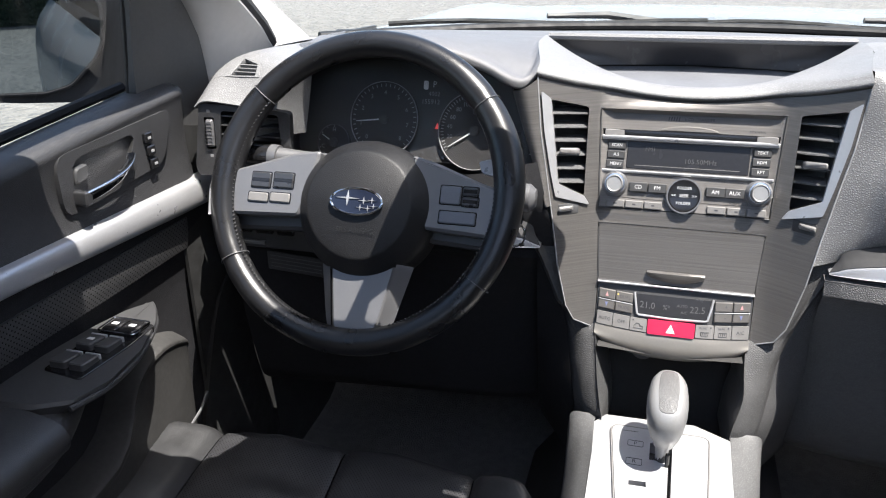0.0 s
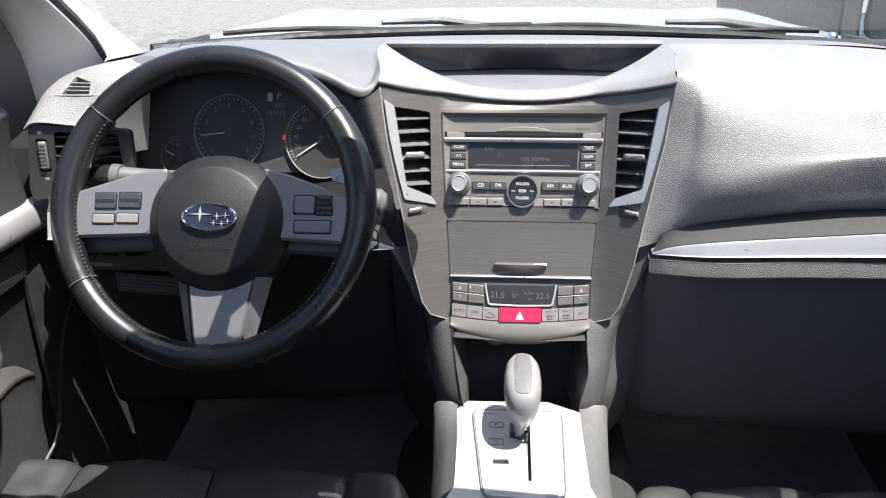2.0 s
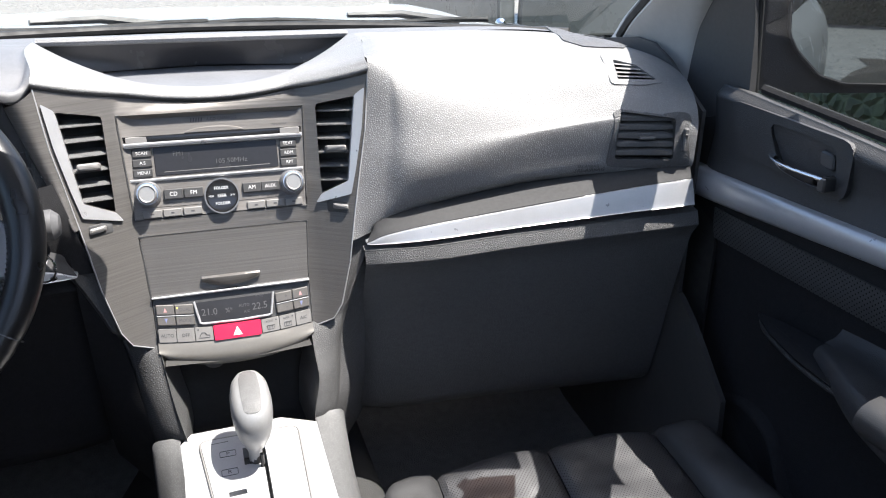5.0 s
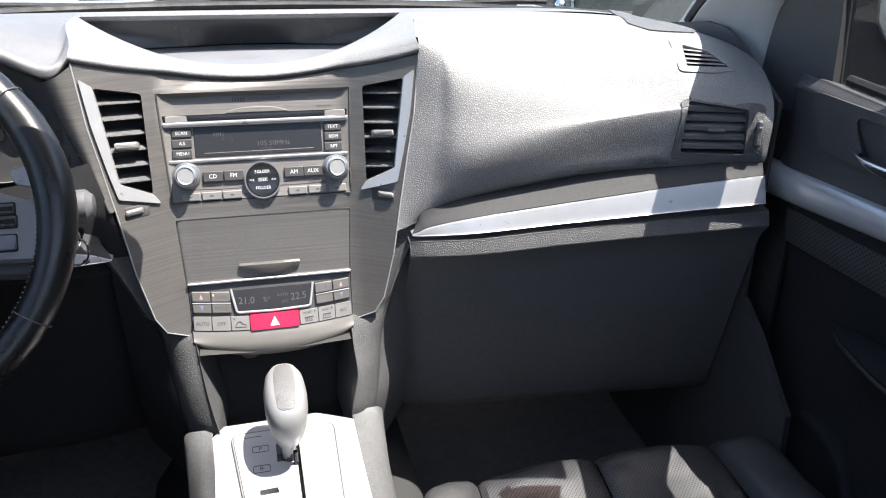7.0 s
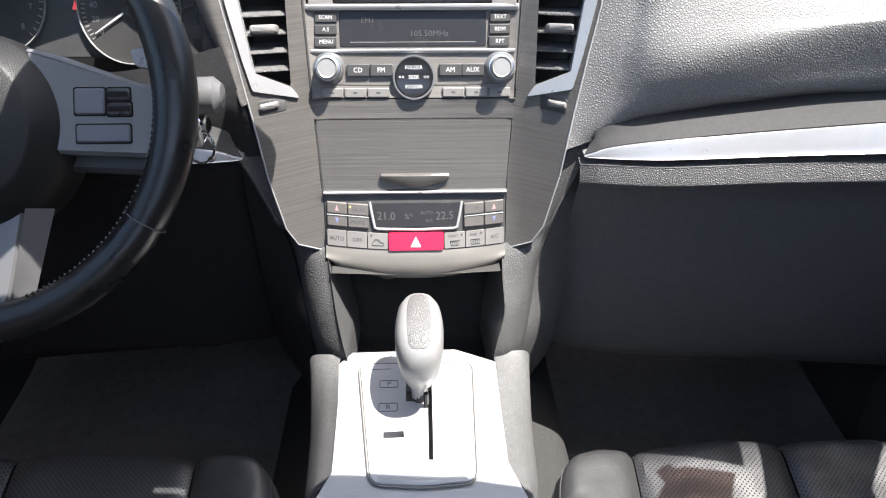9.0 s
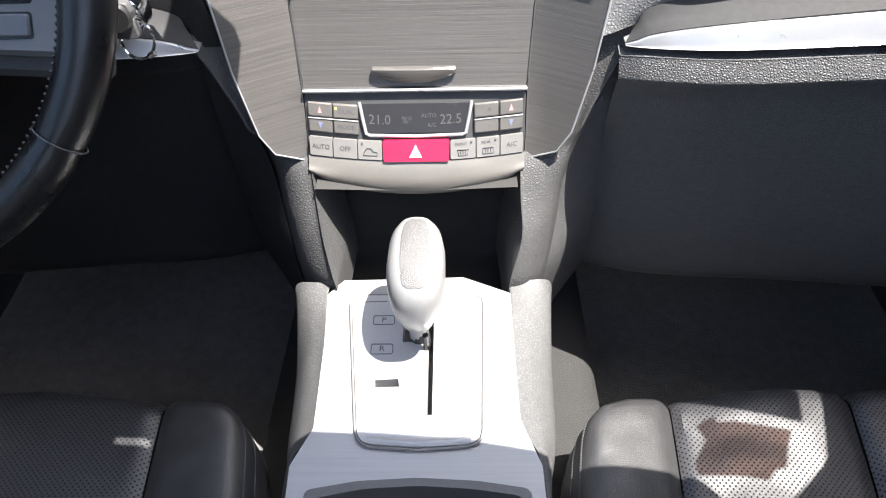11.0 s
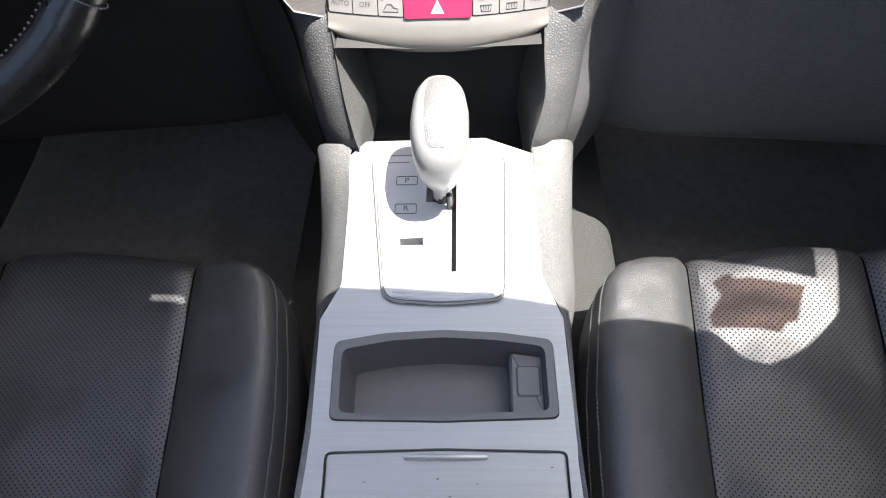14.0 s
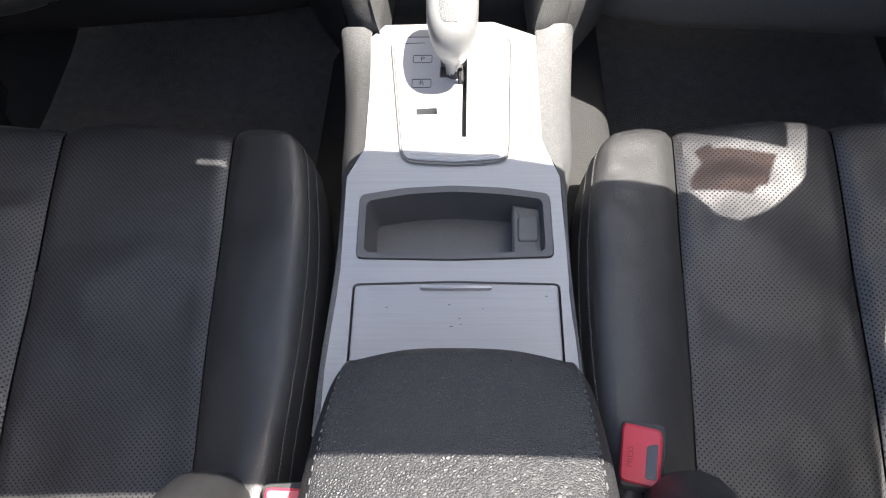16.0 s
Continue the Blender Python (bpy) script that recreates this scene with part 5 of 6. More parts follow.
arc = [(-.040, 1.086), (.040, 1.086)] + [(.040 * math.cos(radians(a)), 1.086 + .0075 * math.sin(radians(a))) for a in range(15, 180, 15)]
part("cd_lip", slab(ccw(arc), on_stack, 0, .0025, .001), FACEM, radio)
dsp = part("display", slab(rrect(-.0815, .0815, 1.0345, 1.0705, .0015), on_stack, 0, .002, .0006), LCD, radio, "dark radio display")
part("display_line", slab(rrect(-.070, .070, 1.0385, 1.0393, .0002), on_stack, .0019, .0022, .0001), GREYB, dsp)
words("FM1", on_stack, -.050, 1.061, .0085, LCDON, dsp, thick=.0023)
words("105.50MHz", on_stack, .018, 1.0475, .0085, LCDON, dsp, thick=.0023, wide=1.1)
for sgn, names, x0, x1 in ((-1, ("SCAN", "A.S", "MENU"), -.1085, -.084), (1, ("TEXT", "RDM", "RPT"), .0855, .1085)):
    for k, nm in enumerate(names):
        z = 1.0642 - k * .0124
        b = part("button", slab(rrect(x0 - .0006 * k, x1 - .0006 * k, z - .0052, z + .0052, .001), on_stack, 0, .0045, .001), DARK, radio)
        words(nm, on_stack, (x0 + x1) / 2, z, .0058, PRINT, b, thick=.0047)
for x, w, nm in ((-.062, .0125, "CD"), (-.036, .0125, "FM"), (.0415, .0125, "AM"), (.0665, .0125, "AUX")):
    b = part("button", slab(rrect(x - w, x + w, 1.0035, 1.0165, .0015), on_stack, .002, .0055, .001), DARK, radio)
    words(nm, on_stack, x, 1.010, .0072, PRINT, b, thick=.0057)
for x0 in (-.104, -.078, -.052, .0325, .0585, .0845):
    b = part("preset_button", slab(rrect(x0, x0 + .0245, .9815, .9915, .001), on_stack, 0, .005, .001), GREYB, radio)
    part("mark", slab(rrect(x0 + .010, x0 + .0145, .9855, .9875, .0005), on_stack, .0049, .0052, .0001), DPRINT, b)
for x0, x1 in ((-.114, -.087), (.087, .1145)):
    part("button", slab(rrect(x0, x1, 1.0755, 1.0855, .0015), on_stack, 0, .006, .001), GREYB, radio, "silver key")
for x in (-.0945, .0975):
    kb = part("knob", lathe(((.0145, .001), (.0145, .006), (.0122, .009), (.0117, .021), (.0104, .0235), (.0092, .0225), (.004, .0225)), lambda u, v, d, x=x: on_stack(x + u, 1.0125 + v, d), 36), KNOBM, radio, "satin silver rotary knob")
    part("knob_ring", lathe(((.0136, .0085), (.0142, .0105), (.0136, .0125)), lambda u, v, d, x=x: on_stack(x + u, 1.0125 + v, d), 36), CHROME, kb, "chrome collar")
    part("knob_base", lathe(((.0175, 0), (.0175, .003), (.0150, .006)), lambda u, v, d, x=x: on_stack(x + u, 1.0125 + v, d), 36), SILVW, kb)
sk = part("seek_pad", lathe(((.0225, 0), (.0225, .006), (.0205, .008), (.019, .0075)), lambda u, v, d: on_stack(u + .0005, 1.0025 + v, d), 40), GLOSSB, radio, "round black seek pad")
part("seek_ring", ring(.0005, 1.0025, .0235, .0020, on_stack, .0, .0075), SILVW, sk)
words("SEEK", on_stack, .0005, 1.0025, .0058, PRINT, sk, thick=.0078)
words("FOLDER", on_stack, .0005, 1.0125, .0054, PRINT, sk, thick=.0078)
words("FOLDER", on_stack, .0005, .9925, .0054, PRINT, sk, thick=.0078)
for x, t in ((-.0135, "<<"), (.0145, ">>")):
    words(t, on_stack, x, 1.0025, .0056, PRINT, sk, thick=.0078)
words("6 CD CHANGER", on_stack, .012, 1.1025, .0056, DPRINT, radio, thick=.0013)
for k in range(5):
    part("mark", slab([(-.030 + k * .0034, 1.1), (-.0285 + k * .0034, 1.1), (-.0275 + k * .0034, 1.105), (-.029 + k * .0034, 1.105)], on_stack, .001, .0013, .0001), DPRINT, radio)
words("MP3/WMA", on_stack, .088, 1.0905, .0045, DPRINT, radio, thick=.0013)
words("PUSH AUDIO", on_stack, .073, .9965, .0042, DPRINT, radio, thick=.0019)

# climate panel, its lower edge bowed out towards the seats
clim = thing("climate_panel", (0, 0, .81), "grey climate control panel with red hazard switch", "climate control")


def on_cli(u, v, d):
    t = (.878 - v) / .07
    p = on_stack(u, v, d + .003 * t + .007 * t * (1 - (u / .105) ** 2))
    return p


part("panel", plate(rpoly([(-.1055, .8765), (-.1045, .8065), (0, .801), (.1045, .8065), (.1055, .8765)], .003), [], on_cli, .02, .012), DARK, clim)
part("silver_line", slab(rpoly([(-.1062, .8775), (.1062, .8775), (.1065, .8805), (-.1065, .8805)], .001), on_stack, -.004, .006, .0012), SILV, clim)


def arc_z(u):
    return -.006 * (1 - (u / .105) ** 2)


def on_clb(u, v, d):
    return on_cli(u, v + arc_z(u), d)


for xs_ in ((-.1025, -.0795, "button"), (-.0785, -.0545, "button"), (.0565, .0795, "button"), (.0805, .1025, "button")):
    for z0, z1 in ((.8565, .8690), (.8425, .8550)):
        b = part("button", slab(rrect(xs_[0], xs_[1], z0 + .0015, z1 + .0015, .001), on_clb, 0, .004, .001), SMOKE, clim)
        if z0 > .85 and xs_[0] > -.08 and xs_[0] < 0:
            words("DUAL", on_clb, -.0655, .8640, .0058, DPRINT, b, thick=.0042)
            part("lamp_dot", slab(disc(-.0755, .8665, .0013, 12), on_clb, .0039, .0044, .0001), AMBER, b)
        elif xs_[0] > -.08 and xs_[0] < 0:
            words("MODE", on_clb, -.0665, .8500, .0058, DPRINT, b, thick=.0042)
        elif xs_[0] in (-.1025, .0805):
            up = 1 if z0 > .85 else -1
            zc = (z0 + z1) / 2 + .0015
            xm = (xs_[0] + xs_[1]) / 2
            part("arrow", slab(ccw([(xm - .0022, zc - .003 * up), (xm + .0022, zc - .003 * up), (xm, zc + .003 * up)]), on_clb, .0039, .0042, .0001), PINK if up > 0 else BLUEP, b)
        else:
            words("+" if z0 > .85 else "-", on_clb, (xs_[0] + xs_[1]) / 2 + .003, (z0 + z1) / 2 + .0015, .008, DPRINT, b, thick=.0042)
for xa, xb in ((-.1025, -.0545), (.0565, .1025)):
    part("silver_divider", slab(rrect(xa, xb, .8558, .8566, .0002), on_clb, .002, .0048, .0003), SILV, clim)
lc = part("display", shell(rpoly([(-.047, .846), (.048, .846), (.0525, .8715), (-.0515, .8715)], .002), on_clb, 0, .002), LCD, clim, "dark climate display")
part("display_bezel", tube([tuple(on_clb(u, v, .003)) for u, v in ((-.053, .8735), (-.0505, .860), (-.0475, .8455), (-.044, .8440), (0, .8440), (.045, .8440), (.0485, .8455), (.0515, .860), (.054, .8735))], .0017, 8), SILV, clim)
words("21.0", on_clb, -.034, .858, .0125, LCDON, lc, thick=.0023)
words("22.5", on_clb, .034, .858, .0125, LCDON, lc, thick=.0023)
words("AUTO", on_clb, .013, .862, .0052, LCDON, lc, thick=.0023)
words("A/C", on_clb, .016, .8535, .0052, LCDON, lc, thick=.0023)
words("%*", on_clb, -.008, .858, .009, LCDON, lc, thick=.0023)
for x0, x1, t in ((-.1025, -.0805, "AUTO"), (-.0795, -.0565, "OFF"), (-.0555, -.0325, ""), (.0335, .0575, ""), (.0585, .0805, ""), (.0815, .1030, "A/C")):
    b = part("button", shell(rrect(x0, x1, .8225, .8395, .001), on_clb, 0, .0053, .006), GREYB, clim)
    if t:
        words(t, on_clb, (x0 + x1) / 2, .831, .0062, DPRINT, b, thick=.0057)
    else:
        xm = (x0 + x1) / 2
        if x0 < 0:
            q = [(xm - .007, .8265), (xm + .007, .8265), (xm + .0065, .8295), (xm + .003, .830), (xm + .001, .8328), (xm - .003, .8328), (xm - .005, .830)]
        elif x0 < .05:
            q = [(xm - .004, .8255), (xm + .004, .8255), (xm + .0055, .8305), (xm - .0055, .8305)]
        else:
            q = [(xm - .005, .8255), (xm + .005, .8255), (xm + .005, .8305), (xm - .005, .8305)]
        part("pictogram", tube([tuple(on_clb(u, v, .0056)) for u, v in q], .00045, 5, loop=True), DPRINT, b)
        if x0 > 0:
            words("FRONT" if x0 < .05 else "REAR", on_clb, xm - .002, .8358, .0036, DPRINT, b, thick=.0057)
            for k in (-1, 0, 1):
                part("pictogram", tube([tuple(on_clb(xm + k * .0024, v, .0056)) for v in (.8265, .828, .8300)], .00035, 4), DPRINT, b)
        part("lamp_dot", slab(disc(x1 - .004 if x0 > 0 else x0 + .004, .8368, .0011, 10), on_clb, .0053, .0058, .0001), DPRINT, b)
hz = part("hazard_switch", shell(rpoly([(-.031, .8215), (.032, .8215), (.0325, .8405), (-.0315, .8405)], .002), on_clb, 0, .007), RED, clim, "red hazard switch with pale triangle")
part("triangle", slab(ccw([(-.0062, .8255), (.0062, .8255), (0, .8372)]), on_clb, .0068, .0076, .0002), PRINT, hz)
part("triangle_core", slab(ccw([(-.0012, .8275), (.0012, .8275), (0, .830)]), on_clb, .0074, .0078, .0001), DPRINT, hz)
# warm grey lip below, sweeping back under the panel
lip = []
for k in range(-10, 11):
    u = k / 10
    w = .1045
    p = on_clb(u * w, .8215, .004)
    dp = .030 * math.sqrt(max(0.02, 1 - abs(u) ** 2.4))
    lip.append([p, p + Vector((0, -.005, -.008)), p + Vector((0, -.009, -.010 - dp * .35)), p + Vector((0, -.006, -.011 - dp * .72)), p + Vector((0, .006, -.012 - dp * .86)), p + Vector((0, .05, -.008 - dp * .7))])
part("lower_lip", loft(lip, 2, 4), BEIGE, clim, "warm grey plastic lower lip")

# ---- steering wheel ----
WC, WT, WK = Vector((-.408, -.1233, 1.038)), radians(28), 1.145
WU, WV, WN = Vector((1, 0, 0)), Vector((0, math.sin(WT), math.cos(WT))), Vector((0, -math.cos(WT), math.sin(WT)))
WROLL = radians(0.0)


def on_wheel(u, v, d):
    c, s = math.cos(WROLL), math.sin(WROLL)
    u, v, d = u * WK, v * WK, d * WK
    return WC + WU * (u * c - v * s) + WV * (u * s + v * c) + WN * d


wheel = thing("steering_wheel", WC, "black leather three-spoke steering wheel with silver spokes", "steering wheel")
rimbm = bmesh.new()
rings = []
N, K = 120, 16
for i in range(N):
    a = 2 * math.pi * i / N
    # the grips thicken at the upper sides
    g = math.exp(-((math.degrees(math.atan2(math.sin(a), abs(math.cos(a)))) - 12) / 26) ** 2)
    ra, rb = .0155 + .0022 * g, .0165 + .001 * g
    R = .172
    seam = .0010 if min(abs((math.degrees(a) % 360) - q) for q in (38, 142, 212, 328)) < 1.6 else 0
    ring_ = []
    for k in range(K):
        t = 2 * math.pi * k / K
        rr = R + (ra - seam) * math.cos(t)
        ring_.append(rimbm.verts.new(on_wheel(rr * math.cos(a), rr * math.sin(a), (rb - seam) * math.sin(t))))
    rings.append(ring_)
for i in range(N):
    r0, r1 = rings[i], rings[(i + 1) % N]
    for k in range(K):
        rimbm.faces.new((r0[k], r0[(k + 1) % K], r1[(k + 1) % K], r1[k]))
part("rim", rimbm, LEATH, wheel, "worn black leather rim")
for q in (38, 142, 212, 328):
    a = radians(q)
    part("seam", tube([on_wheel((.172 + .0170 * math.cos(t)) * math.cos(a), (.172 + .0170 * math.cos(t)) * math.sin(a), .0172 * math.sin(t)) for t in [2 * math.pi * k / 20 for k in range(20)]], .0007, 5, loop=True), GREYD, wheel)
st = bmesh.new()
for a0, a1 in ((142, 160), (160, 212), (212, 252), (290, 328), (328, 380), (20, 38)):
    n = int((a1 - a0) / 1.7)
    for k in range(n):
        a, b = radians(a0 + (a1 - a0) * (k + .12) / n), radians(a0 + (a1 - a0) * (k + .8) / n)
        r1, r2 = .1578, .1572
        tube([on_wheel(r1 * math.cos(a), r1 * math.sin(a), .0050), on_wheel(r2 * math.cos(b), r2 * math.sin(b), .0088)], .0011, 5, st)
tagged(part("stitching", st, DARK2, wheel), kind="stuff")
hub = []
for r, d in ((.088, -.045), (.089, -.012), (.0875, .000), (.084, .006), (.070, .0205), (.068, .0224), (.0665, .0235), (.064, .0242), (.052, .0272), (.033, .0303), (.016, .0325), (.0, .033)):
    row = []
    for k in range(56):
        a = 2 * math.pi * k / 56
        low = max(0, -math.sin(a))
        sx, sy = .92, .90 + .05 * low - .04 * max(0, math.sin(a)) ** 2
        row.append(on_wheel(r * sx * math.cos(a) + .008, r * sy * math.sin(a) - .017, d - .003 * low))
    hub.append(row)
hb = sheet(hub, closed=True)
part("airbag_cover", hb, HUBM, wheel, "black grained airbag cover")


def on_hub(u, v, d):
    return on_wheel(u + .010, v - .003, d + .0305)


em = part("emblem", slab(disc(0.0, -.0145, .0300, 40, .0145), on_hub, -.004, .0035, .001), EMB, wheel, "dark blue oval emblem with a chrome rim")
part("emblem_rim", tube([tuple(on_hub(u, v, .003)) for u, v in disc(0.0, -.0145, .0300, 48, .0145)], .0016, 8, loop=True), CHROME, em)
for cx, cz, r in ((-.010, -.0115, .0115), (.009, -.0135, .0055), (.0185, -.0125, .0045), (.0055, -.021, .0045), (.0145, -.0215, .0045), (.021, -.019, .004)):
    q = []
    for k in range(8):
        a = math.pi * k / 4
        rr = r if k % 2 == 0 else r * .16
        q.append((cx + rr * math.cos(a) * 1.25, cz + rr * math.sin(a) * .75))
    part("emblem_star", slab(ccw(q), on_hub, .003, .0048, .0003), SILV, em)
words("SRS AIRBAG", on_hub, .000, -.046, .0085, HUBM, wheel, "embossed_lettering", thick=-.0022)


def spoke(pts, name, b=.003, d0=-.02, d1=.006, m=None, label=""):
    return part(name, slab(rpoly(pts, .006), on_wheel, d0, d1, b), m or SILV, wheel, label)


spoke([(-.163, .012), (-.166, -.012), (-.162, -.040), (-.070, -.036), (-.060, .0), (-.052, .042), (-.085, .037), (-.14, .019)], "spoke", m=SILVW, label="satin silver left spoke panel")
spoke([(.163, .012), (.168, -.012), (.163, -.042), (.078, -.038), (.070, .0), (.058, .044), (.09, .036), (.145, .016)], "spoke", m=SILVW, label="satin silver right spoke panel")
spoke([(-.025, -.078), (.055, -.078), (.0415, -.150), (.030, -.169), (-.011, -.169), (-.0145, -.150)], "spoke", m=SILVW, label="satin silver lower spoke panel", d0=-.025, d1=.002)
for q in (-1, 1):
    part("spoke_facet", sheet([[on_wheel(.015 + q * .056, -.080, -.012), on_wheel(.015 + q * .040, -.080, .0030)], [on_wheel(.0135 + q * .041, -.146, -.012), on_wheel(.0135 + q * .028, -.150, .0030)], [on_wheel(.0095 + q * .0295, -.168, -.010), on_wheel(.0095 + q * .021, -.168, .0026)]]), SILVW, wheel, "angled spoke edge facet")
part("spoke_core", slab(rpoly([(-.168, -.03), (-.168, -.055), (-.07, -.05), (.08, -.05), (.168, -.055), (.168, -.03), (.05, .03), (-.05, .03)], .008), on_wheel, -.04, -.018, .004), DARK, wheel)
for x0, x1, z0, z1, m in ((-.134, -.110, -.0065, .0115, 0), (-.106, -.081, -.0055, .0125, 0), (-.136, -.111, -.0235, -.0125, 1), (-.108, -.083, -.0225, -.0115, 1), (.097, .120, -.0085, .0115, 2), (.122, .139, .002, .0115, 0), (.122, .140, -.0095, .0005, 0), (.098, .139, -.030, -.0165, 2)):
    part("button_gap", slab(rrect(x0 - .0012, x1 + .0012, z0 - .0012, z1 + .0012, .002), on_wheel, .004, .0066, .0003), GLOSSB, wheel)
    bt = part("wheel_button", slab(rrect(x0, x1, z0, z1, .002), on_wheel, .004, .0085, .0012), (CHROME2, GREYB, BLUEG)[m], wheel)
    if m == 0:
        part("rocker_gap", slab(rrect(x0 + .001, x1 - .001, (z0 + z1) / 2 - .002, (z0 + z1) / 2 + .002, .0005), on_wheel, .0083, .0089, .0002), GLOSSB, bt)
part("column_shroud", loft([[(-.47, -.08, .945), (-.48, -.04, .955), (-.48, .02, .965)], [(-.405, -.09, .99), (-.405, -.04, .995), (-.405, .02, 1.0)], [(-.34, -.08, .945), (-.33, -.04, .955), (-.33, .02, .965)]], 5, 4, .01), DARK, dash)


def stalk(s):
    t = thing("control_stalk", (WC.x + s * .05, -.12, 1.06), "black and silver steering column stalk", "stalk", "column stalks")
    if s < 0:
        part("stem", tube([(-0.466, -0.043, 1.049), (-0.522, -0.059, 1.055), (-0.562, -0.065, 1.059)], [.010, .012, .013], 14), GREYD, t)
        part("collar", tube([(-0.553, -0.065, 1.058), (-0.565, -0.065, 1.059)], .0165, 16), SILVW, t)
        part("tip", tube([(-0.565, -0.065, 1.059), (-0.590, -0.067, 1.061), (-0.610, -0.069, 1.063), (-0.614, -0.069, 1.063)], [.015, .0165, .016, .011], 16), GLOSSB, t)
    else:
        part("stem", tube([(-0.324, -0.048, 1.021), (-0.275, -0.048, 1.016), (-0.220, -0.042, 1.016)], [.007, .009, .012], 14), DARK, t)
        part("tip", tube([(-0.228, -0.042, 1.016), (-0.218, -0.039, 1.016), (-0.199, -0.037, 1.016), (-0.191, -0.037, 1.016)], [.012, .019, .019, .012], 18), GREYD, t)
        part("paddle", slab(rpoly([(.128, .047), (.144, .051), (.151, .040), (.150, .030), (.133, .034)], .003), lambda u, v, d: on_wheel(u, v, d - .03), 0, .006, .001), SILV, t)


stalk(-1)
stalk(1)
keys = thing("key_ring", (-.215, -.06, .965), "metal key ring hanging from the ignition lock", "keys")
part("lock", lathe(((.018, 0), (.018, .02), (.012, .024)), lambda u, v, d: Vector((-.225 + u, -.035 - d, .985 + v)), 20), CHROME, keys)
part("ring", tube([(-.213 + .0135 * math.cos(a * math.pi / 12), -.065 + .003 * math.sin(a * math.pi / 12), .972 + .0155 * math.sin(a * math.pi / 12)) for a in range(24)], .0013, 6, loop=True), CHROME, keys)
part("ring_end", tube([(-.206, -.067, .9585), (-.201, -.067, .9615)], .0028, 8), CHROME, keys)
part("key", slab(rpoly([(-.012, 0), (.012, 0), (.009, .03), (-.009, .03)], .004), lambda u, v, d: Vector((-.222 + u, -.062 - d, .972 + v)), -.004, .004, .001), GREYD, keys)
part("key_bow", lathe(((.0, .006), (.0105, .006), (.0125, .004), (.0125, -.004), (.0, -.004)), lambda u, v, d: Vector((-.224 + u, -.063 - d, .990 + v)), 20), CHROME2, keys)
# switches and notice under the instruments
ks = thing("knee_switch_panel", (-.62, -.06, .93), "black switch panel beside the steering column", "switch panel")


def on_knee(u, v, d):
    return Vector((u, -.040 - d, v))


part("plate", slab(rpoly([(-.665, .905), (-.50, .905), (-.50, .985), (-.665, .985)], .006), on_knee, -.02, .004, .002), DARK, ks)
for x in (-.635, -.60, -.565):
    b = part("switch", slab(rrect(x - .014, x + .014, .93, .955, .003), on_knee, .003, .009, .002), GLOSSB, ks)
    part("mark", ring(x, .943, .006, .001, on_knee, .0088, .0094, 16), GREYD, b)
part("latch", slab(rrect(-.65, -.60, .912, .918, .001), on_knee, .003, .008, .001), GREYB, ks)
note = thing("notice_label", (-.57, -.05, .885), "dim grey printed notice label with fine unreadable lines", "label")
part("paper", slab([(-.605, .868), (-.51, .862), (-.51, .892), (-.605, .898)], lambda u, v, d: Vector((u, -.036 - d, v)), -.002, .001, .0003), DARK2, note)
for k in range(4):
    part("line", slab([(-.60, .874 + k * .006 - .001), (-.515, .8686 + k * .006 - .001), (-.515, .8698 + k * .006 - .001), (-.60, .8752 + k * .006 - .001)], lambda u, v, d: Vector((u, -.036 - d, v)), .0009, .0014, .0001), GREYD, note)

# footwell: driver's kick panel blackened to stand for shade, pedals hidden in the dark
structure("trim", loft([[(-.725, .10, .86), (-.725, .10, .70), (-.72, .12, .45)], [(-.72, -.02, .80), (-.715, -.02, .66), (-.70, -.02, .42)], [(-.725, -.10, .60), (-.72, -.12, .5), (-.71, -.15, .40)]], 4, 4, .01), RUBBER, "kick panel beside the pedals, blackened for shade", "trim")
structure("trim", loft([[(.70, .10, .86), (.70, .10, .4)], [(.695, -.06, .80), (.69, -.06, .4)], [(.70, -.18, .68), (.70, -.2, .4)]], 4, 4, .01), DARK, "dark kick panel", "trim")
for s in (-1, 1):
    structure("wall_left" if s < 0 else "wall_right", loft([[(s * .735, .045, 1.09), (s * .73, .045, .8), (s * .73, .045, .34)], [(s * .73, .4, 1.15), (s * .73, .4, .8), (s * .73, .4, .34)], [(s * .73, .78, 1.14), (s * .73, .78, .8), (s * .73, .78, .34)]], 3, 3, .01), DARK, "dark footwell side wall", "wall")
structure("wall_front", loft([[(-.75, .62, 1.15), (.75, .62, 1.15)], [(-.75, .66, .8), (.75, .66, .8)], [(-.75, .6, .5), (.75, .6, .5)]], 4, 4, .02), DARK, "dark firewall behind the dashboard", "wall")

# ---- centre console ----
con = thing("centre_console", (0, -.3, .36), "centre console with brushed silver top and grained sides", "console")
CN, CS = Vector((0, -.1435, .9897)), Vector((0, .9897, .1435))
CO = Vector((0, -.076, .7035))
CV = ((.03, .03), (0, 0), (-.0355, -.0355), (-.0695, -.0685), (-.102, -.107), (-.128, -.139), (-.1865, -.2057), (-.248, -.2768), (-.274, -.302), (-.45, -.478))


def on_con(u, v, d):
    """A place on the console top: u across, v along from the posts to the armrest, d proud of it."""
    for (a, c), (b, e) in zip(CV, CV[1:]):
        if v >= b:
            break
    w = c + (e - c) * (v - a) / (b - a)
    return CO + Vector((u * (1.064 + .06 * min(0, v + .20)) + .003, 0, 0)) + CS * w + CN * d


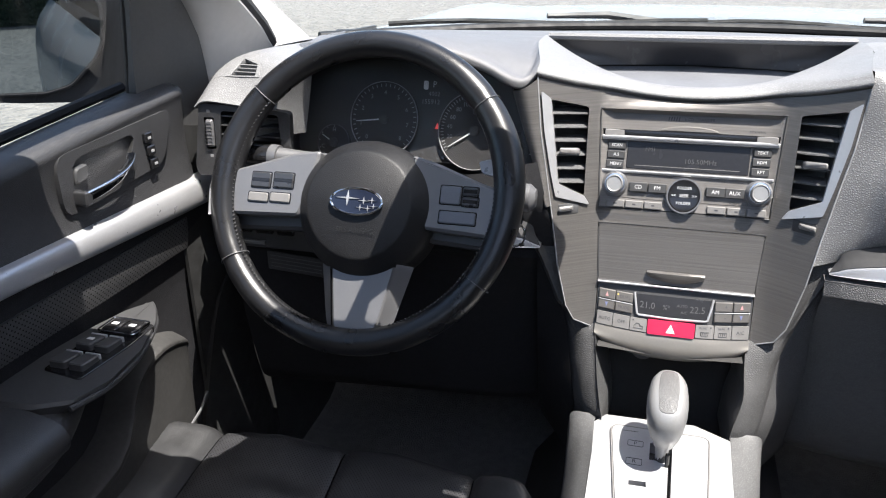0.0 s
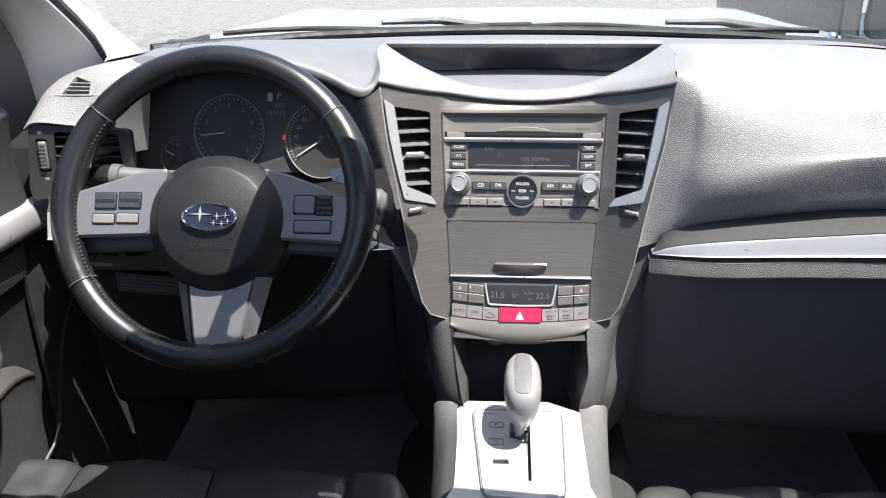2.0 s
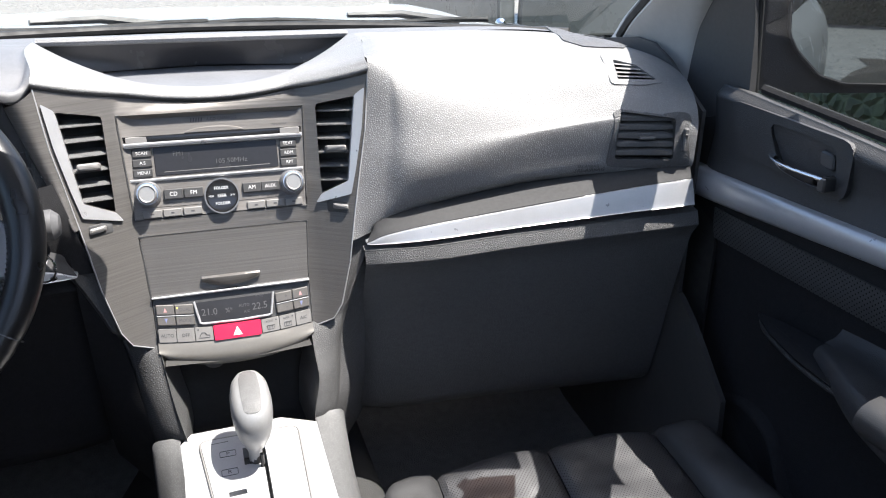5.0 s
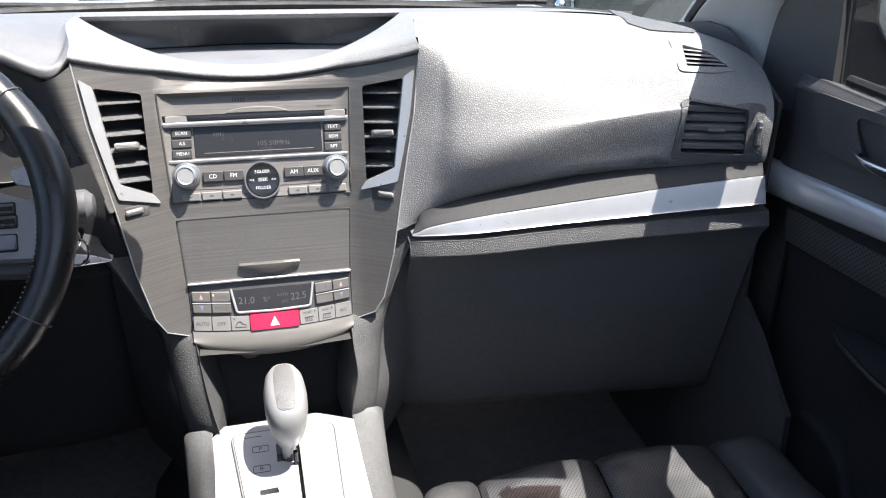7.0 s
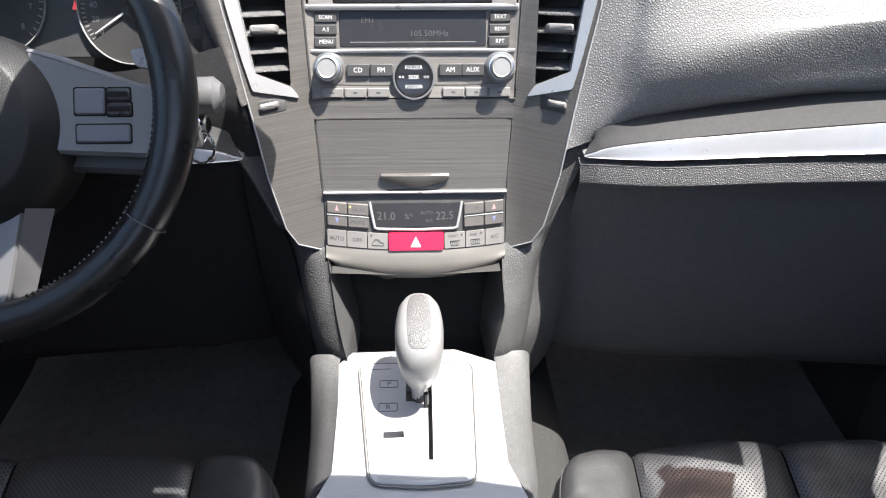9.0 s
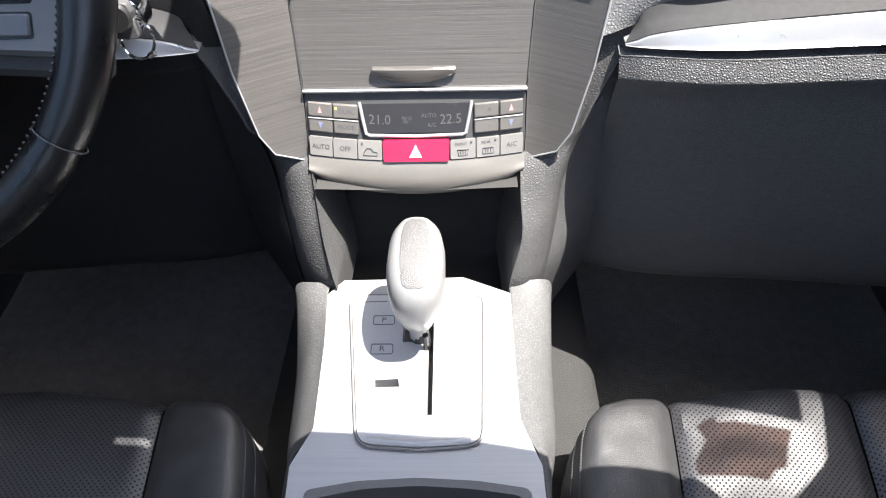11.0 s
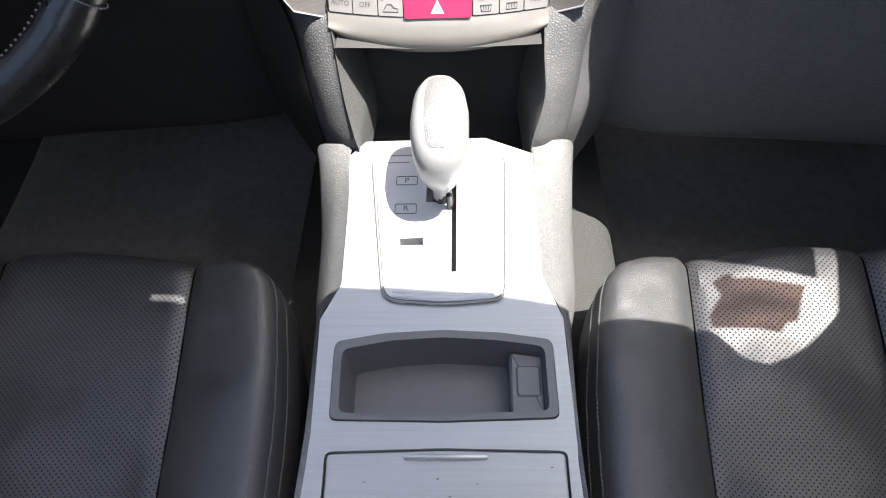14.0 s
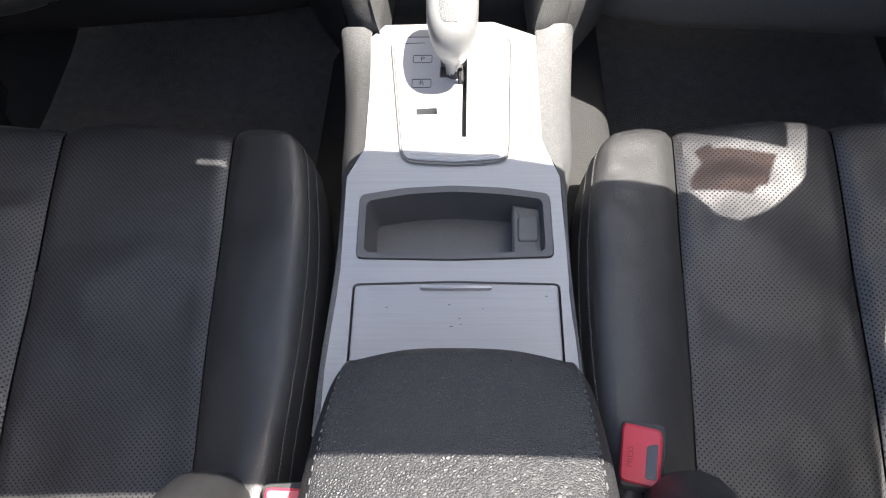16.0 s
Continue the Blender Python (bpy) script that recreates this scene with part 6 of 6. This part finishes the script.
ctop = [(-.0885, .0), (-.0745, .018), (-.02, .019), (.039, .021), (.083, .0), (.0835, -.06), (.085, -.13), (.100, -.168), (.1035, -.26), (.109, -.36), (.109, -.40), (-.104, -.40), (-.104, -.36), (-.098, -.26), (-.100, -.168), (-.085, -.137), (-.0855, -.06)]
plate_h = rpoly([(-.066, -.004), (.057, -.004), (.053, -.152), (.002, -.156), (-.048, -.152)], .012)
tray_h = rpoly([(-.086, -.187), (-.045, -.180), (.002, -.1775), (.049, -.180), (.090, -.186), (.092, -.247), (.002, -.2500), (-.085, -.2485)], .006)
lid_h = rpoly([(-.086, -.2745), (.002, -.2715), (.096, -.2735), (.0985, -.39), (-.086, -.39)], .006)
part("top_panel", plate(ctop, [plate_h, tray_h, lid_h], on_con, .012, .02), BRUSHC, con, "brushed silver console top")
# shift plate
sp = part("shift_plate", plate(inset(ccw(plate_h), .0008), [[(-.015, -.03), (.0125, -.03), (.0125, -.128), (.008, -.128), (.008, -.062), (-.015, -.062)], [(-.037, -.0985), (-.017, -.0975), (-.016, -.1045), (-.037, -.105)]], lambda u, v, d: on_con(u, v, d + .004), .02, .02), SILVP, con, "pale silver shift gate plate")
part("shift_plate_rim", tube([tuple(on_con(u, v, .0026)) for u, v in inset(ccw(plate_h), -.0008)], .0012, 6, loop=True), GREYB, sp)
part("gate_floor", slab(rrect(-.05, .03, -.13, -.02, .002), on_con, -.016, -.015, .0005), DARK, sp)
for t, v0 in (("P", -.0355), ("R", -.0695)):
    part("gate_mark", tube([tuple(on_con(u, v, .0042)) for u, v in rrect(-.0425, -.0235, v0 - .0052, v0 + .0052, .0015)], .0004, 5, loop=True), DPRINT, sp)
    words(t, on_con, -.033, v0, .0085, DPRINT, sp, "gate_letter", thick=.0043)
part("gate_mark", slab([(-.052, -.0135), (-.031, -.0128), (-.031, -.0122), (-.052, -.0128)], on_con, .004, .0044, .0001), DPRINT, sp)
part("step_bar", loft([[on_con(-.040, -.1455, .0045), on_con(-.040, -.148, .0065), on_con(-.040, -.151, .0045)], [on_con(.002, -.1480, .0045), on_con(.002, -.1512, .007), on_con(.002, -.1545, .0045)], [on_con(.044, -.1455, .0045), on_con(.044, -.148, .0065), on_con(.044, -.151, .0045)]], 6, 3), SILVP, sp)
# oddments tray
tb = thing("oddments_tray", tuple(on_con(0, -.21, -.05)), "dark grey oddments tray with a socket cover", "tray")
ti = rpoly([(-.079, -.194), (-.04, -.187), (.002, -.1845), (.045, -.187), (.083, -.192), (.0845, -.2415), (.002, -.2445), (-.078, -.243)], .006)
part("rim", plate(inset(ccw(tray_h), .0008), [ti], lambda u, v, d: on_con(u, v, d + .0025), .01, .02), GREYD, tb)
w = bmesh.new()
q = ccw(ti)
ra = [w.verts.new(on_con(u, v, .001)) for u, v in q]
rb = [w.verts.new(on_con(u * .93, -.214 + (v + .214) * .9, -.045)) for u, v in q]
for i in range(len(q)):
    w.faces.new((ra[i], ra[(i + 1) % len(q)], rb[(i + 1) % len(q)], rb[i]))
w.faces.new(rb)
part("bin", w, GREYD, tb)
part("socket_block", slab(rpoly([(.0555, -.190), (.082, -.194), (.083, -.239), (.0555, -.240)], .002), on_con, -.045, -.012, .002), GREYD, tb)
part("socket_cover", slab(rrect(.0605, .0795, -.2265, -.2025, .003), on_con, -.013, -.010, .0012), GREYD, tb)
# sliding lid
lid = part("lid", slab(inset(ccw(lid_h), .002), on_con, -.010, .0005, .0012), BRUSHC, con, "brushed silver sliding lid")
part("lid_grip", tube([tuple(on_con(u, -.2795, .0025)) for u in (-.026, -.024, .0, .034, .0365)], [.0012, .0022, .0024, .0022, .0012], 8), SILV, lid)
part("lid_gap", slab(inset(ccw(lid_h), .0002), on_con, -.014, -.009, .0003), DARK, con)
random.seed(11)
for k in range(9):
    u, v = random.uniform(-.07, .085), random.uniform(-.36, -.285)
    part("scuff", slab(rpoly([(u, v), (u + random.uniform(.001, .004), v + .0004), (u + .0022, v + random.uniform(.0008, .0018)), (u + .0004, v + .0009)], .0003, 1), on_con, .0005, .0007, .0001), GREYD, lid)
# sides: grained cheeks from the stack down to the tunnel
for s in (-1, 1):
    e = [(-.0850, .014), (-.0885, .0), (-.0855, -.06), (-.085, -.137), (-.1, -.168), (-.098, -.26), (-.104, -.36), (-.104, -.42)] if s < 0 else [(.080, .014), (.083, .0), (.0835, -.06), (.085, -.13), (.1, -.168), (.1035, -.26), (.109, -.36), (.109, -.42)]
    ou = (.120, .118, .113, .110, .1035, .1015, .107, .109)
    cheek = []
    for (x, v), o in zip(e, ou):
        a = on_con(x, v, -.001)
        f = min(1, max(0, (.02 - v) / .05)) * min(1, max(.15, (v + .21) / .05))
        b = on_con(s * (o + .004 * f), v + .004, .001 - (.030 if s > 0 else .050) * f)
        cheek.append([a, a * .9 + b * .1 + CN * .0015, (a + b) / 2 + CN * .003 + Vector((s * .003, 0, 0)), b, b + Vector((s * .004, 0, -.02)), b + Vector((s * .004, .01, -.07)), b + Vector((s * -.01, .01, -.10))])
    part("cheek", loft(cheek, 4, 4), CHEEK, con, "grained grey console cheek")
    # upright post running from beside the stack trim down to the console
    low_in = ((.829, .1025), (.812, .1005), (.785, .1005), (.755, .1015), (.722, .092), (.704, .0895), (.66, .088)) if s > 0 else ((.829, .1055), (.812, .1025), (.785, .098), (.755, .0925), (.722, .0850), (.704, .0815), (.66, .080))
    low_out = ((.154, .001), (.149, .000), (.143, -.004), (.139, -.014), (.133, -.030), (.128, -.040), (.124, -.04))
    if s < 0:
        low_out = [(x + .005, y + .024) for x, y in low_out]
    post = []
    for z, xt, xo, yo in ((1.158, .2065, .232, .075), (1.06, .190, .226, .040), (.945, .170, .203, .010), (.91, .1635, .188, .006), (.87, .152, .169, .002), (.848, .146, .160, .000)):
        y = on_stack(xt, z, -.015).y
        xt -= .006
        post.append([(s * (xt - .006), y + .10, z + .01), (s * xt, y + .004, z + .002), (s * (xt + .006), y, z), (s * (xt * .4 + xo * .6), y * .7 + yo * .3 - .001, z), (s * xo, yo, z), (s * (xo + .020), yo + .06, z - .004), (s * (xo + .08), .30, z - .01)])
    for (z, xi), (xo, yo), y in zip(low_in, low_out, (.010, -.009, -.028, -.049, -.066, -.068, -.062)):
        post.append([(s * (xi - .006), y + .10, z + .01), (s * xi, y + .006, z + .003), (s * (xi + .003), y, z), (s * (xi * .45 + xo * .55), y * .62 + yo * .38 - .004, z), (s * xo, yo, z), (s * (xo + .010), yo + .06, z - .02), (s * (xo + .04), .30, z - .03)])
    part("post", loft(post, 4, 4), POSTM, con, "grained charcoal post")
    # driver side repeats the knee panel's shade-dark black, passenger side the glovebox tone
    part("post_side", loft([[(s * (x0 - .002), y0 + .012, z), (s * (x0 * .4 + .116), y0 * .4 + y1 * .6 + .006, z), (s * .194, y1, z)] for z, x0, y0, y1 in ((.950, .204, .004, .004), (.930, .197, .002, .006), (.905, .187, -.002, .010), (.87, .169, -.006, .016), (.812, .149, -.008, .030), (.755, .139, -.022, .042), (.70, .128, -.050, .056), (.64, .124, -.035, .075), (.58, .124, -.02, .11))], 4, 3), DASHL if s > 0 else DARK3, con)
for s in (-1, 1):
    e1, e2 = (.150, .195) if s > 0 else (.125, .145)
    part("tunnel_carpet", loft([[(s * .108, y, zt - .01), (s * e1, y, zt - .045), (s * e2, y, zt - .075), (s * (e2 + .02), y, .45), (s * .23, y, .352)] for y, zt in ((.3, .58), (.05, .57), (-.12, .575), (-.3, .58), (-.7, .55))], 4, 4), TUNNELC, con, "carpeted tunnel side, darkened against the sun")
# cubby under the climate panel
part("cubby", loft([[(-.098, -.03, .80), (0, -.02, .79), (.098, -.03, .80)], [(-.097, .06, .80), (0, .06, .80), (.097, .06, .80)], [(-.095, .065, .76), (0, .068, .76), (.095, .065, .76)], [(-.092, .060, .66), (0, .062, .66), (.092, .060, .66)], [(-.091, .03, .642), (0, .03, .642), (.091, .03, .642)], [(-.091, -.050, .640), (0, -.045, .640), (.091, -.050, .640)], [(-.091, -.062, .660), (0, -.057, .662), (.091, -.062, .660)], [(-.091, -.066, .699), (0, -.060, .702), (.091, -.066, .699)]], 4, 4), CUBBY, con)
part("socket_plug", lathe(((.016, 0), (.016, .006), (.012, .009)), lambda u, v, d: Vector((-.035 + u, .03 - d, .772 + v)), 20), GREYD, con)
part("tunnel", loft([[(-.13, .3, .60), (0, .3, .62), (.13, .3, .60)], [(-.105, -.11, .60), (0, -.11, .62), (.105, -.11, .60)], [(-.10, -.40, .58), (0, -.40, .58), (.10, -.40, .58)], [(-.10, -1.0, .60), (0, -1.0, .60), (.10, -1.0, .60)]], 3, 3, .01), DARK, con)

# shift lever
lev = thing("gear_lever", (.002, -.128, .69), "silver automatic gear lever with grey grained inlay", "gear lever")
rows = []
for wx, wy, cy, z in ((.0135, .013, -.143, .733), (.016, .018, -.142, .740), (.0205, .029, -.138, .750), (.0235, .037, -.133, .760), (.0258, .0435, -.129, .774), (.0260, .0455, -.126, .786), (.0238, .042, -.123, .797), (.0185, .033, -.119, .8045), (.011, .020, -.115, .8085), (.003, .005, -.113, .810)):
    row = []
    for k in range(28):
        a = 2 * math.pi * k / 28
        c, s2 = math.cos(a), math.sin(a)
        e = 2 / 2.6
        row.append((.003 + wx * math.copysign(abs(c) ** e, c), cy + wy * math.copysign(abs(s2) ** e, s2), z + .10 * wy * s2))
    rows.append(row)
kn = sheet(rows, closed=True)
kn.verts.ensure_lookup_table()
kn.faces.new(kn.verts[:28])
kn.faces.new(kn.verts[-28:])
kn_tree = BVHTree.FromBMesh(kn)
part("knob", kn, KNOBM, lev, "satin silver knob")
IN_N, IN_W = Vector((0, -.22, .9755)), Vector((0, .9755, .22))


def on_knob(u, v, d):
    o = Vector((.003 + u, -.127, .795)) + IN_W * v
    p = kn_tree.ray_cast(o + IN_N * .1, -IN_N)[0]
    return (p or o) + IN_N * d


part("inlay", shell(rpoly([(-.0105, -.038), (.0105, -.038), (.0128, -.010), (.0124, .018), (.0095, .037), (-.0095, .037), (-.0124, .018), (-.0128, -.010)], .008), on_knob, -.002, .0008, .004), INLAY, lev, "grained grey thumb inlay")
part("stem", tube([(.002, -.126, .675), (.002, -.134, .715), (.003, -.143, .742)], [.008, .0085, .0125], 14), SILVP, lev)
part("stem_boot", tube([(.003, -.126, .672), (.003, -.133, .712)], [.012, .0085], 12), DARK, lev)
part("stem_pin", tube([(.010, -.142, .680), (.0095, -.147, .718)], .003, 8), GLOSSB, lev)

# armrest
AX, AZ, AW = .0165, .027, 1.09
arm = thing("armrest", (.015, -.65, .62), "black pebbled leather centre armrest with twin stitching", "armrest")
secs = []
for y, zt, hw in ((-0.5030, .705, .066), (-0.5015, .724, .070), (-0.5090, .738, .0735), (-0.5240, .744, .077), (-0.5590, .747, .082), (-0.6090, .7485, .0865), (-0.7090, .748, .091), (-0.8590, .746, .094)):
    zt, hw = zt + AZ, hw * AW
    ex = .012 if y > -.51 else 0
    secs.append([(AX - hw - .022, y - .01, zt - .075 + ex), (AX - hw - .014, y - .004, zt - .030), (AX - hw - .004, y, zt - .010), (AX - hw + .004, y, zt - .0045), (AX - hw * .5, y + .0055, zt + .0005), (AX, y + .007, zt + .001), (AX + hw * .5, y + .0055, zt + .0005), (AX + hw - .004, y, zt - .0045), (AX + hw + .004, y, zt - .010), (AX + hw + .014, y - .004, zt - .030), (AX + hw + .022, y - .01, zt - .075 + ex)])
part("pad", loft(secs, 5, 4), ARML, arm)
part("front", loft([[(-0.071, -.506, .742), (AX, -.497, .746), (0.104, -.506, .742)], [(-0.075, -.509, .70), (AX, -.501, .70), (0.108, -.509, .70)], [(-0.075, -.519, .62), (AX, -.514, .62), (0.108, -.519, .62)]], 4, 4), ARML, arm)
for s in (-1, 1):
    for off in (-.0045, .0040):
        sb = bmesh.new()
        path = cat([(AX + s * (hw * AW + off - .002), y, zt + AZ - .0055 - (.0015 if off > 0 else 0)) for y, zt, hw in ((-0.5015, .724, .070), (-0.5090, .738, .0735), (-0.5240, .744, .077), (-0.5590, .747, .082), (-0.6090, .7485, .0865), (-0.7090, .748, .091))], 14)
        for a, b in zip(path[::2], path[1::2]):
            tube([a, a + (b - a) * .85], .0011, 5, sb)
        tagged(part("stitch_line", sb, STITCH, arm), kind="stuff")
    part("seam", tube(cat([(AX + s * (hw * AW - .0005), y, zt + AZ - .0072) for y, zt, hw in ((-0.5015, .724, .070), (-0.5090, .738, .0735), (-0.5240, .744, .077), (-0.5590, .747, .082), (-0.6090, .7485, .0865), (-0.7090, .748, .091))], 6), .0012, 6), DARK, arm)


# ---- front seats ----
def seat(s, front, zf, nm, label):
    st_ = thing("front_seat", (s * .41, -.5, .36), label, "car seat", "front seats")
    cx = s * .440
    half = .305

    def surf(u, v):
        """u -1..1 across from the door side to the console side, v 0..1 front to back."""
        w = half * (1 + .07 * v * max(0, 1 - abs(abs(u) - .5) * 2)) + .020 * math.sin(math.pi * min(1, v * 1.1)) * max(0, abs(u) - .645) / .355
        w -= .014 * max(0, abs(u) - .645) / .355
        w -= .020 * max(0, abs(u) - .70) / .30 * max(0, 1 - v / .12) ** 2
        x = cx - s * u * w - s * .020 * v
        if s > 0:
            x -= .045 * max(0, .645 - u) / 1.29
        y = front - v * .54 - .042 * abs(u) ** 3 * max(0, 1 - v * 3)
        mid = max(0, 1 - (abs(u) / .645) ** 2)
        z = zf - (.062 + .045 * mid) * min(1, v * 1.15) ** 1.1
        z -= .05 * max(0, 1 - v / .07) ** 2.2
        bol = max(0, abs(u) - .60) / .40
        z += (.016 + .030 * min(1, v * 1.6)) * math.sin(min(1, bol * 1.35) * math.pi / 2) - .050 * (max(0, bol - .74) / .26) ** 2.4
        for su in (-.645, 0.0, .645):
            z -= (.010 if su else .006) * math.exp(-((u - su) / .022) ** 2)
        if abs(u) < .645:
            z += .009 * (1 - ((abs(u) - .3225) / .3225) ** 2)
        calm = 1 - math.exp(-((abs(u) - .645) / .07) ** 2) - math.exp(-(u / .05) ** 2)
        z += .006 * max(0, calm) * (noise.noise(Vector((x * 9, y * 22, s * 3.1))) - .1) * min(1, v * 3) * (1 if abs(u) < .645 else .4)
        z += .0025 * max(0, calm) * noise.noise(Vector((x * 40, y * 60, 1.7)))
        z += .0022 * math.sin(9 * u + 3 * v) * math.sin(13 * v + 2 * u)
        return Vector((x, y, z))

    def panel(u0, u1, nu, v1=1.0):
        rows = []
        for j in range(41):
            v = (j / 40) ** 1.4 * v1
            rows.append([surf(u0 + (u1 - u0) * i / nu, v) for i in range(nu + 1)])
        lowr = []
        for k, (dy, dz) in enumerate(((-.004, -.012), (.002, -.04), (-.02, -.10), (-.06, -.2))):
            lowr.append([p + Vector((0, .004 + dy, dz)) for p in rows[0]])
        return sheet(lowr[::-1] + rows)

    part("cushion_panel", panel(-.64, -.004, 22), SEATP, st_, "perforated leather cushion panel")
    part("cushion_panel", panel(.004, .64, 22), SEATP, st_, "perforated leather cushion panel")
    part("bolster", panel(.645, 1.0, 14), SEATL, st_, "smooth leather bolster")
    part("bolster", panel(-1.0, -.645, 14), SEATL, st_, "smooth leather bolster")
    for u in (.995, -.995):
        side = [[surf(u, v), surf(u, v) + Vector((-s * math.copysign(.003, u), 0, -.03)), surf(u, v) + Vector((s * math.copysign(.004, u), 0, -.09)), surf(u, v) + Vector((s * math.copysign(.01, u), 0, -.22))] for v in [j / 16 for j in range(17)]]
        part("cushion_side", loft(side, 1, 3), SEATL, st_)
    for u in (.955, .978):
        sb = bmesh.new()
        for j in range(130):
            v = .015 + .97 * j / 130
            a, b = surf(u, v) + Vector((0, 0, .0004)), surf(u, v + .0052) + Vector((0, 0, .0004))
            tube([a, b], .0008, 4, sb)
        tagged(part("stitching", sb, STITCH, st_), kind="stuff")
    # backrest with its side wings
    back = []
    for z, y, w in ((.48, front - .44, .20), (.58, front - .46, .235), (.68, front - .53, .245), (.82, front - .65, .25), (.98, front - .78, .235), (1.08, front - .88, .16)):
        row = []
        for k in range(-6, 7):
            u = k / 6
            wing = max(0, abs(u) - .55) / .45
            row.append((cx + u * w, y + .085 * wing ** 1.3 * (1 if z < 1.15 else .4) - .06 * max(0, wing - .8) / .2, z))
        back.append(row)
    bk = loft(back, 2, 3)
    part("backrest", bk, SEATL, st_)
    part("back_shell", loft([[(x, y - .11, z) for x, y, z in r[::3]] for r in back], 3, 3), DARK, st_)
    for q in (-1, 1):
        wing = []
        for z, yf, rr in ((.575, -.560, .010), (.60, -.556, .026), (.64, -.556, .034), (.69, -.572, .037), (.74, -.612, .037), (.82, -.68, .036), (.96, -.80, .026)):
            wing.append([(cx + q * ((.258 if s < 0 else .250) + rr * math.cos(a)), yf + (.012 if s > 0 else .006) + rr * 1.3 * (math.sin(a) - 1), z) for a in [radians(d) for d in range(0, 360, 20)]])
        wb = sheet([[Vector(p) for p in r] for r in wing], closed=True)
        wb.verts.ensure_lookup_table()
        wb.faces.new(wb.verts[:18])
        wb.faces.new(wb.verts[-18:])
        part("back_wing", wb, SEATL, st_, "padded backrest wing")
    return st_


seat(-1, -.137, .656, "driver", "black perforated leather driver seat")
seat(1, -.124, .640, "passenger", "black perforated leather passenger seat in dappled sun")


def buckle(x, y, z, lean):
    b = thing("seat_belt_buckle", (x, y, z - .1), "red and black seat belt buckle", "seat belt buckle", "belt buckles")
    m = pose(x, y, z, 24, lean, lean) @ Matrix.Scale(0.88, 4)

    def pl(u, v, d):
        return m @ Vector((u, v, d))
    part("case", slab(rpoly([(-.020, -.030), (.020, -.030), (.020, .031), (-.020, .032)], .006), pl, -.02, 0, .004), DARK, b)
    part("press_button", slab(rpoly([(-.018, -.022), (.018, -.026), (.018, .026), (-.018, .030)], .006), pl, -.002, .004, .002), REDB, b, "red press button")
    part("slot", slab(rpoly([(.005, -.018), (.015, -.018), (.015, .014), (.005, .011)], .002), pl, .003, .0042, .0003), GLOSSB, b)
    words("PRESS", pl, -.009, .000, .0075, REDD, b, thick=.0043, turn=radians(90))
    part("strap", slab(rrect(-.018, .018, -.18, -.045, .003), pl, -.014, -.008, .001), DARK, b)


buckle(.160, -.538, .655, -12)
buckle(-.118, -.595, .660, 9)
